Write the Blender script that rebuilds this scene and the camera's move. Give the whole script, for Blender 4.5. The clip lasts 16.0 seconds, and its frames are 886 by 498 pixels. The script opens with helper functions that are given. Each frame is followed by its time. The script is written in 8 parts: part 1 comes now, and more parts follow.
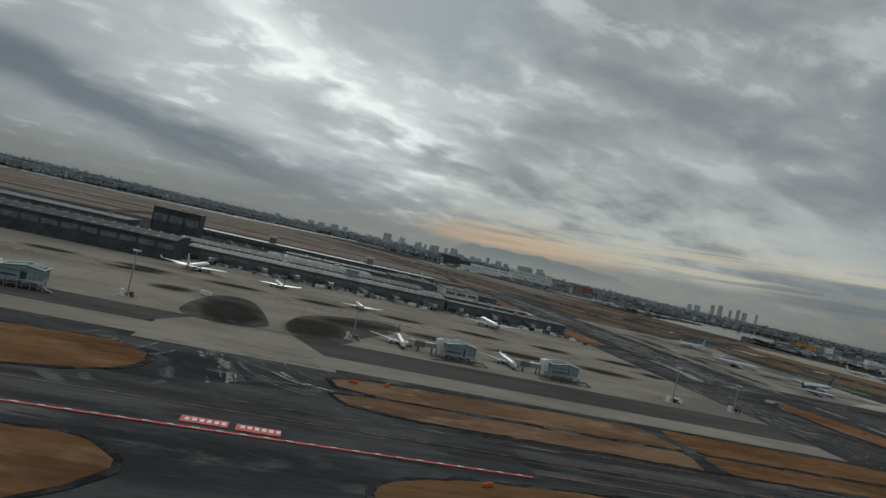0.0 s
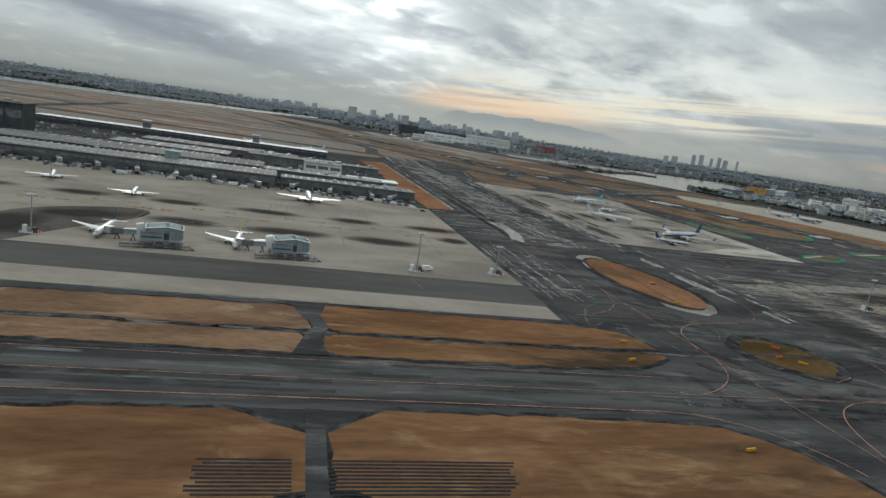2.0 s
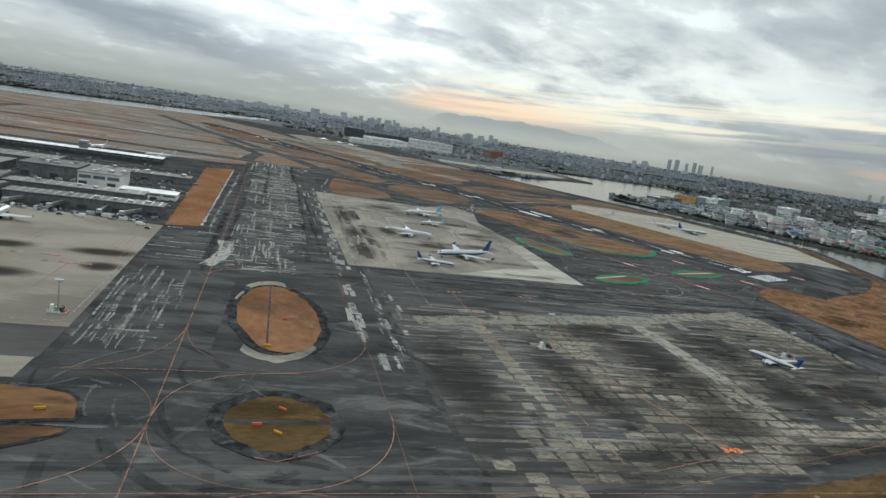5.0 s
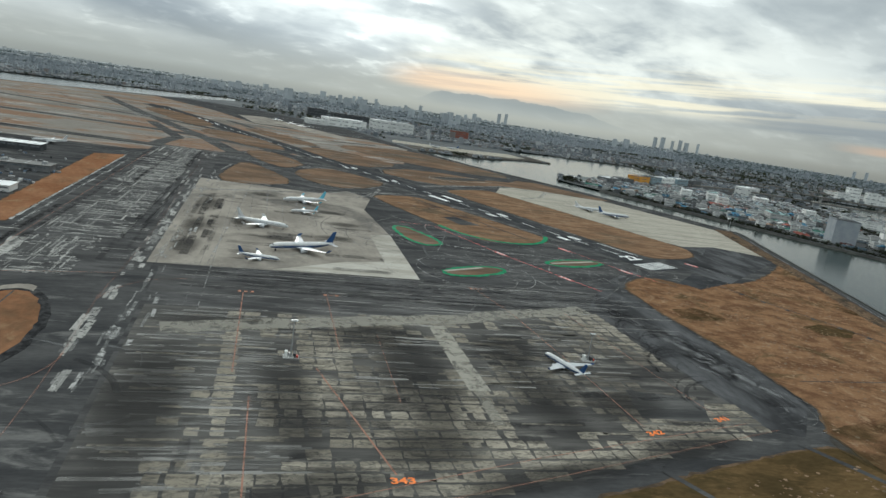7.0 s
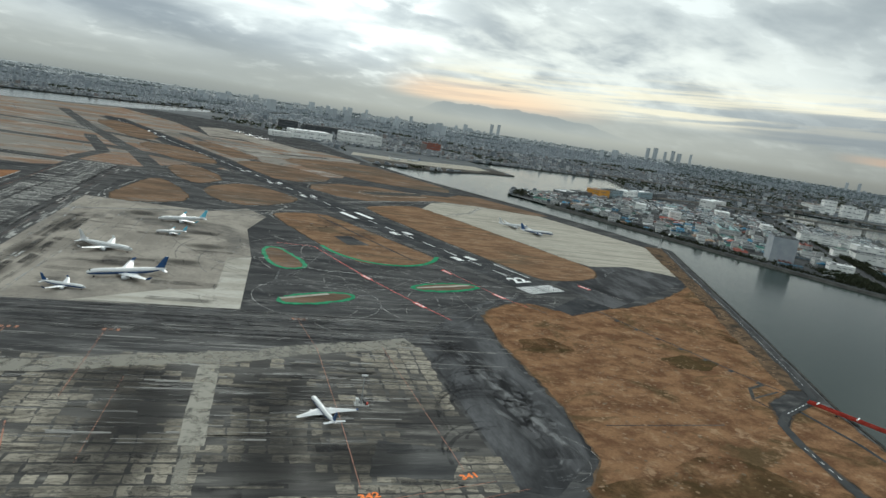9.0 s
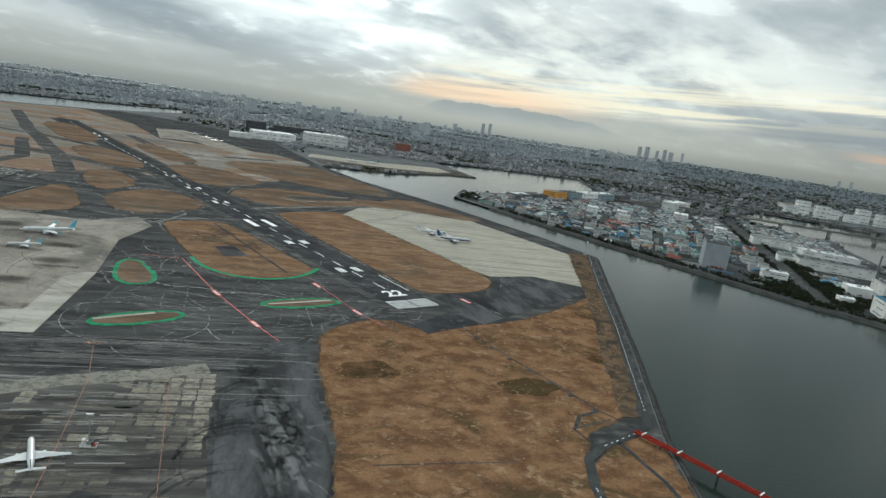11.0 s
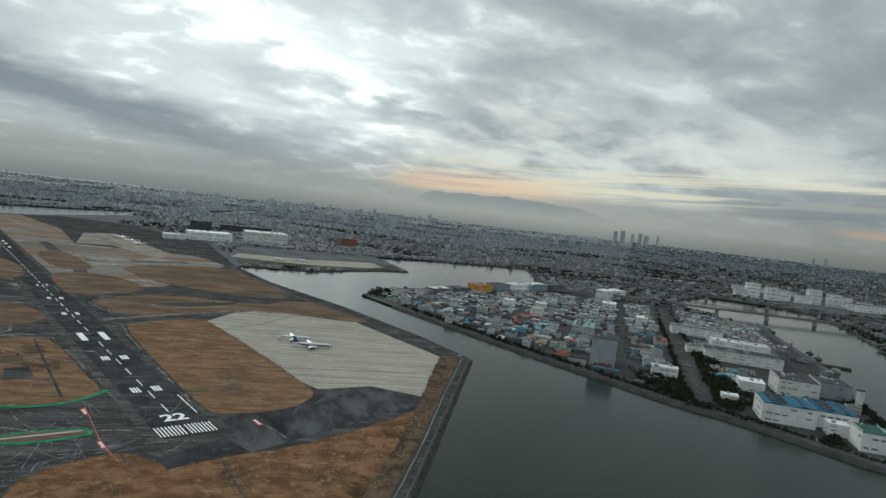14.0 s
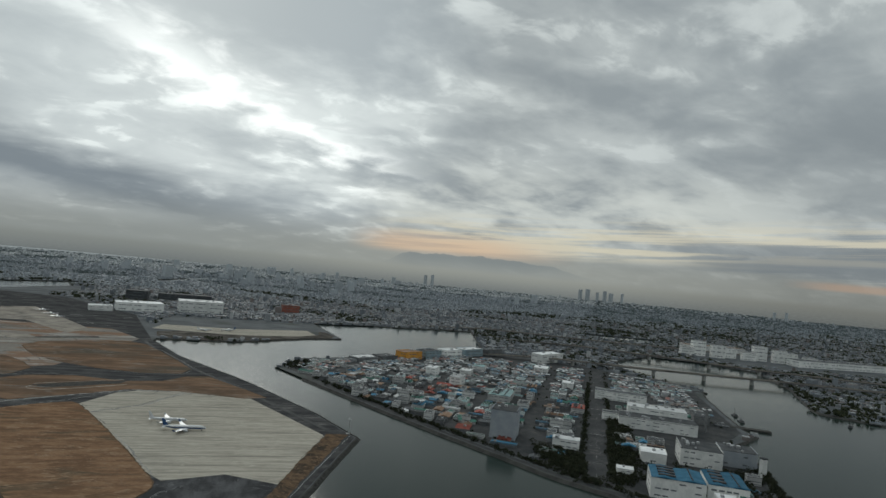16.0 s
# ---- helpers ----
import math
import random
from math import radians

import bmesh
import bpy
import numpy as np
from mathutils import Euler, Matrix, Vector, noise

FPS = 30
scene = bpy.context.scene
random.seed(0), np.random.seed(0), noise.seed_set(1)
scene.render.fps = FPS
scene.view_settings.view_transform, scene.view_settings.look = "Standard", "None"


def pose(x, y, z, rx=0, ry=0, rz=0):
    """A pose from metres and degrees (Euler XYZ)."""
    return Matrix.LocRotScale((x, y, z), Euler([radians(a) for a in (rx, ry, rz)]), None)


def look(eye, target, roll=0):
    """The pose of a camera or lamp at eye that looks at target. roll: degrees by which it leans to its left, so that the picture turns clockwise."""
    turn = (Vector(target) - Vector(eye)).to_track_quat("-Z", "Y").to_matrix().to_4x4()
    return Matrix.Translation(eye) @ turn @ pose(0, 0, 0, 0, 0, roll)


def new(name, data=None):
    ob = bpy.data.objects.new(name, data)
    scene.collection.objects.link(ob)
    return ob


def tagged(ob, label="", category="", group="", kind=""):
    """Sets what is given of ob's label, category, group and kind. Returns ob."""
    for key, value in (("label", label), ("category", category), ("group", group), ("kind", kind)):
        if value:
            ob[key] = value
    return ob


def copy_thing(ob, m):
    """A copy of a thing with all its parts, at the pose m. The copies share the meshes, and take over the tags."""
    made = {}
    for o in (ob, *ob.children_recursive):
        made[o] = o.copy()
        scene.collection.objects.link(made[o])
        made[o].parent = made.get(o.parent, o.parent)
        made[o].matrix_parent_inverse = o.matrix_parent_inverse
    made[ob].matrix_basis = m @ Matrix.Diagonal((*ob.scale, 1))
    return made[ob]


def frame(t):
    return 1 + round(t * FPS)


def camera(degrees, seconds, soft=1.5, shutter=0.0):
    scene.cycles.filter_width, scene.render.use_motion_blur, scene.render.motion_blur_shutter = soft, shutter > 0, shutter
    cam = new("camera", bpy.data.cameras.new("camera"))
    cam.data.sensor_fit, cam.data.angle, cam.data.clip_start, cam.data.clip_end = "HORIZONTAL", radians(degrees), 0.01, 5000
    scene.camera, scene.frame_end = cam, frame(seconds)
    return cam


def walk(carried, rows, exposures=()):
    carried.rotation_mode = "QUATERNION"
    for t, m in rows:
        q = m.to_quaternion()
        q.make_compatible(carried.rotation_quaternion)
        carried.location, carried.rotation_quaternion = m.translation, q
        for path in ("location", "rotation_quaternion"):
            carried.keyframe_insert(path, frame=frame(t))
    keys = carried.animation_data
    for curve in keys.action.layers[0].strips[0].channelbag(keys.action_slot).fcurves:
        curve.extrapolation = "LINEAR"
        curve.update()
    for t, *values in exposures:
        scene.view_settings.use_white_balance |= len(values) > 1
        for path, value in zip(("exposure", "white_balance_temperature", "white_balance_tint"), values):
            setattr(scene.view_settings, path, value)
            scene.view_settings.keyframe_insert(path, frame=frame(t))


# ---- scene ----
cam = camera(68.80, 16.0)
PATH = [
    (0.0, pose(0.00, 0.00, 29.33, 90.14, -12.86, -11.93)),
    (0.5, pose(19.03, 0.46, 32.31, 86.10, -10.82, -10.88)),
    (1.0, pose(38.06, 0.91, 35.30, 83.55, -9.69, -11.90)),
    (1.5, pose(57.09, 1.32, 38.35, 80.83, -8.83, -12.73)),
    (2.0, pose(76.08, 1.68, 41.47, 78.90, -8.52, -13.11)),
    (2.5, pose(94.97, 1.92, 44.64, 77.16, -8.44, -13.46)),
    (3.0, pose(113.76, 2.02, 47.84, 77.59, -8.72, -13.73)),
    (3.5, pose(132.45, 2.01, 51.11, 77.76, -8.80, -13.60)),
    (4.0, pose(151.00, 1.98, 54.44, 78.57, -9.04, -13.83)),
    (4.5, pose(169.47, 1.95, 57.82, 79.14, -9.11, -13.96)),
    (5.0, pose(187.90, 1.92, 61.22, 79.23, -8.98, -13.91)),
    (5.5, pose(206.29, 1.89, 64.64, 78.97, -8.76, -13.83)),
    (6.0, pose(224.68, 1.85, 68.06, 78.50, -8.58, -13.83)),
    (6.5, pose(243.08, 1.79, 71.47, 77.97, -8.52, -14.06)),
    (7.0, pose(261.52, 1.72, 74.87, 77.46, -8.65, -14.44)),
    (7.5, pose(280.06, 1.69, 78.32, 77.04, -8.82, -14.46)),
    (8.0, pose(298.69, 1.75, 81.84, 77.22, -8.94, -14.59)),
    (8.5, pose(317.37, 1.87, 85.42, 77.90, -8.75, -14.39)),
    (9.0, pose(336.05, 2.00, 89.02, 78.30, -8.66, -14.25)),
    (9.5, pose(354.73, 2.13, 92.65, 78.37, -8.64, -14.16)),
    (10.0, pose(373.41, 2.26, 96.28, 78.26, -8.62, -14.12)),
    (10.5, pose(392.07, 2.39, 99.92, 78.14, -8.57, -14.12)),
    (11.0, pose(410.72, 2.50, 103.56, 78.18, -8.50, -14.18)),
    (11.5, pose(429.35, 2.59, 107.18, 78.54, -8.36, -14.29)),
    (12.0, pose(447.94, 2.65, 110.79, 79.28, -8.15, -14.44)),
    (12.5, pose(466.47, 2.63, 114.35, 80.24, -7.87, -14.57)),
    (13.0, pose(484.95, 2.53, 117.87, 81.58, -7.52, -14.81)),
    (13.5, pose(503.35, 2.32, 121.35, 83.70, -7.23, -14.90)),
    (14.0, pose(521.71, 2.00, 124.83, 86.12, -6.68, -14.98)),
    (14.5, pose(540.04, 1.58, 128.29, 87.87, -6.49, -15.32)),
    (15.0, pose(558.35, 1.08, 131.75, 89.49, -6.17, -15.83)),
    (15.5, pose(576.67, 0.54, 135.20, 90.56, -5.81, -16.52)),
    (16.0, pose(595.00, -0.00, 138.67, 91.73, -5.53, -17.24)),
]
EXPOSURES = [(t, stops, kelvin, tint) for t, stops, kelvin, tint in ((0.0, -0.85, 6250, 5), (0.5, -0.6, 6250, 6), (1.5, -0.2, 6250, 6), (3.5, 0.12, 6200, 5), (7.5, 0.2, 6250, 3), (12.0, 0.15, 6200, 2), (14.0, -0.25, 6150, 2), (16.0, -0.5, 6300, 5))]
walk(cam, PATH, EXPOSURES)

# ---- sky and sun ----
SUN_AZ, SUN_EL = radians(-3), radians(24)


class Nodes:
    """Short hand for building node trees."""

    def __init__(self, tree):
        self.t = tree

    def n(self, kind, _out=0, **kw):
        node = self.t.nodes.new(kind)
        for k, v in kw.items():
            if k == "op":
                node.operation = v
            elif k == "blend":
                node.data_type, node.blend_type = "RGBA", v
            elif k == "sky":
                node.sky_type, node.sun_disc = v, False
            elif k == "dims":
                node.noise_dimensions = v
        return node

    def link(self, a, b):
        self.t.links.new(a, b)

    def put(self, sock, v):
        if hasattr(v, "is_linked"):
            self.link(v, sock)
        else:
            sock.default_value = v

    def m(self, op, a, b=0.0, c=0.0, clamp=False):
        node = self.n("ShaderNodeMath", op=op)
        node.use_clamp = clamp
        for s, v in zip(node.inputs, (a, b, c)):
            self.put(s, v)
        return node.outputs[0]

    def v(self, op, a, b=(0, 0, 0)):
        node = self.n("ShaderNodeVectorMath", op=op)
        self.put(node.inputs[0], a)
        self.put(node.inputs[1], b)
        return node.outputs["Value" if op in ("DOT_PRODUCT", "LENGTH") else "Vector"]

    def mix(self, f, a, b, blend="MIX"):
        node = self.n("ShaderNodeMix", blend=blend)
        node.clamp_factor = True
        self.put(node.inputs[0], f)
        self.put(node.inputs[6], a if hasattr(a, "is_linked") else (*a, 1))
        self.put(node.inputs[7], b if hasattr(b, "is_linked") else (*b, 1))
        return node.outputs[2]

    def noise(self, vec, scale, detail=4.0, rough=0.55, dist=0.0):
        node = self.n("ShaderNodeTexNoise")
        self.link(vec, node.inputs["Vector"])
        for k, x in (("Scale", scale), ("Detail", detail), ("Roughness", rough), ("Distortion", dist)):
            node.inputs[k].default_value = x
        return node.outputs["Fac"]

    def ramp(self, f, a, b):
        """0 below a, 1 above b, smooth between."""
        node = self.n("ShaderNodeMapRange")
        node.interpolation_type = "SMOOTHSTEP"
        self.put(node.inputs[0], f)
        node.inputs[1].default_value, node.inputs[2].default_value = a, b
        return node.outputs[0]

    def scale(self, vec, s, rot=0.0):
        node = self.n("ShaderNodeMapping")
        self.link(vec, node.inputs[0])
        node.inputs[2].default_value = (0, 0, rot)
        node.inputs[3].default_value = s
        return node.outputs[0]

    def join(self, x, y, z=0.0):
        node = self.n("ShaderNodeCombineXYZ")
        for s, v in zip(node.inputs, (x, y, z)):
            self.put(s, v)
        return node.outputs[0]


world = bpy.data.worlds.new("sky")
scene.world = world
world.use_nodes = True
w = Nodes(world.node_tree)
back = world.node_tree.nodes["Background"]
way = w.n("ShaderNodeTexCoord").outputs["Generated"]
sep = w.n("ShaderNodeSeparateXYZ")
w.link(way, sep.inputs[0])
X, Y, Z = sep.outputs
elev = w.m("MULTIPLY", w.m("ARCSINE", Z), 57.2958)
azim = w.m("MULTIPLY", w.m("ARCTAN2", X, Y), 57.2958)
nishita = w.n("ShaderNodeTexSky", sky="NISHITA")
nishita.sun_elevation, nishita.sun_rotation = SUN_EL, SUN_AZ
nishita.air_density, nishita.dust_density = 1.5, 4.0
clear = w.mix(1.0, nishita.outputs[0], (0.06, 0.06, 0.06), "MULTIPLY")
# the cloud deck, seen in perspective from below
low = w.m("ADD", w.m("MAXIMUM", Z, 0.0), 0.27)
deck = w.join(w.m("DIVIDE", X, low), w.m("DIVIDE", Y, low))
drift = w.scale(deck, (1.0, 1.2, 1), radians(-32))
billow = w.noise(drift, 2.3, 6.0, 0.5, 0.35)
broad = w.noise(w.scale(deck, (0.75, 1.3, 1), radians(-32)), 1.0, 3.0, 0.5, 0.2)
puff = w.noise(drift, 5.6, 7.0, 0.55, 0.3)
thick = w.m("ADD", w.m("ADD", w.m("MULTIPLY", billow, 0.46), w.m("MULTIPLY", broad, 0.30)), w.m("MULTIPLY", puff, 0.24))
light = w.ramp(thick, 0.39, 0.60)
calm = w.ramp(azim, 4.0, -10.0)
light = w.m("ADD", w.m("MULTIPLY", light, w.m("SUBTRACT", 1.0, w.m("MULTIPLY", calm, 0.55))), w.m("MULTIPLY", calm, 0.28))
cloud = w.mix(light, (0.405, 0.44, 0.465), (0.70, 0.73, 0.73))
crown = w.m("MULTIPLY", w.ramp(puff, 0.50, 0.62), w.ramp(billow, 0.46, 0.58))
cloud = w.mix(w.m("MULTIPLY", crown, 0.7), cloud, (0.90, 0.93, 0.92))
# thin cloud in front of the sun, and a torn break in the deck running down from it
sun_way = (math.sin(radians(-4)) * math.cos(radians(17)), math.cos(radians(-4)) * math.cos(radians(17)), math.sin(radians(17)))
near_sun = w.v("DOT_PRODUCT", way, sun_way)
halo = w.ramp(near_sun, 0.90, 0.998)
glow = w.m("ADD", 1.0, w.m("MULTIPLY", halo, 0.5))
cloud = w.mix(1.0, cloud, w.join(glow, glow, glow), "MULTIPLY")
fray = w.m("MULTIPLY", w.m("SUBTRACT", w.m("ADD", w.m("MULTIPLY", billow, 0.5), w.m("MULTIPLY", puff, 0.5)), 0.5), 17.0)
across = w.m("ABSOLUTE", w.m("ADD", w.m("ADD", w.m("SUBTRACT", elev, 12.4), w.m("MULTIPLY", azim, 0.36)), fray))
wide_ = w.m("ADD", 1.2, w.m("MULTIPLY", w.m("SUBTRACT", 3.0, azim), 0.02))
tear = w.m("MULTIPLY", w.ramp(w.m("SUBTRACT", across, wide_), 1.9, -1.7), w.m("MULTIPLY", w.ramp(azim, 19.0, 6.0), w.ramp(azim, -17.0, -7.0)))
cloud = w.mix(w.m("MULTIPLY", w.m("POWER", tear, 1.5), 0.8), cloud, (1.8, 1.8, 1.76))
# the deck thickens towards the right-hand end
cloud = w.mix(w.m("MULTIPLY", w.m("MULTIPLY", w.ramp(azim, 33.0, 50.0), w.m("MULTIPLY", w.ramp(elev, 4.0, 8.0), w.ramp(elev, 18.0, 12.0))), 0.62), cloud, (0.32, 0.35, 0.375))
# overcast sky is brightest overhead
lift = w.ramp(elev, 26.0, 75.0)
cloud = w.mix(lift, cloud, w.mix(1.0, cloud, (1.9, 1.9, 1.9), "MULTIPLY"))
sky = w.mix(0.985, clear, cloud)
streak = w.m("SUBTRACT", elev, w.m("SUBTRACT", 2.4, w.m("MULTIPLY", azim, 0.14)))
streak = w.m("ADD", streak, w.m("MULTIPLY", w.m("SUBTRACT", billow, 0.5), 4.0))
dull = w.m("MULTIPLY", w.m("MULTIPLY", w.ramp(streak, -2.4, 0.2), w.ramp(streak, 3.4, 0.8)), w.ramp(azim, 9.0, -8.0))
sky = w.mix(w.m("MULTIPLY", dull, 0.85), sky, (0.225, 0.262, 0.305))
gleam = w.m("MULTIPLY", w.m("MULTIPLY", w.ramp(elev, 2.5, 4.5), w.ramp(elev, 11.0, 6.0)), w.m("MULTIPLY", w.ramp(azim, 6.0, 18.0), w.ramp(azim, 54.0, 36.0)))
sky = w.mix(w.m("MULTIPLY", gleam, w.m("MULTIPLY", w.ramp(thick, 0.40, 0.56), 0.85)), sky, (0.86, 0.87, 0.82))
# haze over the horizon and the lit gap under the clouds
far_right = w.ramp(azim, 24.0, 52.0)
mist = w.mix(far_right, w.mix(w.ramp(azim, 14.0, -8.0), (0.425, 0.425, 0.385), (0.335, 0.345, 0.325)), (0.27, 0.268, 0.242))
sky = w.mix(w.m("MULTIPLY", w.ramp(elev, 4.6, 0.5), 0.85), sky, mist)
slope = w.m("SUBTRACT", elev, w.m("MULTIPLY", w.m("SUBTRACT", azim, 12.0), 0.045))
strips = w.noise(w.join(w.m("MULTIPLY", azim, 0.06), w.m("MULTIPLY", slope, 1.5)), 1.0, 7.0, 0.62, 0.5)
band = w.m("MULTIPLY", w.ramp(slope, 0.7, 1.8), w.ramp(slope, 5.4, 2.8))
band = w.m("MULTIPLY", band, w.m("MULTIPLY", w.ramp(azim, 8.0, 17.0), w.ramp(azim, 70.0, 54.0)))
sky = w.mix(w.m("MULTIPLY", w.m("MULTIPLY", band, w.ramp(strips, 0.40, 0.58)), 0.78), sky, (0.96, 0.86, 0.66))
# a dark bank under the lit streaks, and a last strip of glow below it
bank = w.m("ADD", elev, w.m("MULTIPLY", w.m("SUBTRACT", strips, 0.5), 2.5))
bank = w.m("MULTIPLY", w.m("MULTIPLY", w.ramp(bank, 1.7, 2.3), w.ramp(bank, 4.9, 4.0)), w.ramp(azim, 35.0, 44.0))
sky = w.mix(w.m("MULTIPLY", bank, 0.7), sky, (0.25, 0.275, 0.30))
ember = w.m("MULTIPLY", w.m("MULTIPLY", w.ramp(elev, 1.0, 1.3), w.ramp(elev, 1.9, 1.5)), w.ramp(azim, 44.5, 49.0))
sky = w.mix(w.m("MULTIPLY", ember, 0.6), sky, (0.62, 0.42, 0.30))
rose = w.m("MULTIPLY", w.m("MULTIPLY", w.ramp(azim, 8.0, 13.0), w.ramp(azim, 30.0, 19.0)), w.m("MULTIPLY", w.ramp(elev, 0.9, 1.7), w.ramp(elev, 3.6, 2.0)))
sky = w.mix(w.m("MULTIPLY", rose, w.m("ADD", 0.25, w.m("MULTIPLY", strips, 0.9))), sky, (0.95, 0.66, 0.45))
# the far range of mountains
ridge = w.m("MULTIPLY", w.ramp(azim, 11.0, 14.8), w.ramp(azim, 33.0, 24.0))
crest = w.noise(w.join(azim, 0.0), 0.42, 4.0, 0.5)
top = w.m("MULTIPLY", ridge, w.m("ADD", 0.75, w.m("MULTIPLY", crest, 1.05)))
mount = w.ramp(w.m("SUBTRACT", top, elev), -0.03, 0.05)
sky = w.mix(w.m("MULTIPLY", w.m("MULTIPLY", mount, ridge), w.m("ADD", 0.25, w.m("MULTIPLY", w.ramp(elev, -0.2, 1.2), 0.6))), sky, (0.30, 0.325, 0.33))
# distance beyond the land that is built
grain = w.noise(w.join(w.m("MULTIPLY", azim, 3.0), w.m("MULTIPLY", elev, 14.0)), 1.0, 4.0, 0.6)
plain = w.mix(far_right, (0.200, 0.216, 0.218), (0.140, 0.150, 0.148))
plain = w.mix(w.m("MULTIPLY", w.ramp(grain, 0.38, 0.66), 0.4), plain, (0.27, 0.288, 0.288))
plain = w.mix(w.ramp(elev, -2.0, 0.15), plain, mist)
sky = w.mix(w.ramp(elev, 0.35, -0.35), sky, plain)
w.link(sky, back.inputs[0])
back.inputs[1].default_value = 1.0

sun = new("sun", bpy.data.lights.new("sun", "SUN"))
sun.data.energy, sun.data.angle, sun.data.color = 1.1, radians(20), (1.0, 0.95, 0.88)
sun.matrix_world = look((math.sin(SUN_AZ) * math.cos(SUN_EL) * 900, math.cos(SUN_AZ) * math.cos(SUN_EL) * 900, math.sin(SUN_EL) * 900), (0, 0, 0))


# ---- materials ----
def surface(name, a, b, big=0.05, fine=1.5, rough=0.8, bump=0.0, stretch=(1, 1, 1), cut=(0.35, 0.65), grain=0.25, metal=0.0, random=None, spec=0.03, turn=0.0, third=None, dust=None):
    """Two tones in large patches, a fine grain over them, and a little relief. random: how far each piece differs."""
    mat = bpy.data.materials.new(name)
    mat.use_nodes = True
    k = Nodes(mat.node_tree)
    b_ = mat.node_tree.nodes["Principled BSDF"]
    at = k.n("ShaderNodeTexCoord").outputs["Object"]
    vec = k.scale(at, stretch, turn)
    f = k.ramp(k.noise(vec, big, 6.0, 0.6, 0.2), *cut)
    col = k.mix(f, a, b)
    if third:
        col = k.mix(k.ramp(k.noise(vec, big * 0.37, 5.0, 0.65, 0.6), 0.52, 0.66), col, third)
    if dust:
        d1 = k.ramp(k.noise(vec, big * 2.2, 7.0, 0.68, 0.8), 0.50, 0.64)
        d2 = k.ramp(k.noise(k.scale(at, (1, 1, 1), 0.6), big * 0.8, 4.0, 0.6, 0.5), 0.40, 0.62)
        col = k.mix(k.m("MULTIPLY", k.m("MULTIPLY", d1, d2), 0.85), col, dust)
    g = k.noise(vec, fine, 5.0, 0.65)
    dark = k.m("ADD", 1.0 - grain, k.m("MULTIPLY", g, 2.0 * grain))
    col = k.mix(1.0, col, k.join(dark, dark, dark), "MULTIPLY")
    if random:
        r = k.n("ShaderNodeObjectInfo").outputs["Random"] if random[0] == "object" else k.n("ShaderNodeNewGeometry").outputs["Random Per Island"]
        s = k.m("ADD", 1.0 - random[1], k.m("MULTIPLY", r, 2.0 * random[1]))
        col = k.mix(1.0, col, k.join(s, s, s), "MULTIPLY")
    k.link(col, b_.inputs["Base Color"])
    b_.inputs["Roughness"].default_value, b_.inputs["Metallic"].default_value = rough, metal
    b_.inputs["Specular IOR Level"].default_value = spec
    if bump:
        bn = k.n("ShaderNodeBump")
        bn.inputs["Strength"].default_value, bn.inputs["Distance"].default_value = bump, 0.3
        k.link(g, bn.inputs["Height"])
        k.link(bn.outputs[0], b_.inputs["Normal"])
    return mat


def many(name, tones, rough=0.75, seed=0.0):
    """One of several tones for each island of a joined mesh, with grain."""
    mat = bpy.data.materials.new(name)
    mat.use_nodes = True
    k = Nodes(mat.node_tree)
    b_ = mat.node_tree.nodes["Principled BSDF"]
    r = k.n("ShaderNodeNewGeometry").outputs["Random Per Island"]
    cr = k.n("ShaderNodeValToRGB")
    cr.color_ramp.interpolation = "CONSTANT"
    e = cr.color_ramp.elements
    e[0].position, e[0].color = 0.0, (*tones[0], 1)
    e[1].position, e[1].color = 1.0 / len(tones), (*tones[1], 1)
    for i, c in enumerate(tones[2:], 2):
        x = e.new(i / len(tones))
        x.color = (*c, 1)
    k.link(r, cr.inputs[0])
    g = k.noise(k.n("ShaderNodeTexCoord").outputs["Object"], 0.35, 4.0, 0.6)
    s = k.m("ADD", 0.75, k.m("MULTIPLY", g, 0.5))
    k.link(k.mix(1.0, cr.outputs[0], k.join(s, s, s), "MULTIPLY"), b_.inputs["Base Color"])
    b_.inputs["Roughness"].default_value = rough
    return mat


M = {}
M["city_ground"] = surface("city_ground", (0.072, 0.079, 0.083), (0.112, 0.119, 0.124), 0.02, 0.35, 0.9, third=(0.068, 0.075, 0.066))
# far ground colours carry distance haze, the second sheet more than the first
M["plain_hazed"] = surface("plain_hazed", (0.150, 0.168, 0.176), (0.188, 0.206, 0.213), 0.006, 0.05, 0.9, third=(0.136, 0.152, 0.152))
M["plain_hazier"] = surface("plain_hazier", (0.300, 0.320, 0.325), (0.335, 0.353, 0.356), 0.004, 0.03, 0.9)
M["asphalt"] = surface("asphalt", (0.038, 0.0388, 0.0405), (0.078, 0.0775, 0.077), 0.04, 0.7, 0.75, 0.05, (0.5, 1.8, 1), grain=0.45, dust=(0.15, 0.147, 0.141), spec=0.0)
M["taxi"] = surface("taxi", (0.0444, 0.0448, 0.0458), (0.0966, 0.095, 0.0921), 0.05, 0.7, 0.72, 0.05, (0.3, 2.4, 1), grain=0.4, dust=(0.14, 0.138, 0.132), spec=0.0)
M["runway"] = surface("runway", (0.033, 0.0345, 0.037), (0.058, 0.0595, 0.062), 0.06, 0.7, 0.7, 0.05, (1, 1, 1), grain=0.35, spec=0.0, dust=(0.085, 0.085, 0.085))
M["concrete"] = surface("concrete", (0.222, 0.198, 0.167), (0.295, 0.265, 0.225), 0.035, 0.5, 0.8, 0.04, (0.7, 1.4, 1), grain=0.18, third=(0.182, 0.163, 0.14), spec=0.0)
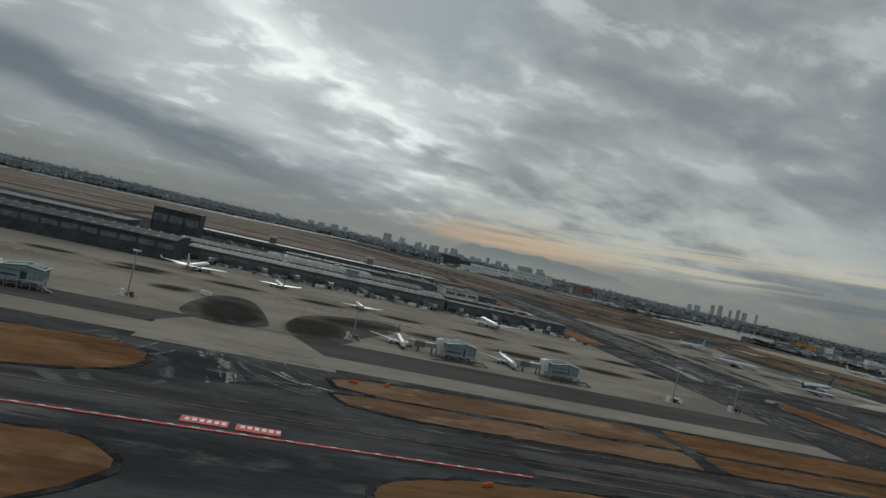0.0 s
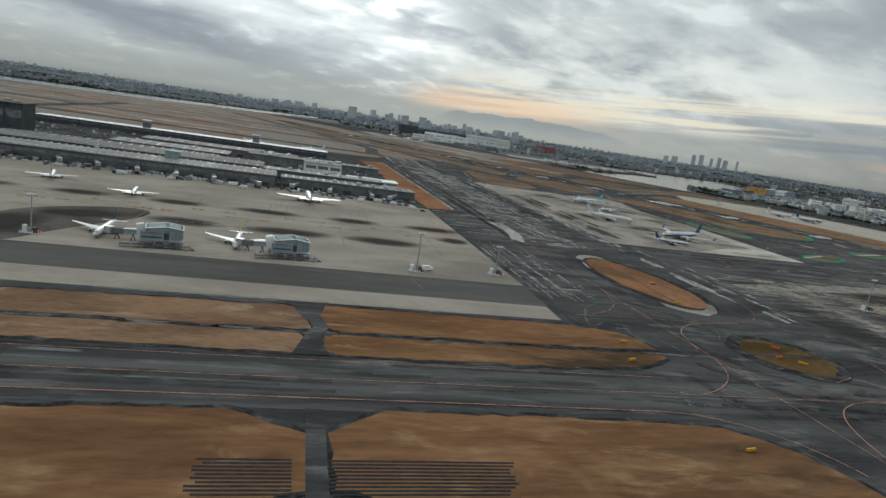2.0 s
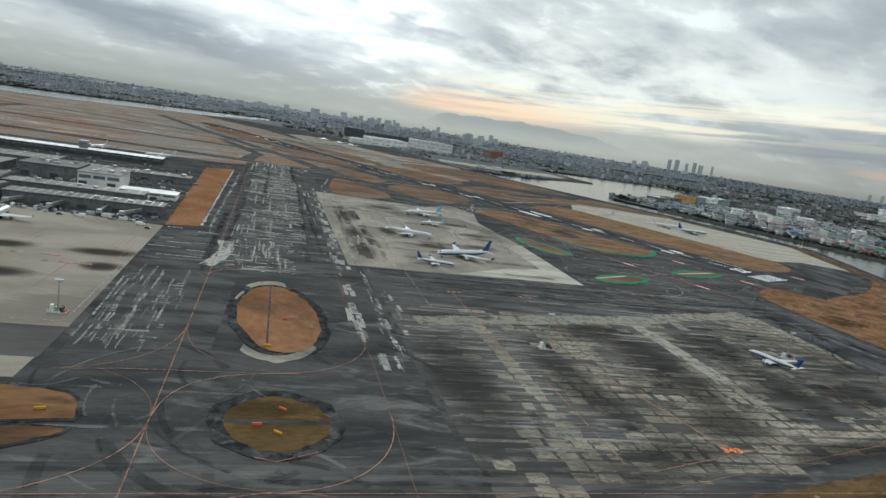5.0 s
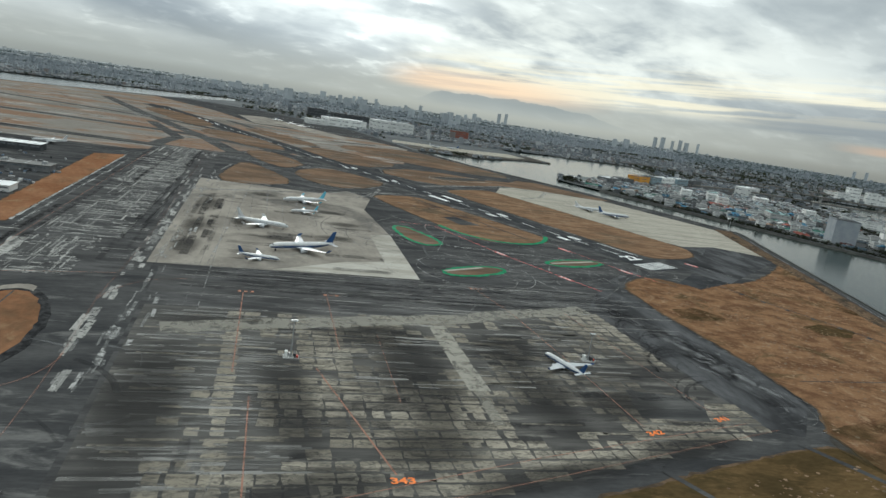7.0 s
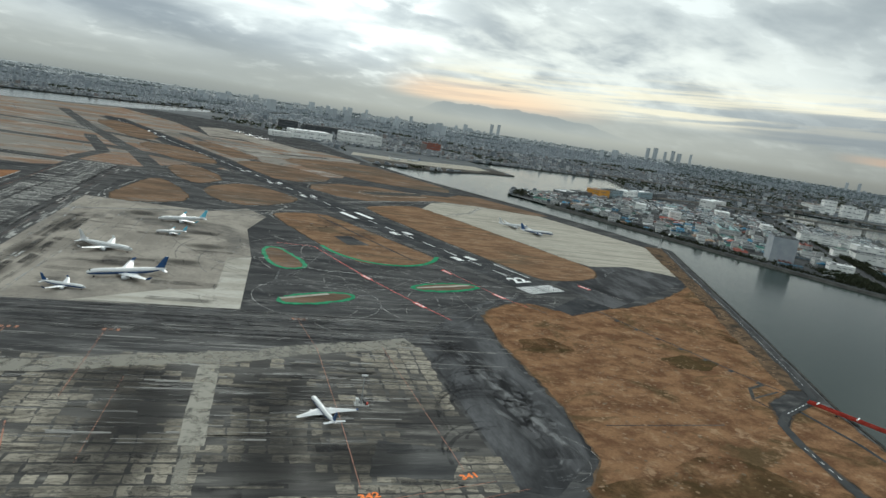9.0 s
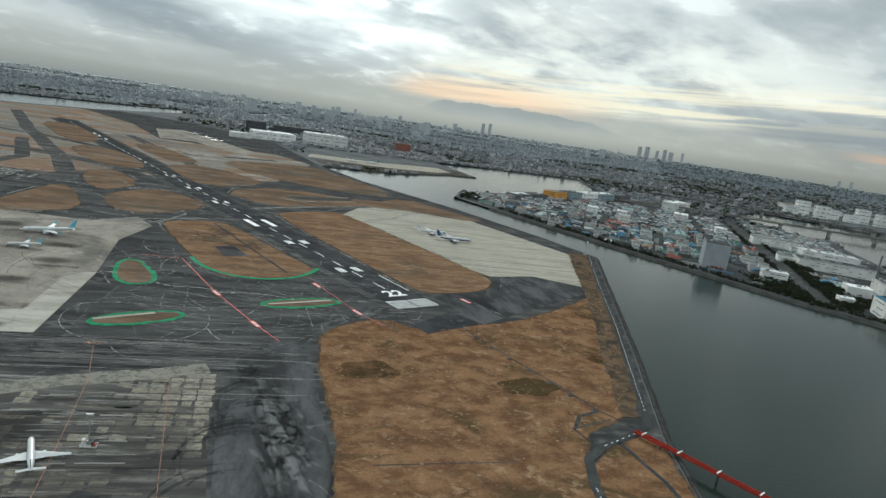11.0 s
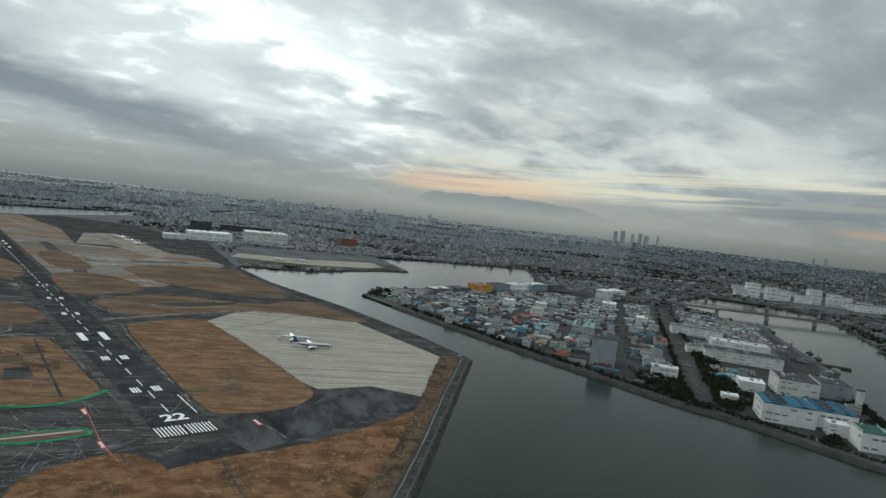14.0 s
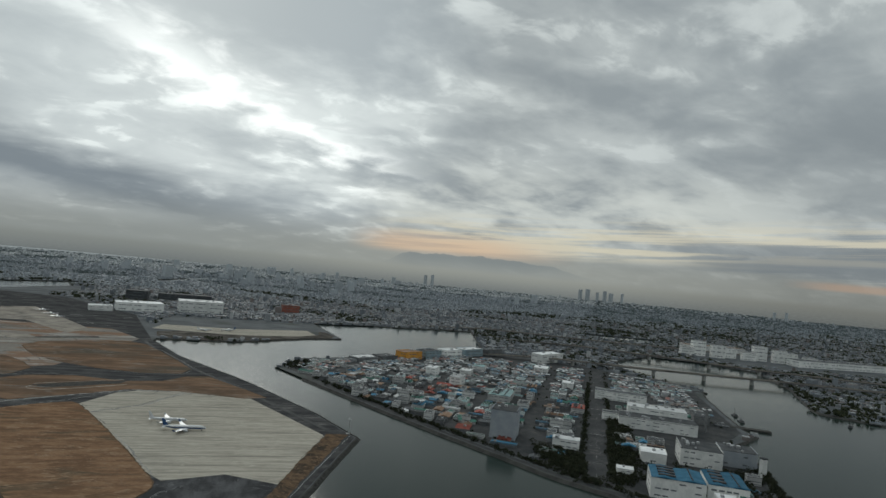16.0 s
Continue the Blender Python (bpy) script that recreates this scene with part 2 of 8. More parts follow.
M["concrete_grey"] = surface("concrete_grey", (0.205, 0.186, 0.162), (0.30, 0.273, 0.236), 0.06, 0.8, 0.8, 0.04, (0.8, 0.6, 1), cut=(0.36, 0.64), grain=0.3, third=(0.14, 0.13, 0.118), spec=0.0)
M["concrete_white"] = surface("concrete_white", (0.31, 0.29, 0.25), (0.43, 0.41, 0.365), 0.06, 0.8, 0.8, 0.03, (0.5, 1.6, 1), grain=0.3, third=(0.24, 0.225, 0.20), spec=0.0)
M["concrete_new"] = surface("concrete_new", (0.26, 0.242, 0.204), (0.375, 0.35, 0.297), 0.2, 1.6, 0.85, 0.05, (0.12, 1.6, 1), cut=(0.36, 0.60), grain=0.45, third=(0.205, 0.192, 0.166), turn=radians(-12), dust=(0.46, 0.435, 0.37), spec=0.0)
M["worn_strip"] = surface("worn_strip", (0.0747, 0.0721, 0.0677), (0.1012, 0.0986, 0.0923), 0.05, 0.5, 0.8, 0.04, (0.4, 2, 1), grain=0.2, spec=0.0)
M["grass"] = surface("grass", (0.118, 0.062, 0.034), (0.195, 0.108, 0.056), 0.07, 0.6, 0.95, 0.4, (0.35, 1.2, 1), cut=(0.36, 0.66), grain=0.5, third=(0.064, 0.045, 0.029), spec=0.0, dust=(0.245, 0.152, 0.085))
M["grass_rough"] = surface("grass_rough", (0.118, 0.064, 0.037), (0.212, 0.122, 0.068), 0.10, 1.1, 0.95, 0.5, (0.9, 1.1, 1), cut=(0.38, 0.62), grain=0.5, third=(0.085, 0.058, 0.032), spec=0.0, dust=(0.285, 0.187, 0.115))
M["grass_red"] = surface("grass_red", (0.185, 0.088, 0.047), (0.245, 0.128, 0.072), 0.06, 0.6, 0.95, 0.3, (0.8, 0.5, 1), grain=0.45, third=(0.125, 0.075, 0.045), spec=0.0, dust=(0.235, 0.15, 0.088))
M["bend"] = surface("bend", (0.043, 0.0435, 0.045), (0.098, 0.099, 0.102), 0.06, 0.8, 0.8, 0.1, (1.3, 0.45, 1), cut=(0.36, 0.64), grain=0.4, third=(0.030, 0.0305, 0.032), spec=0.0)
M["roof_pale"] = surface("roof_pale", (0.1368, 0.1368, 0.1332), (0.1944, 0.193, 0.1858), 0.1, 1.0, 0.7, grain=0.25, random=("object", 0.3))
M["dark_ground"] = surface("dark_ground", (0.058, 0.054, 0.049), (0.105, 0.097, 0.087), 0.06, 0.8, 0.9, 0.1, grain=0.35, spec=0.0, third=(0.15, 0.137, 0.12))
M["grass_dull"] = surface("grass_dull", (0.112, 0.079, 0.057), (0.178, 0.118, 0.08), 0.03, 0.25, 0.95, 0.4, (0.5, 1.5, 1), cut=(0.40, 0.60), grain=0.5, third=(0.092, 0.08, 0.064), spec=0.0, dust=(0.20, 0.172, 0.145))
# brown and grey of the far field, also raised to take in haze
M["far_field"] = surface("far_field", (0.205, 0.135, 0.096), (0.205, 0.188, 0.166), 0.014, 0.25, 0.95, 0.2, (0.5, 1.5, 1), cut=(0.46, 0.54), grain=0.45, third=(0.142, 0.136, 0.125), spec=0.0, dust=(0.37, 0.355, 0.325))
M["grass_olive"] = surface("grass_olive", (0.058, 0.041, 0.020), (0.105, 0.069, 0.033), 0.06, 0.7, 0.95, 0.4, (0.6, 1.4, 1), cut=(0.38, 0.62), grain=0.55, third=(0.040, 0.034, 0.017), spec=0.0, dust=(0.145, 0.092, 0.045))
M["seal"] = surface("seal", (0.054, 0.0525, 0.051), (0.102, 0.098, 0.092), 0.10, 0.9, 0.8, 0.06, (0.14, 1.3, 1), cut=(0.36, 0.62), grain=0.35, third=(0.048, 0.046, 0.044), spec=0.0, dust=(0.20, 0.19, 0.17))
M["black_top"] = surface("black_top", (0.046, 0.0458, 0.0462), (0.098, 0.0965, 0.0955), 0.09, 0.9, 0.78, 0.05, (0.4, 1.6, 1), grain=0.4, third=(0.076, 0.0745, 0.073), spec=0.0)
M["green_edge"] = surface("green_edge", (0.008, 0.145, 0.065), (0.02, 0.225, 0.105), 0.25, 1.2, 0.7, grain=0.45)
M["white_paint"] = surface("white_paint", (0.72, 0.73, 0.72), (0.85, 0.85, 0.84), 0.3, 2.0, 0.6, grain=0.12)
M["number_paint"] = surface("number_paint", (0.75, 0.20, 0.06), (0.9, 0.26, 0.08), 0.5, 2.0, 0.6, grain=0.15)
M["red_paint"] = surface("red_paint", (0.55, 0.11, 0.10), (0.66, 0.17, 0.15), 0.5, 2.0, 0.6, grain=0.2)
M["kerb_stone"] = surface("kerb_stone", (0.30, 0.30, 0.29), (0.40, 0.40, 0.385), 0.2, 1.2, 0.85, grain=0.2)
M["sea_wall"] = surface("sea_wall", (0.0446, 0.0446, 0.042), (0.0788, 0.0777, 0.0725), 0.12, 1.0, 0.9, 0.2, grain=0.35)
M["rock"] = surface("rock", (0.03, 0.03, 0.0288), (0.066, 0.0648, 0.06), 0.3, 1.4, 0.9, 0.5, grain=0.4)
M["road"] = surface("road", (0.0372, 0.0397, 0.0412), (0.057, 0.0585, 0.0595), 0.06, 0.8, 0.75, grain=0.25, dust=(0.0893, 0.0868, 0.0818))
M["dirt"] = surface("dirt", (0.066, 0.050, 0.037), (0.135, 0.092, 0.060), 0.15, 1.0, 0.95, 0.3, grain=0.4, third=(0.045, 0.040, 0.033), spec=0.0)
M["wall_grey"] = surface("wall_grey", (0.1173, 0.1212, 0.1251), (0.172, 0.1759, 0.1759), 0.15, 1.2, 0.7, grain=0.25, random=("object", 0.3))
M["wall_white"] = surface("wall_white", (0.62, 0.63, 0.61), (0.76, 0.76, 0.735), 0.12, 1.0, 0.65, grain=0.2, random=("object", 0.15))
M["wall_pale"] = surface("wall_pale", (0.272, 0.3, 0.328), (0.336, 0.36, 0.38), 0.1, 1.0, 0.7, grain=0.12, random=("object", 0.2))
M["wall_dark"] = surface("wall_dark", (0.055, 0.06, 0.065), (0.085, 0.09, 0.095), 0.2, 1.5, 0.5, grain=0.2)
M["roof_grey"] = surface("roof_grey", (0.0594, 0.0637, 0.0675), (0.0999, 0.1042, 0.1064), 0.1, 1.0, 0.7, grain=0.3, random=("object", 0.4))
M["roof_white"] = surface("roof_white", (0.53, 0.54, 0.54), (0.70, 0.705, 0.70), 0.1, 1.0, 0.6, grain=0.15, random=("object", 0.2))
M["roof_blue"] = surface("roof_blue", (0.035, 0.115, 0.185), (0.06, 0.165, 0.25), 0.15, 1.2, 0.6, grain=0.3, random=("object", 0.35))
M["roof_red"] = surface("roof_red", (0.19, 0.06, 0.048), (0.25, 0.088, 0.07), 0.15, 1.2, 0.65, grain=0.25, random=("object", 0.4))
# rough grass lightened and dulled for middle-distance haze; also on two duller near strips
M["grass_mid"] = surface("grass_mid", (0.135, 0.083, 0.053), (0.215, 0.135, 0.083), 0.08, 0.8, 0.95, 0.4, (0.5, 1.4, 1), cut=(0.38, 0.62), grain=0.5, third=(0.10, 0.077, 0.054), spec=0.0, dust=(0.28, 0.20, 0.135))
M["roof_green"] = surface("roof_green", (0.036, 0.096, 0.078), (0.066, 0.1472, 0.12), 0.15, 1.2, 0.6, grain=0.3, random=("object", 0.4))
M["roof_teal"] = surface("roof_teal", (0.1564, 0.2282, 0.2304), (0.204, 0.287, 0.2808), 0.15, 1.2, 0.6, grain=0.2, random=("object", 0.3))
M["roof_brown"] = surface("roof_brown", (0.165, 0.11, 0.0765), (0.231, 0.155, 0.108), 0.15, 1.2, 0.7, grain=0.2, random=("object", 0.3))
M["orange_wall"] = surface("orange_wall", (0.50, 0.24, 0.05), (0.60, 0.31, 0.08), 0.15, 1.2, 0.65, grain=0.15)
M["brick_red"] = surface("brick_red", (0.23, 0.09, 0.065), (0.29, 0.12, 0.09), 0.15, 1.2, 0.7, grain=0.2)
M["teal_wall"] = surface("teal_wall", (0.20, 0.27, 0.30), (0.27, 0.335, 0.355), 0.15, 1.2, 0.6, grain=0.15)
M["glass"] = surface("glass", (0.02, 0.028, 0.034), (0.045, 0.058, 0.066), 0.4, 2.0, 0.12, grain=0.1, spec=0.8)
M["window_grey"] = surface("window_grey", (0.10, 0.115, 0.125), (0.18, 0.195, 0.205), 0.4, 2.0, 0.25, grain=0.2, spec=0.5)
M["glass_blue"] = surface("glass_blue", (0.17, 0.225, 0.245), (0.26, 0.315, 0.33), 0.5, 2.0, 0.15, grain=0.15, spec=0.8)
M["steel"] = surface("steel", (0.30, 0.31, 0.32), (0.42, 0.43, 0.43), 0.5, 3.0, 0.45, grain=0.2, metal=0.5)
M["dark_steel"] = surface("dark_steel", (0.05, 0.052, 0.055), (0.09, 0.09, 0.092), 0.5, 3.0, 0.5, grain=0.25)
M["red_steel"] = surface("red_steel", (0.30, 0.04, 0.03), (0.40, 0.062, 0.045), 0.5, 2.0, 0.5, grain=0.2)
M["aircraft_white"] = surface("aircraft_white", (0.5158, 0.5262, 0.5297), (0.5715, 0.575, 0.5715), 0.3, 3.0, 0.3, grain=0.05, spec=0.5)
M["aircraft_grey"] = surface("aircraft_grey", (0.42, 0.44, 0.455), (0.50, 0.515, 0.525), 0.3, 3.0, 0.35, grain=0.08, spec=0.5)
M["livery_blue"] = surface("livery_blue", (0.010, 0.046, 0.135), (0.017, 0.07, 0.19), 0.5, 3.0, 0.3, grain=0.1, spec=0.5)
M["livery_sky"] = surface("livery_sky", (0.10, 0.40, 0.55), (0.15, 0.48, 0.62), 0.5, 3.0, 0.3, grain=0.1, spec=0.5)
M["livery_green"] = surface("livery_green", (0.35, 0.50, 0.06), (0.45, 0.60, 0.10), 0.5, 3.0, 0.3, grain=0.1, spec=0.5)
M["rubber"] = surface("rubber", (0.02, 0.02, 0.02), (0.035, 0.035, 0.035), 1.0, 4.0, 0.8, grain=0.2)
M["nacelle_paint"] = surface("nacelle_paint", (0.2808, 0.3019, 0.3124), (0.3159, 0.337, 0.344), 0.8, 9.0, 0.42, grain=0.04, spec=0.35)
M["lip_metal"] = surface("lip_metal", (0.306, 0.306, 0.3305), (0.355, 0.355, 0.3733), 1.5, 12.0, 0.55, grain=0.06, metal=0.2)
M["inlet_dark"] = surface("inlet_dark", (0.10, 0.105, 0.11), (0.15, 0.155, 0.16), 1.5, 9.0, 0.5, grain=0.15)
M["leaf"] = surface("leaf", (0.018, 0.024, 0.014), (0.040, 0.044, 0.024), 0.25, 2.0, 0.85, grain=0.4, random=("object", 0.35), spec=0.1)
# leaf colour shifted pale and blue to stand for distance haze
M["leaf_hazed"] = surface("leaf_hazed", (0.085, 0.105, 0.108), (0.115, 0.138, 0.142), 0.25, 2.0, 0.85, grain=0.3, spec=0.1)
M["bark"] = surface("bark", (0.07, 0.055, 0.04), (0.11, 0.085, 0.065), 0.8, 4.0, 0.9, grain=0.3)
M["yellow"] = surface("yellow", (0.50, 0.27, 0.03), (0.60, 0.34, 0.05), 0.5, 3.0, 0.5, grain=0.15)
M["orange_net"] = surface("orange_net", (0.52, 0.11, 0.045), (0.62, 0.16, 0.06), 0.5, 3.0, 0.6, grain=0.2)
WORKS_WALLS = many("works_walls", [(0.34, 0.35, 0.35), (0.16, 0.17, 0.175), (0.46, 0.465, 0.455), (0.24, 0.255, 0.26), (0.10, 0.105, 0.11)])
WORKS_ROOFS = many("works_roofs", [(0.09, 0.097, 0.10), (0.22, 0.30, 0.305), (0.42, 0.43, 0.43), (0.06, 0.13, 0.185), (0.13, 0.14, 0.145), (0.05, 0.105, 0.095), (0.30, 0.31, 0.31), (0.18, 0.07, 0.055), (0.07, 0.075, 0.08), (0.13, 0.10, 0.08), (0.36, 0.385, 0.385)])
GEAR = many("gear_paint", [(0.35, 0.357, 0.357), (0.112, 0.119, 0.126), (0.21, 0.217, 0.217), (0.049, 0.0525, 0.056), (0.07, 0.112, 0.168), (0.406, 0.406, 0.399), (0.154, 0.161, 0.1645)])
TUFT = many("tuft", [(0.2089, 0.131, 0.0756), (0.1565, 0.0959, 0.0554), (0.2163, 0.1407, 0.0838), (0.1154, 0.0809, 0.0471), (0.1827, 0.1086, 0.0591), (0.1379, 0.0869, 0.0516)], 0.95)
CITY_WALLS = many("city_walls", [(0.205, 0.225, 0.245), (0.150, 0.168, 0.185), (0.285, 0.300, 0.312), (0.115, 0.131, 0.146), (0.178, 0.192, 0.205), (0.178, 0.158, 0.150), (0.132, 0.150, 0.168), (0.235, 0.250, 0.262), (0.160, 0.176, 0.190), (0.42, 0.43, 0.435)])
CITY_ROOFS = many("city_roofs", [(0.122, 0.138, 0.152), (0.090, 0.102, 0.114), (0.165, 0.178, 0.190), (0.078, 0.088, 0.098), (0.108, 0.121, 0.133), (0.225, 0.237, 0.244), (0.090, 0.112, 0.140), (0.118, 0.094, 0.085), (0.072, 0.082, 0.076)])
# far city tones: distance haze painted in as pale, low-contrast colour
MID_HAZE_WALLS = many("mid_haze_walls", [(0.240, 0.266, 0.288), (0.218, 0.245, 0.268), (0.266, 0.291, 0.312), (0.204, 0.230, 0.252), (0.232, 0.258, 0.280), (0.292, 0.314, 0.332)])
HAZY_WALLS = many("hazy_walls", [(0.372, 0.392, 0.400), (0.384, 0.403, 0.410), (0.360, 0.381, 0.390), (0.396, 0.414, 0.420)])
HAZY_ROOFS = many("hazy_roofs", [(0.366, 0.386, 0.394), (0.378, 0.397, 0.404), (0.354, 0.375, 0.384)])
MID_HAZE_ROOFS = many("mid_haze_roofs", [(0.195, 0.222, 0.246), (0.214, 0.240, 0.262), (0.176, 0.202, 0.226), (0.235, 0.260, 0.280), (0.162, 0.187, 0.204)])


def slab_material(name, source):
    """Concrete slabs, each light or stained dark by chance and by the stains that spread over the apron."""
    mat = bpy.data.materials.new(name)
    mat.use_nodes = True
    k = Nodes(mat.node_tree)
    b_ = mat.node_tree.nodes["Principled BSDF"]
    at = k.n("ShaderNodeTexCoord").outputs["Object"] if source == "island" else k.n("ShaderNodeNewGeometry").outputs["Position"]
    r = k.n("ShaderNodeNewGeometry").outputs["Random Per Island"] if source == "island" else k.n("ShaderNodeObjectInfo").outputs["Random"]
    cell = k.v("SNAP", k.v("SUBTRACT", at, (207.4, 91.8, 0.0)), (5.2, 4.4, 100.0))
    spread = k.m("ADD", k.m("MULTIPLY", k.noise(k.scale(cell, (0.6, 1.2, 1)), 0.06, 4.0, 0.6, 0.3), 0.36), k.m("MULTIPLY", k.noise(k.scale(at, (0.5, 1.3, 1)), 0.09, 8.0, 0.72, 0.6), 0.64))
    wide = k.noise(k.scale(at, (1.0, 0.6, 1)), 0.026, 3.0, 0.5, 0.3)
    apart = k.n("ShaderNodeSeparateXYZ")
    k.link(at, apart.inputs[0])
    run = k.m("SUBTRACT", apart.outputs[1], k.m("MULTIPLY", k.m("SUBTRACT", apart.outputs[0], 262.0), 0.26))
    worn = k.m("MAXIMUM", k.ramp(run, 134.0, 116.0), k.ramp(run, 176.0, 192.0))
    f = k.m("ADD", k.m("ADD", k.m("MULTIPLY", spread, 0.9), k.m("MULTIPLY", wide, 0.6)), k.m("ADD", k.m("MULTIPLY", r, 0.10), k.m("MULTIPLY", worn, 0.08)))
    f = k.ramp(f, 0.66, 0.90)
    tone = k.mix(k.ramp(k.noise(at, 0.05, 4.0, 0.6), 0.35, 0.65), (0.228, 0.204, 0.163), (0.345, 0.313, 0.256))
    col = k.mix(f, (0.088, 0.081, 0.072), tone)
    blot = k.ramp(k.noise(k.scale(at, (0.7, 1.5, 1)), 0.55, 8.0, 0.74, 1.2), 0.47, 0.60)
    col = k.mix(k.m("MULTIPLY", blot, 0.8), col, (0.080, 0.076, 0.070))
    wash = k.ramp(k.noise(k.scale(at, (0.07, 1.0, 1)), 0.45, 6.0, 0.6, 0.3), 0.50, 0.62)
    part_ = k.ramp(k.noise(at, 0.022, 3.0, 0.5), 0.34, 0.54)
    col = k.mix(k.m("MULTIPLY", k.m("MULTIPLY", wash, part_), 0.5), col, (0.042, 0.040, 0.038))
    film_ = k.ramp(k.noise(k.scale(at, (0.12, 1.0, 1)), 0.30, 6.0, 0.65, 0.4), 0.54, 0.66)
    col = k.mix(k.m("MULTIPLY", film_, 0.3), col, (0.23, 0.222, 0.20))
    g = k.m("ADD", 0.8, k.m("MULTIPLY", k.noise(at, 2.2, 4.0, 0.6), 0.4))
    k.link(k.mix(1.0, col, k.join(g, g, g), "MULTIPLY"), b_.inputs["Base Color"])
    b_.inputs["Roughness"].default_value, b_.inputs["Specular IOR Level"].default_value = 0.8, 0.0
    return mat


SLAB, SLAB_PIECE = slab_material("slab", "island"), slab_material("slab_piece", "object")

def water_material():
    mat = bpy.data.materials.new("water")
    mat.use_nodes = True
    k = Nodes(mat.node_tree)
    b_ = mat.node_tree.nodes["Principled BSDF"]
    at = k.n("ShaderNodeTexCoord").outputs["Object"]
    f = k.noise(at, 0.006, 4.0, 0.6)
    k.link(k.mix(f, (0.010, 0.019, 0.015), (0.019, 0.030, 0.025)), b_.inputs["Base Color"])
    b_.inputs["Roughness"].default_value, b_.inputs["IOR"].default_value = 0.14, 1.33
    b_.inputs["Specular IOR Level"].default_value = 0.16
    bn = k.n("ShaderNodeBump")
    bn.inputs["Strength"].default_value, bn.inputs["Distance"].default_value = 0.22, 0.22
    k.link(k.noise(k.scale(at, (0.6, 1.4, 1), radians(25)), 0.55, 4.0, 0.6), bn.inputs["Height"])
    k.link(bn.outputs[0], b_.inputs["Normal"])
    return mat


M["water"] = water_material()


def stain_material(name, tone, strength):
    """A soft-edged dark stain that lies on concrete."""
    mat = bpy.data.materials.new(name)
    mat.use_nodes = True
    k = Nodes(mat.node_tree)
    t = mat.node_tree
    b_ = t.nodes["Principled BSDF"]
    b_.inputs["Base Color"].default_value, b_.inputs["Roughness"].default_value = (*tone, 1), 0.8
    b_.inputs["Specular IOR Level"].default_value = 0.0
    at = k.n("ShaderNodeTexCoord").outputs["Object"]
    r = k.v("LENGTH", at)
    edge = k.m("ADD", r, k.m("MULTIPLY", k.m("SUBTRACT", k.noise(at, 2.2, 5.0, 0.6), 0.5), 0.35))
    clear_ = k.n("ShaderNodeBsdfTransparent")
    mixs = k.n("ShaderNodeMixShader")
    k.link(k.m("MULTIPLY", k.ramp(edge, 1.0, 0.25), strength), mixs.inputs[0])
    k.link(clear_.outputs[0], mixs.inputs[1])
    k.link(b_.outputs[0], mixs.inputs[2])
    k.link(mixs.outputs[0], t.nodes["Material Output"].inputs[0])
    return mat


def smear_material(name, a, b, strength, size, cut=(0.42, 0.62), stretch=(1, 1, 1)):
    """Worn marks on a pavement: broken up, and each one fainter or stronger than the next."""
    mat = bpy.data.materials.new(name)
    mat.use_nodes = True
    k = Nodes(mat.node_tree)
    t = mat.node_tree
    b_ = t.nodes["Principled BSDF"]
    b_.inputs["Roughness"].default_value, b_.inputs["Specular IOR Level"].default_value = 0.8, 0.0
    at = k.scale(k.n("ShaderNodeTexCoord").outputs["Object"], stretch)
    r = k.n("ShaderNodeNewGeometry").outputs["Random Per Island"]
    k.link(k.mix(k.m("ADD", k.m("MULTIPLY", r, 0.6), k.m("MULTIPLY", k.noise(at, size * 5, 4.0), 0.4)), a, b), b_.inputs["Base Color"])
    hold = k.m("MULTIPLY", k.ramp(k.noise(at, size, 6.0, 0.65, 0.5), *cut), k.m("ADD", 0.35, k.m("MULTIPLY", r, 0.65)))
    mixs = k.n("ShaderNodeMixShader")
    k.link(k.m("MULTIPLY", hold, strength), mixs.inputs[0])
    k.link(k.n("ShaderNodeBsdfTransparent").outputs[0], mixs.inputs[1])
    k.link(b_.outputs[0], mixs.inputs[2])
    k.link(mixs.outputs[0], t.nodes["Material Output"].inputs[0])
    return mat


M["swirl"] = smear_material("swirl", (0.16, 0.165, 0.17), (0.28, 0.28, 0.28), 0.5, 0.16)
M["worn_white"] = smear_material("worn_white", (0.26, 0.26, 0.25), (0.46, 0.455, 0.44), 0.85, 0.35, (0.36, 0.60))
M["lane"] = smear_material("lane", (0.26, 0.247, 0.215), (0.335, 0.318, 0.275), 0.95, 0.22, (0.30, 0.56))
M["orange_bright"] = smear_material("orange_bright", (0.42, 0.215, 0.15), (0.52, 0.28, 0.20), 0.65, 0.6, (0.2, 0.6))
M["soot"] = smear_material("soot", (0.0228, 0.0228, 0.0247), (0.057, 0.057, 0.0589), 0.45, 0.10, (0.36, 0.58))
M["orange_paint"] = smear_material("orange_paint", (0.37, 0.19, 0.14), (0.47, 0.25, 0.185), 0.85, 0.25, (0.2, 0.55))
M["repair"] = smear_material("repair", (0.15, 0.15, 0.15), (0.45, 0.44, 0.41), 0.92, 0.6, (0.30, 0.52))
M["tar"] = surface("tar", (0.020, 0.020, 0.021), (0.052, 0.052, 0.053), 0.35, 1.6, 0.8, 0.1, grain=0.5, spec=0.0, third=(0.085, 0.083, 0.08))
# skyline walls and roofs, with the haze mixed into their grey
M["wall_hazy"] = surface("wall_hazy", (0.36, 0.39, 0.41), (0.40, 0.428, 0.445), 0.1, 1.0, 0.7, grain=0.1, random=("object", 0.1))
M["olive_turf"] = smear_material("olive_turf", (0.048, 0.038, 0.018), (0.085, 0.06, 0.03), 0.8, 0.05, (0.36, 0.60))
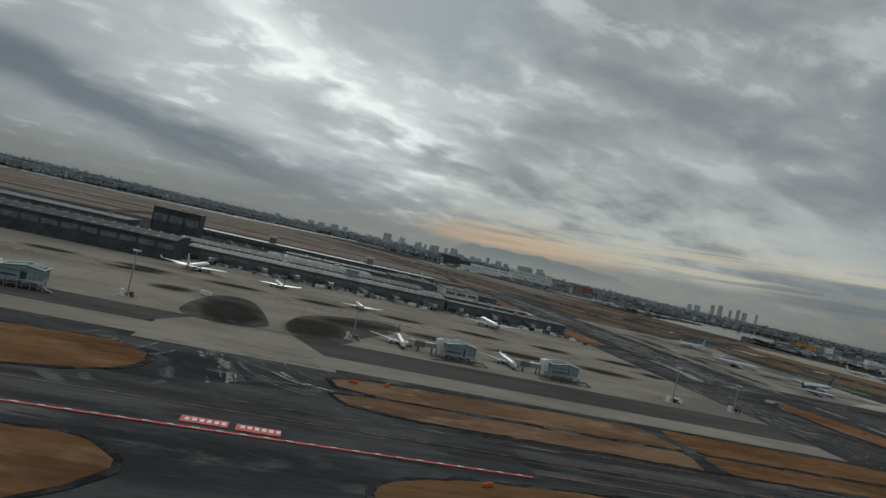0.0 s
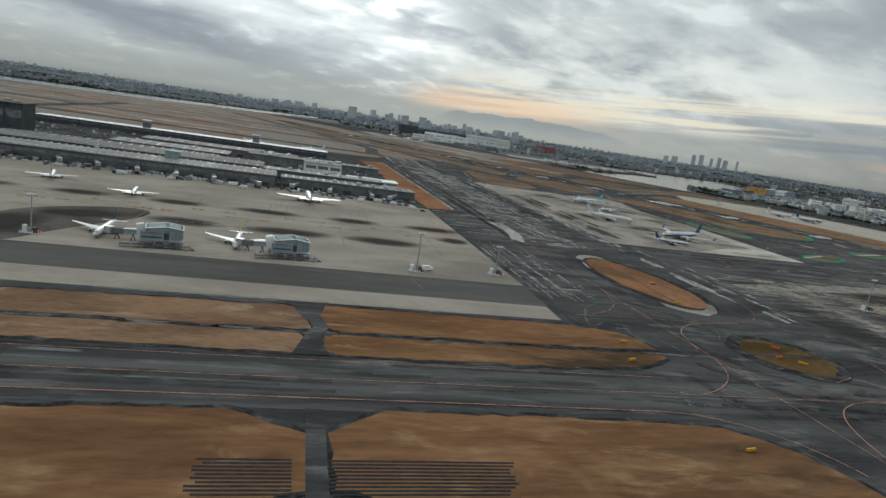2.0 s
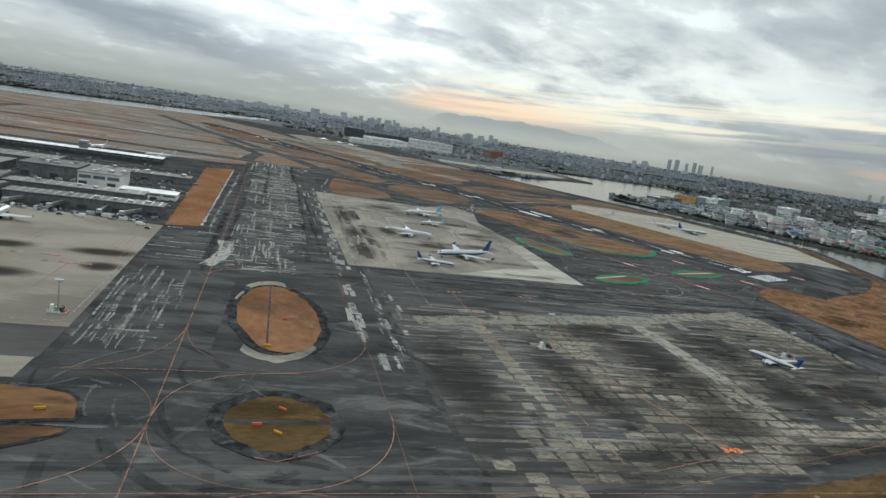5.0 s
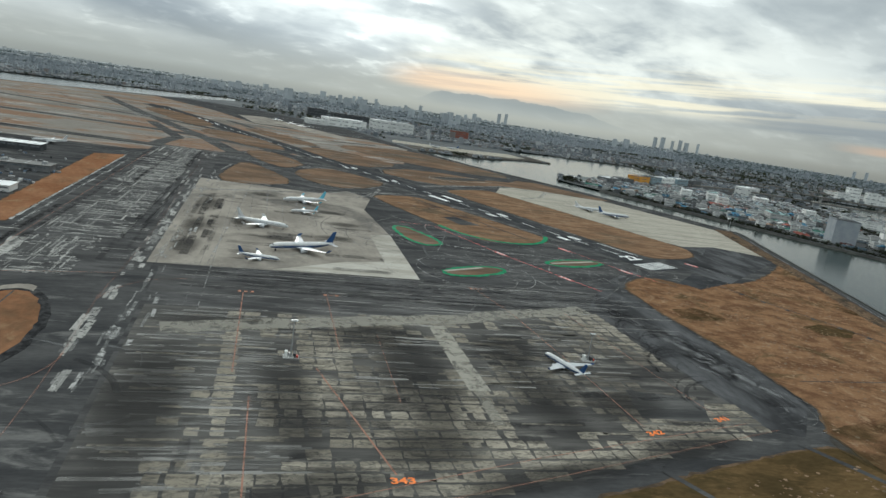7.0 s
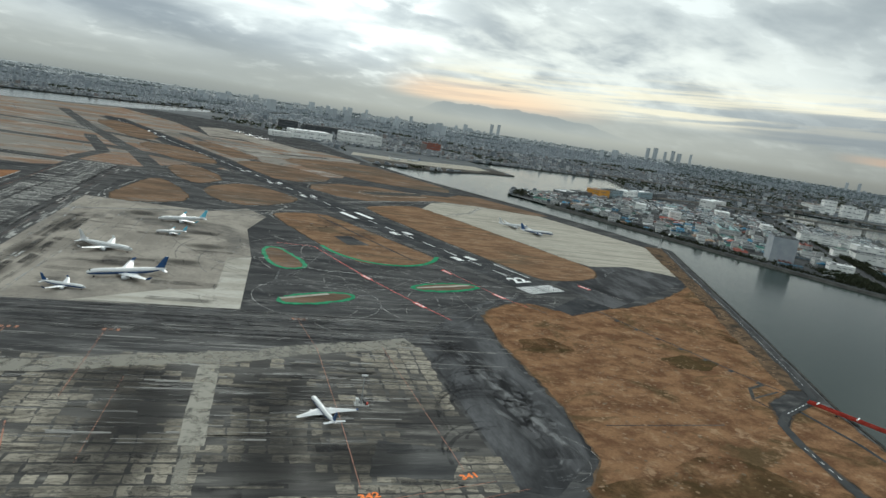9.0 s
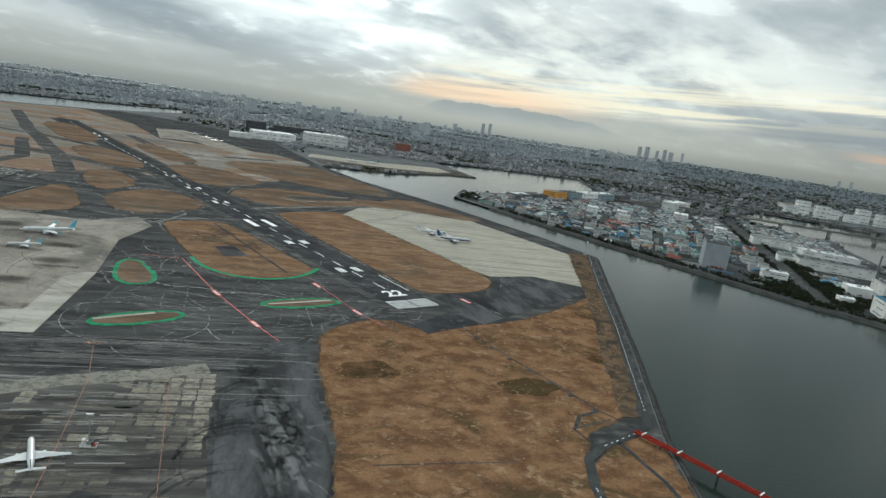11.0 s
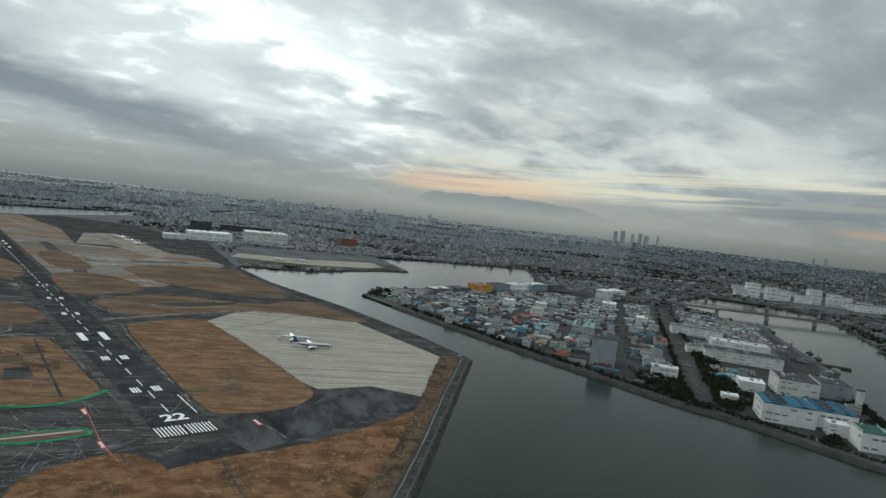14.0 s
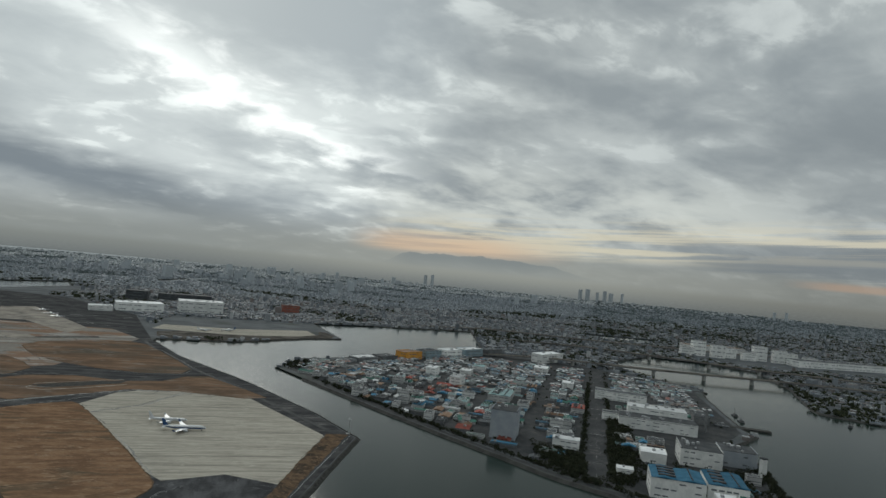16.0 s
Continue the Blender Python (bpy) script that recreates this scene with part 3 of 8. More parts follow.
M["wall_light"] = surface("wall_light", (0.44, 0.445, 0.435), (0.58, 0.58, 0.565), 0.12, 1.0, 0.65, grain=0.2, random=("object", 0.25))
M["roof_light"] = surface("roof_light", (0.40, 0.41, 0.41), (0.58, 0.585, 0.58), 0.1, 1.0, 0.6, grain=0.2, random=("object", 0.35))
M["streak"] = smear_material("streak", (0.16, 0.158, 0.152), (0.36, 0.35, 0.33), 0.85, 0.25, (0.34, 0.58), (0.15, 1, 1))
M["stain"] = stain_material("stain", (0.050, 0.045, 0.042), 0.86)
M["stain_grime"] = stain_material("stain_grime", (0.040, 0.039, 0.038), 0.5)



# ---- mesh building ----
class Build:
    """Collects faces of one mesh."""

    def __init__(self):
        self.v, self.f, self.mi = [], [], []

    def add(self, vs, fs, mi=0):
        o = len(self.v)
        self.v += [tuple(p) for p in vs]
        self.f += [tuple(i + o for i in f) for f in fs]
        self.mi += [mi] * len(fs)
        return self

    def box(self, x0, y0, z0, x1, y1, z1, mi=0, top=None):
        vs = [(x0, y0, z0), (x1, y0, z0), (x1, y1, z0), (x0, y1, z0), (x0, y0, z1), (x1, y0, z1), (x1, y1, z1), (x0, y1, z1)]
        self.add(vs, [(0, 3, 2, 1), (0, 1, 5, 4), (1, 2, 6, 5), (2, 3, 7, 6), (3, 0, 4, 7)], mi)
        self.f.append(tuple(len(self.v) - 8 + i for i in (4, 5, 6, 7)))
        self.mi.append(mi if top is None else top)
        return self

    def obox(self, cx, cy, ax, w, d, z0, z1, mi=0, top=None):
        """A box on the ground plan at (cx, cy), turned so that its width w runs along the angle ax."""
        c, s = math.cos(ax), math.sin(ax)
        q = [(cx + c * x - s * y, cy + s * x + c * y) for x, y in ((-w / 2, -d / 2), (w / 2, -d / 2), (w / 2, d / 2), (-w / 2, d / 2))]
        vs = [(*p, z0) for p in q] + [(*p, z1) for p in q]
        self.add(vs, [(0, 1, 5, 4), (1, 2, 6, 5), (2, 3, 7, 6), (3, 0, 4, 7)], mi)
        self.f.append(tuple(len(self.v) - 8 + i for i in (4, 5, 6, 7)))
        self.mi.append(mi if top is None else top)
        return self

    def prism(self, poly, z0, z1, mi=0):
        n = len(poly)
        if sum(poly[i - 1][0] * poly[i][1] - poly[i][0] * poly[i - 1][1] for i in range(n)) < 0:
            poly = poly[::-1]
        self.add([(x, y, z1) for x, y in poly] + [(x, y, z0) for x, y in poly], [tuple(range(n))] + [(i, i + n, (i + 1) % n + n, (i + 1) % n) for i in range(n)], mi)
        return self

    def loft(self, rings, mi=0, caps=True):
        n = len(rings[0])
        vs = [p for r in rings for p in r]
        fs = [(k * n + i, k * n + (i + 1) % n, (k + 1) * n + (i + 1) % n, (k + 1) * n + i) for k in range(len(rings) - 1) for i in range(n)]
        if caps:
            fs += [tuple(range(n))[::-1], tuple((len(rings) - 1) * n + i for i in range(n))]
        return self.add(vs, fs, mi)

    def tube(self, path, r, n=8, mi=0):
        rings = []
        for i, p in enumerate(path):
            p = Vector(p)
            d = (Vector(path[min(i + 1, len(path) - 1)]) - Vector(path[max(i - 1, 0)])).normalized()
            a = d.cross(Vector((0, 0, 1)) if abs(d.z) < 0.9 else Vector((1, 0, 0))).normalized()
            b = d.cross(a)
            rr = r[i] if isinstance(r, (list, tuple)) else r
            rings.append([p + rr * (math.cos(2 * math.pi * j / n) * a + math.sin(2 * math.pi * j / n) * b) for j in range(n)])
        return self.loft(rings, mi)

    def ribbon(self, path, width, z, mi=0):
        vs = []
        for i, p in enumerate(path):
            a, b = path[max(i - 1, 0)], path[min(i + 1, len(path) - 1)]
            d = math.hypot(b[0] - a[0], b[1] - a[1]) or 1
            nx, ny = -(b[1] - a[1]) / d * width / 2, (b[0] - a[0]) / d * width / 2
            vs += [(p[0] - nx, p[1] - ny, z), (p[0] + nx, p[1] + ny, z)]
        return self.add(vs, [(2 * i, 2 * i + 2, 2 * i + 3, 2 * i + 1) for i in range(len(path) - 1)], mi)

    def mesh(self, name, *mats, smooth=False):
        me = bpy.data.meshes.new(name)
        me.from_pydata(self.v, [], self.f)
        for m_ in mats:
            me.materials.append(m_)
        me.polygons.foreach_set("material_index", self.mi)
        if smooth:
            me.polygons.foreach_set("use_smooth", [True] * len(self.f))
        me.update()
        return me


def part(name, build, mat, parent=None, label="", smooth=False, at=None):
    """Links a mesh as one object, under parent if there is one."""
    mats = mat if isinstance(mat, (list, tuple)) else (mat,)
    ob = new(name, build if isinstance(build, bpy.types.Mesh) else build.mesh(name, *mats, smooth=smooth))
    if parent:
        ob.parent = parent
    if at:
        ob.matrix_basis = at
    return tagged(ob, label) if label else ob


def setting(name, build, mat, label):
    return tagged(part(name, build, mat), label, kind="structure")


def thing(name, label, category, m=None, group=""):
    ob = tagged(new(name), label, category, group)
    ob.empty_display_size = 0.2
    if m:
        ob.matrix_basis = m
    return ob


def rounded(poly, times=3):
    """Cuts the corners of a closed outline."""
    for _ in range(times):
        out = []
        for i, (x, y) in enumerate(poly):
            u, v = poly[(i + 1) % len(poly)]
            out += [(0.75 * x + 0.25 * u, 0.75 * y + 0.25 * v), (0.25 * x + 0.75 * u, 0.25 * y + 0.75 * v)]
        poly = out
    return poly


def ellipse(cx, cy, a, b, turn=0.0, n=40, wob=0.0):
    c, s = math.cos(turn), math.sin(turn)
    out = []
    for i in range(n):
        t = 2 * math.pi * i / n
        k = 1 + wob * math.sin(3 * t + cx) * math.cos(2 * t + cy)
        x, y = a * k * math.cos(t), b * k * math.sin(t)
        out.append((cx + c * x - s * y, cy + s * x + c * y))
    return out


def arc(cx, cy, r, a0, a1, n=14):
    return [(cx + r * math.cos(radians(a0 + (a1 - a0) * i / n)), cy + r * math.sin(radians(a0 + (a1 - a0) * i / n))) for i in range(n + 1)]


def curve(*ps, n=18):
    """A smooth line guided by three or four points."""
    out = []
    for i in range(n + 1):
        q = [Vector(p) for p in ps]
        t = i / n
        while len(q) > 1:
            q = [u.lerp(v, t) for u, v in zip(q, q[1:])]
        out.append((q[0].x, q[0].y))
    return out


def inside(p, poly):
    x, y = p
    hit = False
    for i in range(len(poly)):
        (x0, y0), (x1, y1) = poly[i - 1], poly[i]
        if (y0 > y) != (y1 > y) and x < (x1 - x0) * (y - y0) / (y1 - y0) + x0:
            hit = not hit
    return hit


def grow(poly, d):
    """An outline pushed outwards by about d."""
    n = len(poly)
    area = sum(poly[i - 1][0] * poly[i][1] - poly[i][0] * poly[i - 1][1] for i in range(n))
    out = []
    for i in range(n):
        a, b = poly[i - 1], poly[(i + 1) % n]
        l = math.hypot(b[0] - a[0], b[1] - a[1]) or 1
        k = d / l if area > 0 else -d / l
        out.append((poly[i][0] + (b[1] - a[1]) * k, poly[i][1] - (b[0] - a[0]) * k))
    return out

# ---- land and water ----
SHORE_AIRPORT = [(500, -500), (535, 110), (558, 185), (599, 278), (695, 505), (672, 578), (612, 715), (532, 862), (488, 985)]
PENINSULA = [(490, 1006), (602, 1021), (711, 1104), (772, 1127), (748, 1350)]
BAY_EDGE = [(880, 1384), (1118, 1417), (1040, 1146), (1016, 1086), (770, 927), (681, 885), (648, 812)]
ISLAND_SHORE = [(674, 745), (740, 586), (772, 515), (822, 407), (846, 373), (858, 350), (870, 322), (880, 298), (900, 272), (935, 255)]
ISLAND_EAST = [(960, 300), (979, 367), (1020, 431), (1056, 500), (1108, 532), (1112, 552), (1158, 640), (1204, 724), (1246, 786), (1228, 824), (1210, 930), (1255, 1036), (1400, 1137)]
EAST_LAND = [(1500, 1074), (1545, 995), (1490, 905), (1448, 822), (1330, 672), (1318, 650), (1360, 590), (1480, 430), (1700, 260), (1900, -500)]
SEA = SHORE_AIRPORT + PENINSULA + BAY_EDGE + ISLAND_SHORE + ISLAND_EAST + EAST_LAND
RIVER = [(-1700, 900), (-211, 1350), (40, 1610), (172, 1900), (160, 2130), (0, 1935), (-330, 1690), (-1700, 1250)]
CANAL = [(340, 2400), (520, 2960), (500, 3120), (298, 2512)]
BASIN = [(1432, 1455), (1600, 1415), (1690, 1520), (1500, 1570)]
WATERS = [SEA, RIVER, CANAL, BASIN]

bm = bmesh.new()
for loop in [[(-3200, -499), (5200, -499), (5600, 5600), (-3200, 5600)], [p if p[1] > -498 else (p[0], -480) for p in SEA], RIVER, CANAL, BASIN]:
    vs = [bm.verts.new((x, y, 0)) for x, y in loop]
    for i in range(len(vs)):
        bm.edges.new((vs[i - 1], vs[i]))
bmesh.ops.triangle_fill(bm, use_beauty=True, use_dissolve=False, edges=bm.edges[:])
for fc in [f for f in bm.faces if any(inside(f.calc_center_median()[:2], wpoly) for wpoly in WATERS)]:
    bm.faces.remove(fc)
bmesh.ops.recalc_face_normals(bm, faces=bm.faces[:])
if sum(f.normal.z for f in bm.faces) < 0:
    bmesh.ops.reverse_faces(bm, faces=bm.faces[:])
me = bpy.data.meshes.new("ground")
bm.to_mesh(me)
bm.free()
me.materials.append(M["city_ground"])
tagged(new("ground", me), "flat grey built-over coastal land reaching the horizon", kind="structure")
setting("water", Build().add([(-3200, -600, -1.5), (5600, -600, -1.5), (5600, 5600, -1.5), (-3200, 5600, -1.5)], [(0, 1, 2, 3)]), M["water"], "calm grey-green sea water of bay, canal and river")

# sheets whose colour fades the land into haze
setting("far_plain", Build().add([(x, y, 0.04) for x, y in ((900, 2250), (4400, 2250), (4900, 5500), (-3100, 5500), (-2400, 3050), (160, 3000))], [tuple(range(6))]), M["plain_hazed"], "grey streets and yards of the far city, paled for haze")
setting("far_suburb", Build().add([(x, y, 0.08) for x, y in ((-2600, 3250), (4700, 3250), (5000, 5550), (-3150, 5550))], [(0, 1, 2, 3)]), M["plain_hazier"], "ground of the far suburbs, paled further for haze")


def sea_wall(name, path, width, label, mat, top=0.35, out=1):
    """A sloping stone bank along a shore, from its crown down into the water."""
    b = Build()
    rows = []
    for i, p in enumerate(path):
        a, c = path[max(i - 1, 0)], path[min(i + 1, len(path) - 1)]
        d = math.hypot(c[0] - a[0], c[1] - a[1])
        nx, ny = (c[1] - a[1]) / d * out, -(c[0] - a[0]) / d * out
        rows.append([(p[0] - nx * 1.0, p[1] - ny * 1.0, 0.0), (p[0] - nx * 0.9, p[1] - ny * 0.9, top), (p[0] + nx * 0.2, p[1] + ny * 0.2, top), (p[0] + nx * width, p[1] + ny * width, -1.7)])
    n = 4
    b.add([q for r in rows for q in r], [(k * n + i, k * n + i + 1, (k + 1) * n + i + 1, (k + 1) * n + i) for k in range(len(rows) - 1) for i in range(n - 1)])
    return setting(name, b, mat, label)


def finer(path, step=9.0, wob=0.5):
    out = []
    for (x0, y0), (x1, y1) in zip(path, path[1:]):
        n = max(1, int(math.hypot(x1 - x0, y1 - y0) / step))
        out += [(x0 + (x1 - x0) * i / n + random.uniform(-wob, wob), y0 + (y1 - y0) * i / n + random.uniform(-wob, wob)) for i in range(n)]
    return out + [path[-1]]


sea_wall("sea_wall_airport", finer(SHORE_AIRPORT, 8, 0.3), 2.8, "dark stone sea wall along the airfield's edge", M["rock"], 0.5)
sea_wall("sea_wall_peninsula", finer(PENINSULA, 12, 0.6), 3.0, "dark stone bank round the old apron spit", M["rock"])
sea_wall("sea_wall_bay", finer(BAY_EDGE, 12, 0.5), 3.0, "grey quay wall at the head of the bay", M["sea_wall"])
sea_wall("sea_wall_island", finer(ISLAND_SHORE, 8, 0.4), 2.6, "concrete sea wall along the industrial island", M["sea_wall"], 0.6)
sea_wall("sea_wall_island_east", finer(ISLAND_EAST, 10, 0.6), 2.6, "concrete quay on the island's channel side", M["sea_wall"], 0.5)
sea_wall("sea_wall_east", finer(EAST_LAND, 12, 0.6), 2.6, "grey quay across the channel", M["sea_wall"], 0.5)
sea_wall("river_bank", finer(RIVER, 30, 2), 3.0, "low grey bank of the wide river", M["sea_wall"], 0.3)

# ---- airfield surfaces ----
AIRFIELD = [(-1600, -480), (520, -480), (534, 110), (556, 185), (597, 278), (693, 505), (670, 577), (610, 714), (530, 861), (487, 984), (460, 1110), (420, 1300), (250, 1560), (80, 1640), (-200, 1375), (-1600, 930)]
setting("airfield", Build().prism(AIRFIELD, -0.5, 0.06), M["asphalt"], "dark weathered asphalt of the airfield")


def sheet(name, polys, z, mat, label):
    b = Build()
    for p in polys:
        b.prism(p, z - 0.15, z)
    return setting(name, b, M[mat], label)


def rect(x0, y0, x1, y1):
    return [(x0, y0), (x1, y0), (x1, y1), (x0, y1)]


# taxiways round the terminal apron
sheet("taxiway_1", [rect(40, 86, 440, 106)], 0.09, "taxi", "dark grey asphalt taxiway beside the grass")
sheet("taxiway_old", [rect(-700, 86, 40, 106)], 0.088, "black_top", "older black asphalt of the taxiway")
sheet("apron_1", [[(-700, 166), (144.5, 167), (144.5, 300), (76, 312), (-60, 312), (-700, 312)], rect(-28, 133, 12, 166)], 0.12, "concrete", "pale sandy concrete terminal apron")
sheet("taxiway_2", [[(10, 147.5), (144, 147.5), (144.5, 167), (2, 166)], [(-700, 150), (-30, 150), (-22, 166), (-700, 166)]], 0.13, "worn_strip", "dark worn asphalt strip along the apron")
sheet("shoulder_1", [[(4, 135.5), (143, 137), (143.5, 147.5), (8, 147.5)], [(-700, 137), (-26, 137), (-24, 150), (-700, 150)]], 0.135, "concrete", "pale concrete shoulder along the apron")
sheet("infield", [rounded([(-27, 164), (-3, 165), (-6, 190), (-12, 216), (-22, 214), (-27, 190)]), rounded([(0, 166), (16, 165), (20, 180), (40, 214), (33, 226), (8, 212), (0, 190)])], 0.16, "dark_ground", "dark scorched infield between taxi lanes")
sheet("taxiway_patched", [[(147, 150), (178, 158), (180, 225), (224, 250), (224, 300), (222, 640), (164, 640), (163, 290), (147, 285)]], 0.10, "black_top", "dark asphalt taxiway with pale repair patches")
sheet("taxiway_streaked", [[(229, 112), (300, 108), (405, 137), (400, 240), (432, 276), (336, 262), (226, 262), (227, 250)]], 0.09, "black_top", "dark stained apron with pale streaks along it")
sheet("apron_2", [[(221.4, 260), (330, 264), (332, 348), (327, 422), (338, 470), (324, 496), (300, 470), (219, 482)]], 0.12, "concrete_grey", "stained grey concrete parking apron")
sheet("apron_patch", [[(268, 262.5), (330.4, 264.2), (332, 350), (320, 346), (319, 290), (300, 284)]], 0.17, "concrete_white", "new white concrete bay of the parking apron")
sheet("apron_north", [[(524, 468), (563, 408), (574, 411), (598, 419), (630, 400), (648, 455), (669, 511), (612, 640), (582, 689), (545, 672), (500, 640), (478, 590)]], 0.13, "concrete_new", "pale ribbed concrete apron by the water")
teeth = Build()
for k in range(26):
    t = (k + 0.5) / 26
    x, y = 631 + 37 * t, 402 + 107 * t
    teeth.prism([(x - 1.0, y - 2.0), (x + 3.6, y - 0.6), (x + 0.6, y + 2.0), (x - 1.0, y + 2.0)], 0.0, 0.126)
setting("apron_edge", teeth, M["concrete_new"], "sawtooth edge of the ribbed concrete apron")
sheet("apron_west", [[(240, 1120), (290, 1130), (372, 1010), (395, 1060), (300, 1240), (250, 1330), (205, 1300)], [(300, 930), (360, 945), (330, 985), (290, 975)]], 0.12, "concrete_grey", "pale concrete apron beyond the runway")
sheet("apron_spit", [[(470, 1120), (600, 1090), (735, 1135), (722, 1215), (600, 1175), (480, 1180)]], 0.12, "concrete_new", "pale concrete apron on the spit")

# runway
RX, RY, UX, UY = 495.9, 328.0, -0.4228, 0.9062


def rw(s, o):
    """A place s metres along the runway from its threshold and o metres to the right of its middle, looking along it."""
    return (RX + UX * s + UY * o, RY + UY * s - UX * o)


sheet("runway", [[rw(-2, -14.5), rw(-2, 14.5), rw(1010, 14.5), rw(1010, -14.5)]], 0.15, "runway", "dark asphalt runway with white markings")
sheet("runway_shoulder", [[rw(-30, -14.5), rw(-30, 14.5), rw(-2, 20), rw(1010, 20), rw(1010, -20), rw(-2, -20)]], 0.12, "taxi", "grey asphalt runway shoulder")
sheet("taxiway_end", [[(414, 134), (437, 157), (433, 270), (446, 296), (470, 310), (525, 306), (615, 376), (640, 400), (600, 421), (560, 410), (512, 352), (470, 320), (428, 282), (400, 240), (405, 137)]], 0.10, "bend", "black tyre-marked taxiway round the runway end")


sheet("blast_pad", [[(485, 298), (500, 312), (512, 324), (525, 306), (508, 297), (491, 287)]], 0.245, "runway", "black asphalt pad before the runway threshold")

# far side of the airfield: grass with taxiways across it
sheet("grass_far", [[(-1500, 600), (150, 600), (225, 660), (262, 730), (300, 700), (420, 760), (470, 990), (420, 1080), (240, 1110), (160, 1330), (20, 1560), (-200, 1360), (-1500, 900)]], 0.085, "far_field", "wide dull brown grass and grey paving between far taxiways")
far = Build()
for lay, (path, w_) in enumerate((([(-1400, 700), (-300, 690), (60, 660), (230, 640)], 22), ([(-1400, 860), (-200, 850), (160, 800), (290, 720)], 20), ([(-900, 1010), (-100, 1040), (120, 960), (250, 860)], 16), ([(240, 640), (200, 760), (80, 1040), (-20, 1300)], 18), ([(330, 640), (270, 800), (170, 1020), (60, 1260)], 12), ([(160, 640), (170, 740), (120, 900)], 14), ([(410, 600), (360, 740), (290, 900), (200, 1100)], 14), ([(-400, 640), (-420, 980)], 18), ([(-160, 620), (-150, 1040)], 16), ([(300, 930), (420, 985)], 12))):
    far.ribbon(finer(path, 40, 1.5), w_, 0.0885 + 0.0025 * lay)
pale_lines = Build()
random.seed(31)
for k in range(60):
    x, y = random.uniform(-900, 60), random.uniform(600, 1250)
    l, a0 = random.uniform(40, 220), random.choice((0.02, -0.06, 0.05, 1.95, 0.4))
    pale_lines.ribbon([(x, y), (x + l * 0.5 * math.cos(a0), y + l * 0.5 * math.sin(a0) + random.uniform(-2, 2)), (x + l * math.cos(a0), y + l * math.sin(a0))], random.uniform(1.0, 4.5), 0.1585 + 0.0005 * k)
setting("far_track", pale_lines, M["worn_white"], "pale worn concrete tracks across the far grass")
setting("taxiway_far", far, M["taxi"], "grey taxiways crossing the far grass")
patches = Build()
random.seed(12)
for _ in range(460):
    x, y = random.uniform(-600, 420), random.uniform(600, 1250)
    if abs((x - RX) * UY - (y - RY) * UX) < 40:
        continue
    patches.obox(x, y, radians(random.choice((-25, 4, 65, 0))), random.uniform(10, 46), random.uniform(1.2, 3.4), 0.05, 0.155)
setting("pale_patch", patches, M["worn_white"], "pale worn concrete strips on the far airfield")

# ---- grass ----
def ragged(poly, step, wob):
    return finer(poly + [poly[0]], step, wob)[:-1]


def lawn(name, poly, label, mat="grass", z=0.22, edge=None, times=3):
    poly = ragged(rounded(poly, times), 2.4 if len(poly) < 30 else 4.0, 0.45)
    lot = setting(name, Build().prism(poly, 0.0, z), M[mat], label)
    edge = edge or ((1.0, "tar", "black mottled asphalt verge") if max(y for _, y in poly) < 140 and min(x for x, _ in poly) < 230 else (0.9, "dirt", "dark worn verge"))
    if edge:
        b = Build()
        b.prism(ragged(grow(poly, edge[0]), 3.0, 0.5), 0.0, z - 0.04)
        part("verge", b, M[edge[1]], lot, edge[2])
    return lot


def slim(x0, y0, x1, y1, r=3):
    return [(x0 + r, y0), ((x0 + x1) / 2, y0), (x1 - r, y0), (x1, y0 + r / 2), (x1, y1 - r / 2), (x1 - r, y1), ((x0 + x1) / 2, y1), (x0 + r, y1), (x0, y1 - r / 2), (x0, y0 + r / 2)]


BROWN = "dry orange-brown winter grass"
lawn("grass_1", [(12, 119), (40, 118.5), (80, 118.5), (84, 118.8), (83.6, 121), (82.2, 130), (81.6, 132.4), (78, 132.6), (30, 131), (10, 128)], BROWN + " strip beside the apron", "grass_mid", times=1)
lawn("grass_2", [(87, 121.5), (88, 119), (91, 118.8), (120, 119), (158, 119.5), (158, 123), (156, 130), (145, 133.5), (88, 134), (85.4, 133.8), (85.6, 131)], BROWN + " strip with a rounded end", times=2)
lawn("grass_3", [(14, 107.5), (50, 107), (78, 106.8), (81.2, 107), (82.2, 109), (82.8, 114), (82.4, 116), (79, 116.2), (40, 116.5), (9, 117)], BROWN + " strip beside the taxiway", "grass_mid", times=1)
lawn("grass_4", [(85.6, 109), (86, 107.2), (89, 106.8), (110, 106.5), (145, 108), (157, 114), (158, 117.5), (120, 116.5), (90, 116.5), (87, 116.4), (86.2, 114.5)], BROWN + " strip with orange markers on it", times=2)
lawn("grass_5", [(20, 60), (82, 60), (82.5, 85.5), (40, 84), (22, 81), (12, 74)], BROWN + " field beside the runway road", times=1)
lawn("grass_6", [(85.5, 60), (162, 60), (160, 70), (156, 79), (146, 85.5), (118, 86), (85, 86)], BROWN + " field with a rounded corner", times=1)
lawn("grass_7", [(-90, 101), (-40, 99), (-20, 109), (-24, 128), (-50, 124), (-120, 123)], BROWN + " strip with a rounded end", times=2)
lawn("grass_8", [(-120, 40), (-25, 55), (-12, 70), (-18, 78), (-30, 78), (-120, 80)], BROWN + " by a taxiway mouth", times=2)
lawn("grass_9", [(181, 50), (215, 50), (212, 72), (206, 80), (198, 85.5), (190, 85), (184, 78)], "dry olive-brown grass island end", "grass_olive", times=2)
lawn("grass_10", [(234, 50), (420, 60), (424, 128), (404, 127), (330, 106), (300, 99), (252, 90), (238, 84)], "dark olive-brown grass below the concrete apron", "grass_olive", times=1)
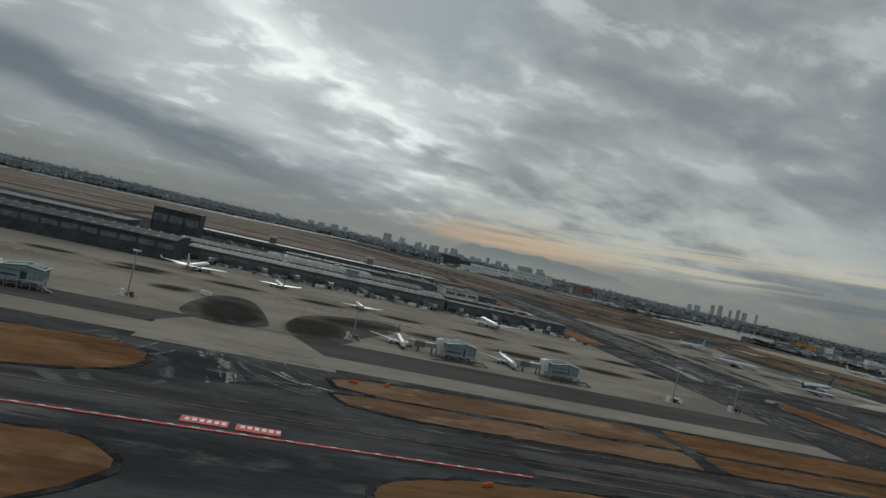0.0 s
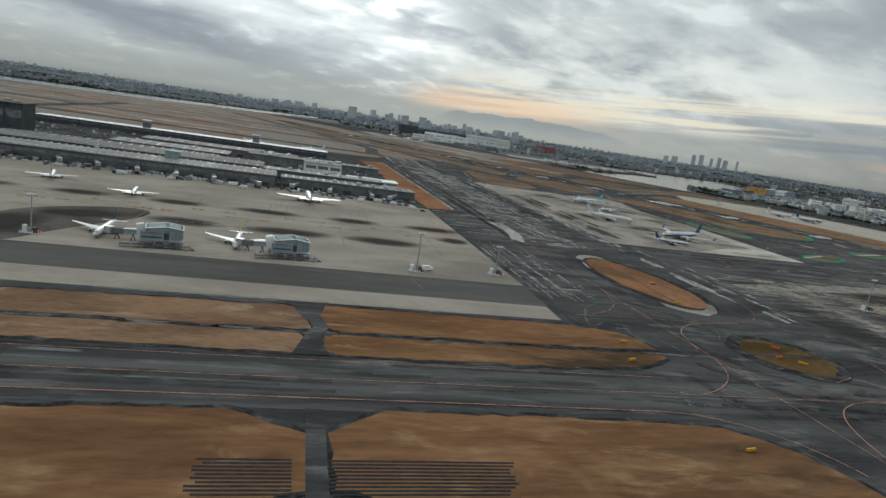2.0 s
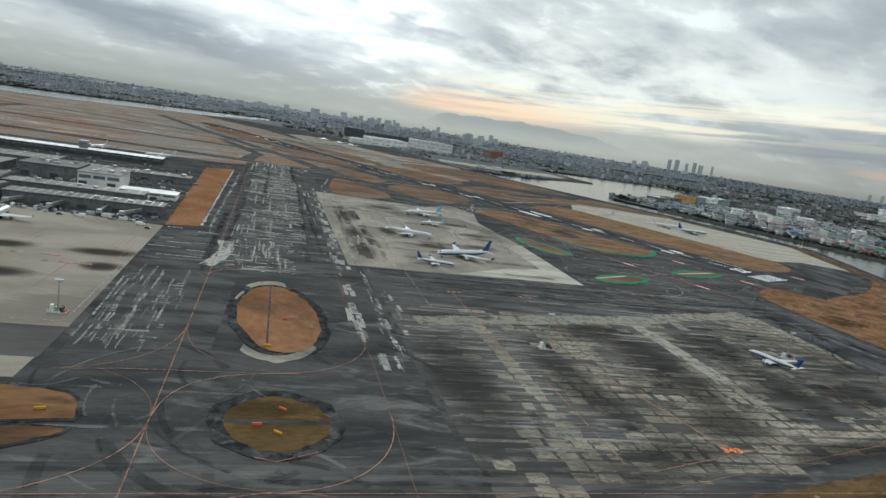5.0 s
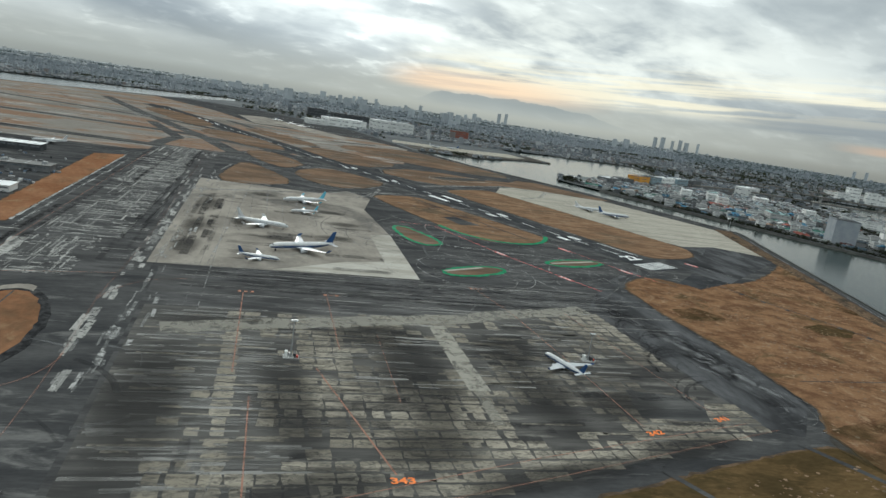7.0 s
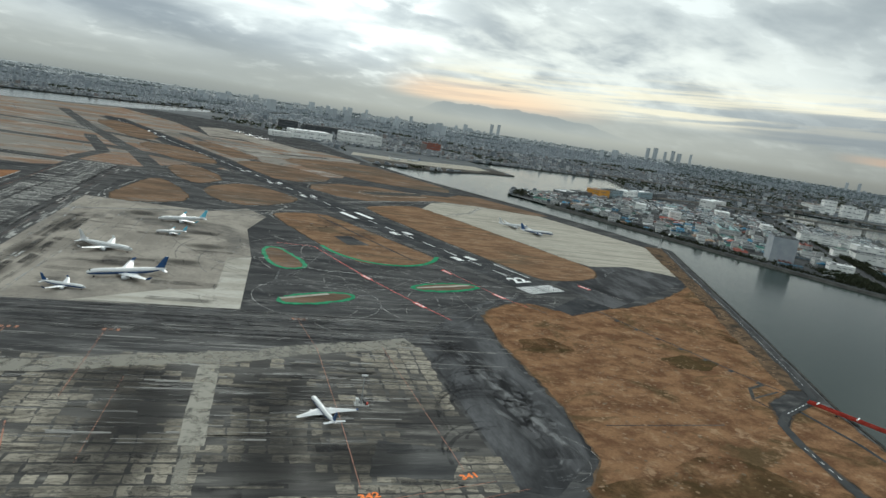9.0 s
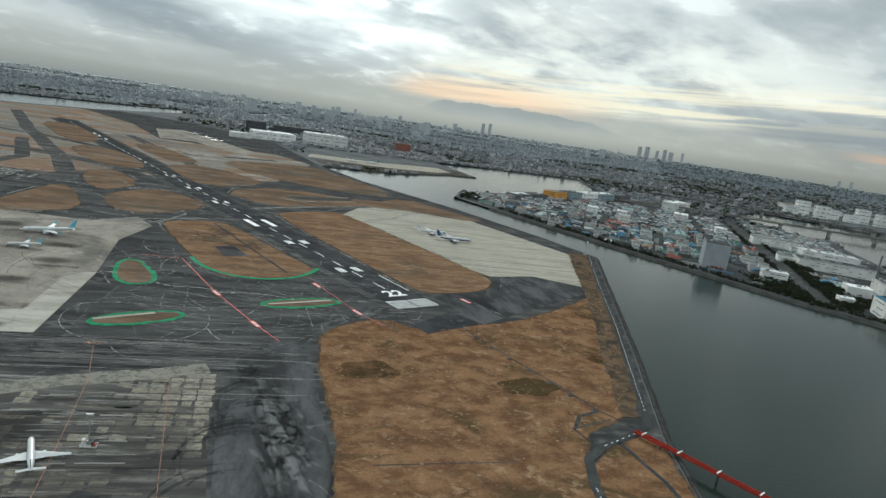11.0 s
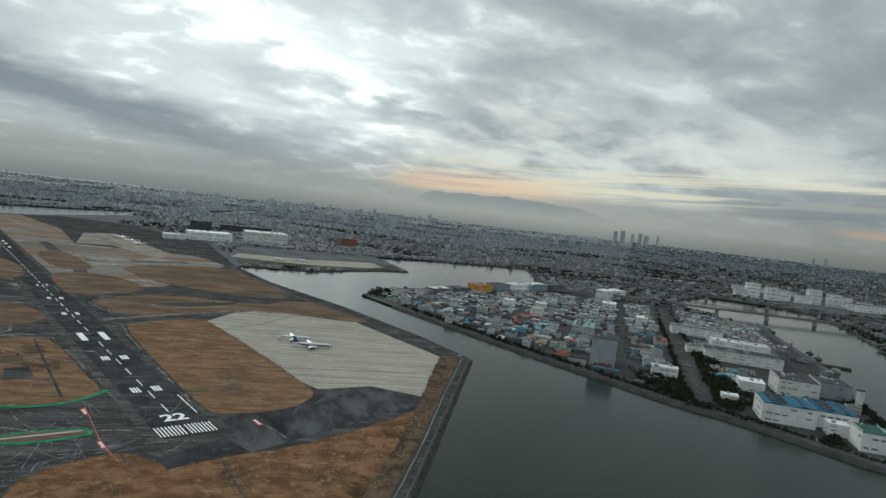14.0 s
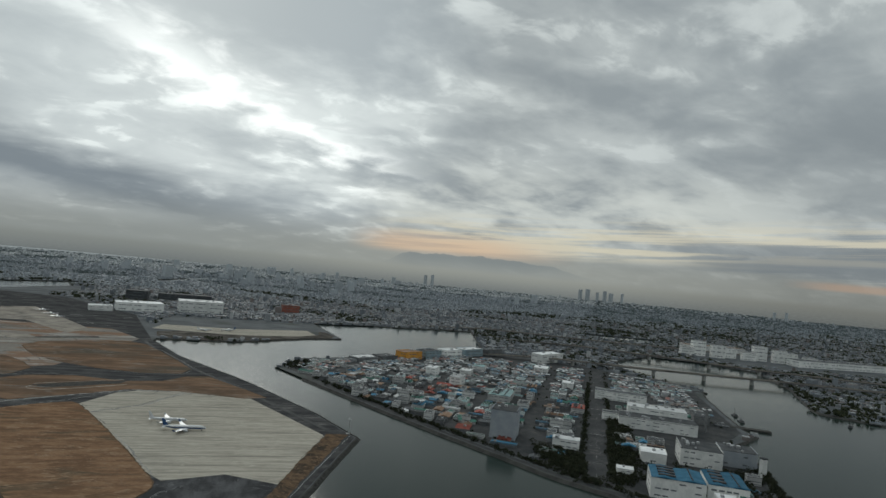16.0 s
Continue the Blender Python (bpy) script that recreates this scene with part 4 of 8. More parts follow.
lawn("grass_11", [(184, 215), (197, 220), (207, 188), (203, 160), (190, 157), (181, 184)], "reddish dry grass island in pale kerbing", "grass_red", edge=(2.6, "tar", "black mottled asphalt verge"), times=2)
lawn("grass_12", [(183.5, 125.5), (188.5, 131.8), (196, 133.3), (203.4, 127.5), (204.6, 119.5), (200, 112.5), (193.5, 109.6), (187.6, 112.4), (183.8, 119)], "olive-brown dry grass island with orange markers", "grass_olive", edge=(3.0, "tar", "black mottled asphalt verge"), times=2)
lawn("grass_13", [(145, 302), (158.6, 307), (156.5, 555), (137, 545)], "long dull brown grass strip beside the taxiway", "grass_red", edge=(0.6, "dirt", "dark worn verge"), times=0)
lawn("grass_14", [(420, 130), (440, 158), (436, 272), (450, 292), (472, 306), (488, 290), (514, 306), (526, 304), (560, 322), (616, 368), (638, 396), (643, 404), (608, 319), (577, 251), (557, 212), (544, 202), (524, 190), (505, 130), (500, 80), (430, 80)], "rough tawny winter grass beyond the runway end", "grass_rough", times=1)
lawn("grass_15", [(420, 557), (427, 573), (466, 598), (476, 600), (492, 568), (532, 475), (556, 414), (560, 402), (557, 388), (546, 371), (525, 361), (508, 357), (500, 362), (471, 429)], "dry brown grass between runway and apron", "grass_mid", times=1)
lawn("grass_16", [(343, 478), (345, 492), (372, 505), (386, 501), (426, 421), (442, 392), (440, 376), (432, 369), (400, 359), (390, 363), (376, 386)], "dull brown grass patch with a green-painted edge", "grass_mid", times=1)
lawn("grass_17", [(283, 575), (316, 628), (345, 600), (368, 559), (328, 507), (300, 520)], "dry brown grass patch between taxiways", "grass_dull", times=1)
lawn("grass_18", [(366, 660), (428, 719), (521, 683), (565, 745), (600, 690), (640, 620), (520, 665), (470, 628), (413, 595)], "dry brown grass by the shore", "grass_dull", times=1)
lawn("grass_19", [(346, 907), (420, 950), (474, 965), (520, 860), (564, 745), (487, 738), (391, 804)], "brown grass field by the bay", "grass_dull", times=1)
lawn("grass_20", [(228, 482), (236, 560), (244, 604), (262, 575), (286, 506), (256, 478)], "brown grass mound beside the taxiway", "grass_dull", times=1)
lawn("grass_21", [(270, 600), (283, 596), (300, 640), (262, 720), (240, 690), (252, 640)], "dry brown grass between taxiways", "grass_dull", times=1)
lawn("grass_22", [(318, 740), (352, 668), (412, 726), (380, 790), (330, 830), (296, 800)], "dry brown grass beside the runway", "grass_dull", times=1)
lawn("grass_23", [(230, 760), (262, 735), (288, 760), (240, 870), (190, 900), (180, 860)], "dull brown grass beside the runway", "grass_dull", times=1)
lawn("grass_24", [(296, 830), (330, 850), (300, 920), (250, 1010), (225, 980)], "dull brown grass patch", "grass_dull", times=1)
lawn("grass_25", [(150, 950), (180, 920), (190, 990), (100, 1180), (60, 1150)], "dull brown grass beside the far runway", "grass_dull", times=1)
lawn("grass_29", [(490, 1010), (602, 1025), (711, 1108), (768, 1130), (748, 1230), (735, 1135), (600, 1088), (480, 1108)], "dark rough bank on the spit", "dark_ground", times=1)
for k, (poly, strip) in enumerate([(ellipse(363, 286.8, 17.5, 5.6, radians(26)), (357.5, 288.4, 12.5, 1.5, radians(28))), (ellipse(433, 322, 19, 5.2, radians(19.6)), (432, 323, 17, 1.4, radians(22))), (rounded([(338.5, 376), (345, 379), (354, 362), (360, 342), (353, 335), (345, 338), (340, 356)], 2), None)]):
    lawn("grass_%d" % (31 + k), poly, "brown grass oval with a bright green painted edge", "grass_dull", 0.26, (2.4, "green_edge", "bright green painted verge"), 0)
    if strip:
        setting("marking_oval_%d" % (k + 1), Build().obox(strip[0], strip[1], strip[4], strip[2] * 2, strip[3] * 1.3, 0.2, 0.3), M["concrete_white"], "pale concrete strip in the grass oval")
setting("green_verge", Build().ribbon(curve((372, 396, 0), (383, 352, 0), (430, 346, 0), (445, 392, 0), n=24), 3.0, 0.28), M["green_edge"], "bright green painted verge round the grass")

# dark roads through the grass
roads = Build()
roads.ribbon([(83, 58), (83.6, 86)], 2.6, 0.24).ribbon([(82, 106), (85, 118), (86, 120), (83.5, 134)], 3.0, 0.24)
roads.add([(80.4, 106, 0.25), (87, 106, 0.25), (85.5, 113, 0.25), (82.6, 113, 0.25)], [(0, 1, 2, 3)]).add([(80.5, 134, 0.25), (83, 124, 0.25), (85.5, 124, 0.25), (87.5, 134, 0.25)], [(0, 1, 2, 3)])
drains = Build()
for k in range(11):
    y = 64.6 + 0.78 * k
    drains.ribbon([(84.6 + random.uniform(-0.2, 0.4), y), (95, y + 0.1), (106 + 0.16 * k + random.uniform(-0.8, 0.8), y + 0.15)], 0.42, 0.25)
    drains.ribbon([(70 + random.uniform(-1, 1), y), (80.4, y + 0.1)], 0.42, 0.25)
setting("drain_grid", drains, M["rubber"], "rows of narrow dark drains set in the grass")
setting("service_road", roads, M["asphalt"], "narrow dark service road crossing the grass")
roads_in = Build().ribbon([(184, 121.4), (204, 121.6)], 1.5, 0.25).ribbon([(191.2, 217), (191, 164)], 0.5, 0.25).ribbon([(375.6, 498), (426, 377)], 1.6, 0.25)
roads_in.add([(x, y, 0.252) for x, y in ((382, 426), (392.7, 432), (404, 408.4), (389, 403.6))], [(3, 2, 1, 0)]).ribbon([(448, 172), (495, 174)], 0.5, 0.25).ribbon([(524.4, 196), (544, 203.6)], 0.9, 0.25).ribbon([(525, 196), (527, 186.5)], 0.8, 0.25)
roads_in.ribbon([(470, 302), (477, 288)], 0.9, 0.25).ribbon([(357, 118), (372, 88)], 1.8, 0.25).ribbon([(408, 130), (424, 100), (432, 70)], 2.2, 0.25)
setting("field_path", roads_in, M["asphalt"], "thin dark paths and drains across the grass")
drain = Build().ribbon([(512, 298), (521, 269), (532.5, 240), (542.2, 212), (551, 197)], 0.9, 0.262)
for k in range(7):
    t = k / 6.2
    drain.obox(514.5 + 27.5 * t, 284 - 75 * t, radians(-70), 2.0, 3.0, 0.2, 0.268)
setting("approach_light_path", drain, M["asphalt"], "dark path with side bays across the rough grass")
setting("shore_road", Build().ribbon([(506, 120), (511, 140), (515.2, 161), (520.5, 175.5), (530.5, 184), (541, 189), (550, 194), (557, 199), (563.5, 211), (579, 247), (610, 318), (647, 409), (690, 510)], 3.4, 0.30), M["road"], "grey perimeter road along the sea wall")
road_dashes = Build()
for (x0, y0), (x1, y1) in (((511, 140), (515.2, 161)), ((530.5, 184), (550, 194)), ((563.5, 211), (579, 247)), ((579, 247), (610, 318)), ((610, 318), (647, 409)), ((647, 409), (690, 510))):
    n = int(math.hypot(x1 - x0, y1 - y0) / 3.6)
    for k in range(n):
        road_dashes.ribbon([(x0 + (x1 - x0) * (k + f_) / n, y0 + (y1 - y0) * (k + f_) / n) for f_ in (0.15, 0.6)], 0.22, 0.33)
setting("road_dash", road_dashes, M["white_paint"], "white dashes along the perimeter road")
setting("shore_track", Build().ribbon([(538.2, 186.5), (541, 162), (538, 120)], 1.7, 0.30), M["road"], "narrow track beside the sea wall")
lawn("grass_26", [(513, 132), (518, 168), (531, 182), (549, 191.5), (555.5, 189), (548, 162), (537, 118), (511, 120)], "rough tawny grass between road and sea wall", "grass_rough", times=1)
setting("shore_road_2", Build().ribbon([(677, 520), (640, 600), (600, 690), (520, 840), (478, 975)], 5.0, 0.2), M["road"], "grey perimeter road along the canal")
setting("dirt_strip", Build().prism(ragged([(672, 514), (648, 452), (626, 392), (612, 355), (594, 312), (575, 270), (556, 221), (550, 206), (558, 206), (577, 247), (608, 318), (645, 409), (689, 513)], 5, 0.8), 0, 0.245), M["dirt"], "rough dark earth beside the perimeter road")
ditch = Build().ribbon([(428, 659), (455, 675), (484, 689)], 3.6, 0.3).ribbon([(526, 197), (532, 206), (542, 210)], 1.6, 0.3)
setting("ditch", ditch, M["rock"], "dark water-filled ditch in the grass")

# ---- painted markings ----
white = Build()
for k in range(-8, 8):
    o = (k + 0.5) * 1.72 + (0.5 if k >= 0 else -0.5)
    white.prism([rw(0.4, o - 0.36), rw(0.4, o + 0.36), rw(13.2, o + 0.36), rw(13.2, o - 0.36)], 0.1, 0.2)
for s, n in ((70, 3), (141, 3), (285, 2), (355, 2), (426, 1)):
    for side in (-1, 1):
        for k in range(n):
            o = side * (4.0 + 1.7 * k)
            white.prism([rw(s, o - 0.6), rw(s, o + 0.6), rw(s + 9.5, o + 0.6), rw(s + 9.5, o - 0.6)], 0.1, 0.2)
for side in (-1, 1):
    white.prism([rw(196, side * 7.2 - 2.1), rw(196, side * 7.2 + 2.1), rw(220, side * 7.2 + 2.1), rw(220, side * 7.2 - 2.1)], 0.1, 0.2)
    for s in (800, 770, 730):
        white.prism([rw(s, side * 6 - 1.6), rw(s, side * 6 + 1.6), rw(s + 12, side * 6 + 1.6), rw(s + 12, side * 6 - 1.6)], 0.1, 0.2)
for s in range(34, 960, 24):
    if abs(s - 205) > 12:
        white.prism([rw(s, -0.3), rw(s, 0.3), rw(s + 13, 0.3), rw(s + 13, -0.3)], 0.1, 0.2)
white.prism([rw(28, 12.6), rw(28, 13.2), rw(60, 13.2), rw(60, 12.6)], 0.1, 0.2)
setting("runway_marking", white, M["white_paint"], "white painted runway threshold bars and dashes")


def number(text, x, y, size, turn, mat, label, squeeze=1.0):
    """Painted figures lying on the ground."""
    c = bpy.data.curves.new("number", "FONT")
    c.body, c.size, c.align_x, c.align_y, c.offset = text, size, "CENTER", "CENTER", 0.03 * size
    tmp = bpy.data.objects.new("number", c)
    scene.collection.objects.link(tmp)
    me_ = bpy.data.meshes.new_from_object(tmp.evaluated_get(bpy.context.evaluated_depsgraph_get()))
    bpy.data.objects.remove(tmp)
    me_.materials.clear()
    me_.materials.append(M[mat])
    ob = tagged(new("painted_number", me_), label, kind="structure")
    ob.matrix_basis = pose(x, y, 0.26, 0, 0, turn) @ Matrix.Diagonal((squeeze, 1, 1, 1))
    return ob


number("22", *rw(24.5, 0), 13.5, 90 + math.degrees(math.atan2(UY, UX)) - 180, "white_paint", "white painted runway number on dark asphalt", 0.95)
number("343", 294.0, 114.8, 2.9, 0, "number_paint", "orange painted stand number on the apron", 1.25)
number("342", 365.8, 135.0, 2.9, 14, "number_paint", "orange painted stand number on the apron", 1.25)
number("341", 393.0, 143.2, 2.9, 16, "number_paint", "orange painted stand number on the apron", 1.25)

lines = Build()
LW, ZL = 0.21, 0.24
lines.ribbon([(x, 96.6 + 0.008 * (x - 108)) for x in range(-120, 440, 8)], LW, ZL)
lines.ribbon([(148, 141.8), (161, 143.6), (190, 144.8)], LW, ZL)
lines.ribbon([(170.7, y) for y in range(48, 240, 8)] + [(170.2, 300), (167.6, 600)], LW, ZL)
lines.ribbon([(216.6, 60), (217, 110), (217.2, 150), (216.6, 178), (214.6, 216), (216, 290), (214, 390), (208.6, 640)], LW, ZL)
for ps in (((170.8, 122), (171.5, 138), (180, 144.5), (199, 145.6)), ((196, 145.8), (208, 147.5), (217.5, 158), (217, 172)), ((170.6, 120), (171.5, 106), (181, 99), (194, 97.7)), ((194, 97.7), (182, 96.5), (176, 90), (172.5, 76)), ((195, 97.7), (207, 98.4), (217, 108), (217.2, 126)), ((195, 97.7), (206, 97.5), (213, 91), (217, 76)), ((158, 142), (166, 138.5), (170.6, 130), (170.7, 121)), ((170.7, 120), (170.4, 110), (165, 102), (154, 97.2)), ((170.7, 176), (170.6, 158), (165, 147), (150, 142.4)), ((170.7, 176), (171, 158), (178, 148), (194, 145.4)), ((240, 98), (228, 97.5), (222, 92), (221, 78)), ((170.3, 226), (172, 238), (190, 238), (214.6, 243)), ((169.5, 222), (166, 232), (154, 236), (143, 240)), ((214.8, 214), (218, 232), (226, 240), (240, 242))):
    lines.ribbon(curve(*[(*p, 0) for p in ps]), LW, ZL)
lines.ribbon([(40, 89.2), (103, 89.6), (140, 89.6)] + arc(140, 66, 23.6, 90, 10), LW * 1.5, ZL)
lines.ribbon(arc(194, 76, 13.6, 190, 62, 20), LW * 1.5, ZL)
lines.ribbon(arc(241, 76, 14, 190, 60, 14), LW * 1.5, ZL)
lines.ribbon([(189.9, 108.3), (193.7, 106.9), (201.1, 110.4)], LW, ZL)
lines.ribbon([(36, 103.6), (107, 104), (150, 104.5)], LW, ZL)
setting("taxi_line", lines, M["orange_paint"], "faded orange taxiway centre lines")

stands = Build()
for x, y0, y1, w_ in ((258.1, 164, 230.5, 0.36), (287.6, 182, 232.5, 0.36), (262.7, 108, 150.5, 0.36)):
    stands.ribbon([(x - (12.5 if w_ == 0.34 else 0), y1), (x, y0)], w_, ZL)
stands.ribbon([(279.9, 168), (293.0, 117)], 0.4, ZL).ribbon([(364.2, 138), (362.6, 172), (359.2, 224.5), (353.6, 254)], 0.2, ZL).ribbon([(392.3, 146), (383.8, 231)], 0.16, ZL).ribbon([(300, 149), (300.9, 196)], 0.16, ZL)
stands.ribbon([(268, 99.5), (303.2, 108.8), (330, 116), (408, 137.6)], 0.26, ZL).ribbon([(268, 105.5), (285.1, 110.6), (327.4, 123.1), (373.8, 134.6), (400, 141)], 0.2, ZL)
stand_bars, chequers = Build(), Build()
for x, y in ((259, 231.5), (289.4, 233.5), (353.5, 256.5)):
    for dx in (-2.2, 0, 2.2):
        stand_bars.box(x + dx - 0.6, y - 1.0, 0.2, x + dx + 0.6, y + 1.0, ZL)
for k in range(-3, 6):
    x = 4 + 31 * k - 0.2 * k
    if x < 142:
        stands.ribbon([(x, 196), (x + 1, 224)], 0.2, ZL)
        stands.ribbon([(x + 13, 232), (x + 13.5, 262)], 0.22, ZL)
        for n_ in range(7):
            (chequers if n_ % 3 == 1 else stand_bars).box(x - 6.4 + 2.1 * n_, 224.6, 0.2, x - 4.7 + 2.1 * n_, 226.4, ZL)
            if n_ not in (2, 3):
                (chequers if n_ % 3 == 1 else stand_bars).box(x - 18 + 2.1 * n_, 232.3, 0.2, x - 16.3 + 2.1 * n_, 233.8, ZL)
        chequers.ribbon([(x - 2.6, 199.5), (x + 1.8, 199.5)], 0.35, ZL)
        for dx, dy in ((9, 250), (11, 256), (7, 246)):
            stands.ribbon([(x + dx, dy), (x + dx + 0.6, dy + 16)], 0.2, ZL)
setting("stand_bar", stand_bars, M["orange_bright"], "bright orange bars at the ends of stand lines")
setting("stand_chequer", chequers, M["worn_white"], "worn white blocks beside the stand bars")
setting("stand_line", stands, M["orange_paint"], "faded orange stand lines on the apron")

reds = Build()
bars = Build()
for k in range(38):
    x = -75 + 3.0 * k
    reds.box(x, 86.3 + 0.03 * x, 0.15, x + 3.0, 86.8 + 0.03 * x, ZL)
    bars.box(x + 0.4, 86.45 + 0.03 * x, 0.2, x + 1.3, 86.65 + 0.03 * x, ZL + 0.05)
reds.box(-10.6, 88.2, 0.15, -4.4, 90.6, ZL).box(-3.4, 88.0, 0.15, 2.6, 90.4, ZL)
HOLDS = ((391.1, 329), (411, 287.2), (442.3, 355.5), (460, 312.8), (527, 346))
for x, y in HOLDS:
    reds.obox(x, y, radians(-64), 8.5, 2.2, 0.15, ZL)
reds.ribbon([(345, 392), (367.3, 390.2), (391, 329), (411, 287), (421.4, 267.6)], 0.45, ZL).ribbon([(441, 362), (460, 313), (470, 296)], 0.3, ZL)
setting("hold_marking", reds, M["red_paint"], "pinkish red painted holding markings")
for x0 in (-10, -2.8):
    for k in range(6):
        bars.box(x0 + 0.95 * k, 88.8, 0.2, x0 + 0.95 * k + 0.55, 89.9, ZL + 0.05)
for x, y in HOLDS:
    for d_ in (-2.4, 0, 2.4):
        bars.obox(x + 0.438 * d_, y - 0.9 * d_, radians(-64), 1.5, 1.1, 0.2, ZL + 0.05)
setting("hold_bar", bars, M["white_paint"], "white bars on the red holding markings")

class Marks(Build):
    """Ribbons laid one above the other, a hair apart."""

    def ribbon(self, path, width, z, mi=0):
        return Build.ribbon(self, path, width, z + 0.0005 * (len(self.f) // 3 % 60), mi)


swirls, soot = Marks(), Marks()
random.seed(14)


def skid(b, x, y, r, a0, a1, width, z=0.17):
    """A piece of a curving wheel track."""
    b.ribbon(arc(x, y, r, a0, a1, 12), width, z)


# round the bend by the rough grass: broad grey sweeps on black
for _ in range(46):
    t = random.random()
    x0, y0, x1, y1 = 411 + 13 * t, 240 - 8 * t, 419 + 14 * t, 150
    swirls.ribbon([(x0 + random.uniform(-2, 2), y0 - random.uniform(0, 60)), (x1 + random.uniform(-2, 2), y1 + random.uniform(0, 50))], random.uniform(0.6, 2.2), 0.17)
for r in (6, 8.5, 11, 13.5, 16):
    skid(swirls, 417, 154, r + random.uniform(-0.6, 0.6), 25, -110, random.uniform(0.5, 1.2))
for _ in range(34):
    t = random.random()
    skid(soot, 408 + 20 * t, 150 + 120 * t, random.uniform(8, 20), random.uniform(60, 140), random.uniform(150, 220), random.uniform(0.5, 1.3), 0.1802)
for _ in range(34):
    skid(swirls, random.uniform(352, 430), random.uniform(246, 296), random.uniform(14, 40), random.uniform(20, 100), random.uniform(110, 170), random.uniform(0.3, 0.9))
for _ in range(22):
    skid(swirls, random.uniform(556, 622), random.uniform(374, 396), random.uniform(10, 26), random.uniform(30, 60), random.uniform(90, 150), random.uniform(0.4, 1.0), 0.1802)
for k in range(5):
    soot.ribbon(finer([(407 + 2.4 * k, 244 - k), (413 + 2.6 * k, 205), (418 + 2.6 * k, 172), (419 + 2.2 * k, 152)], 6, 0.4), 4.2, 0.158)
for k in range(15):
    x, y = 412 + 0.75 * k + random.uniform(-1.5, 1.5), 240 - 5.2 * k + random.uniform(-1.5, 1.5)
    soot.add([(u, v, 0.212 + 0.0004 * k) for u, v in ellipse(x, y, random.uniform(2.0, 4.2), random.uniform(0.9, 1.7), radians(random.uniform(60, 120)), 18, 0.2)], [tuple(range(18))])
# along the edge of the slab apron
for _ in range(90):
    x, y = random.uniform(225, 400), random.uniform(236, 264)
    swirls.ribbon([(x, y), (x + random.uniform(10, 60), y + random.uniform(-1.2, 1.2))], random.uniform(0.2, 0.7), 0.17)
    x, y = random.uniform(225, 380), random.uniform(232, 264)
    soot.ribbon([(x, y), (x + random.uniform(20, 90), y + random.uniform(-1.2, 1.2))], random.uniform(0.4, 1.6), 0.1802)
# dark wheel lanes along the wide taxiway
for x, y0, y1, w_ in ((167, 160, 640, 3.0), (172.5, 228, 640, 2.4), (205, 255, 600, 3.2), (211, 262, 600, 1.8), (184, 300, 640, 2.2)):
    for _ in range(7):
        a0 = random.uniform(y0, y1 - 50)
        xx = x + random.uniform(-1.2, 1.2)
        soot.ribbon([(xx, a0), (xx + random.uniform(-0.6, 0.6), a0 + random.uniform(40, 140))], w_ * random.uniform(0.5, 1.1), 0.1802)
for _ in range(26):
    x, y = random.uniform(226, 300), random.uniform(268, 440)
    soot.ribbon(finer([(x, y), (x + random.uniform(8, 30), y + random.uniform(-0.6, 0.6))], 5, 0.4), random.uniform(1.5, 6.0), 0.1802)
for _ in range(20):
    x = random.choice((226.5, 229, 232, 240, 238)) + random.uniform(-1, 1)
    y = random.uniform(264, 400)
    soot.ribbon([(x, y), (x + 0.4, y + random.uniform(15, 50))], random.uniform(1.5, 4.0), 0.1802)
dark_turf = Build()
for x, y, a_, b_, t in ((398, 436, 16, 10, -1.1), (382, 470, 12, 8, -1.1), (412, 400, 9, 6, -1.1), (372, 440, 8, 4, 0.3)):
    dark_turf.add([(u, v, 0.226 + 0.001 * a_) for u, v in ellipse(x, y, a_, b_, t, 26, 0.2)], [tuple(range(26))])
setting("dark_turf", dark_turf, M["soot"], "dark burnt patches in the grass")
basin = [(432, 655), (440, 650), (466, 662), (497, 680), (500, 690), (494, 693), (462, 676), (434, 663)]
setting("storm_basin", Build().prism(ragged(basin, 5, 0.4), 0.05, 0.24), M["rock"], "dark storm drain basin in the brown grass")
setting("basin_kerb", Build().ribbon([(428, 646), (440, 641), (470, 655), (503, 676)], 1.3, 0.25).ribbon([(426, 650), (430, 668), (462, 682), (496, 699)], 0.8, 0.25), M["concrete_white"], "pale kerb round the storm drain basin")
setting("well_ring", Build().ribbon(arc(374, 456, 5.5, 0, 360, 26), 1.5, 0.235), M["dirt"], "dark worn ring trodden in the grass")
# smears at the taxiway mouths
for _ in range(44):
    skid(swirls, random.uniform(150, 226), random.uniform(75, 165), random.uniform(18, 46), *(lambda a0: (a0, a0 + random.uniform(15, 45)))(random.uniform(0, 360)), random.uniform(0.3, 1.2))
for _ in range(40):
    skid(soot, random.uniform(150, 226), random.uniform(75, 150), random.uniform(14, 40), *(lambda a0: (a0, a0 + random.uniform(20, 60)))(random.uniform(0, 360)), random.uniform(0.6, 2.4), 0.1802)
for _ in range(70):
    x, y = random.uniform(-60, 160), random.choice((random.uniform(88, 105), random.uniform(134, 137), random.uniform(116.5, 118.5)))
    swirls.ribbon([(x, y), (x + random.uniform(6, 40), y + random.uniform(-0.5, 0.5))], random.uniform(0.3, 1.2), 0.17)
for _ in range(60):
    x, y = random.uniform(-60, 430), random.uniform(87, 105)
    soot.ribbon([(x, y), (x + random.uniform(20, 70), y + random.uniform(-0.5, 0.5))], random.uniform(0.6, 2.2), 0.1802)
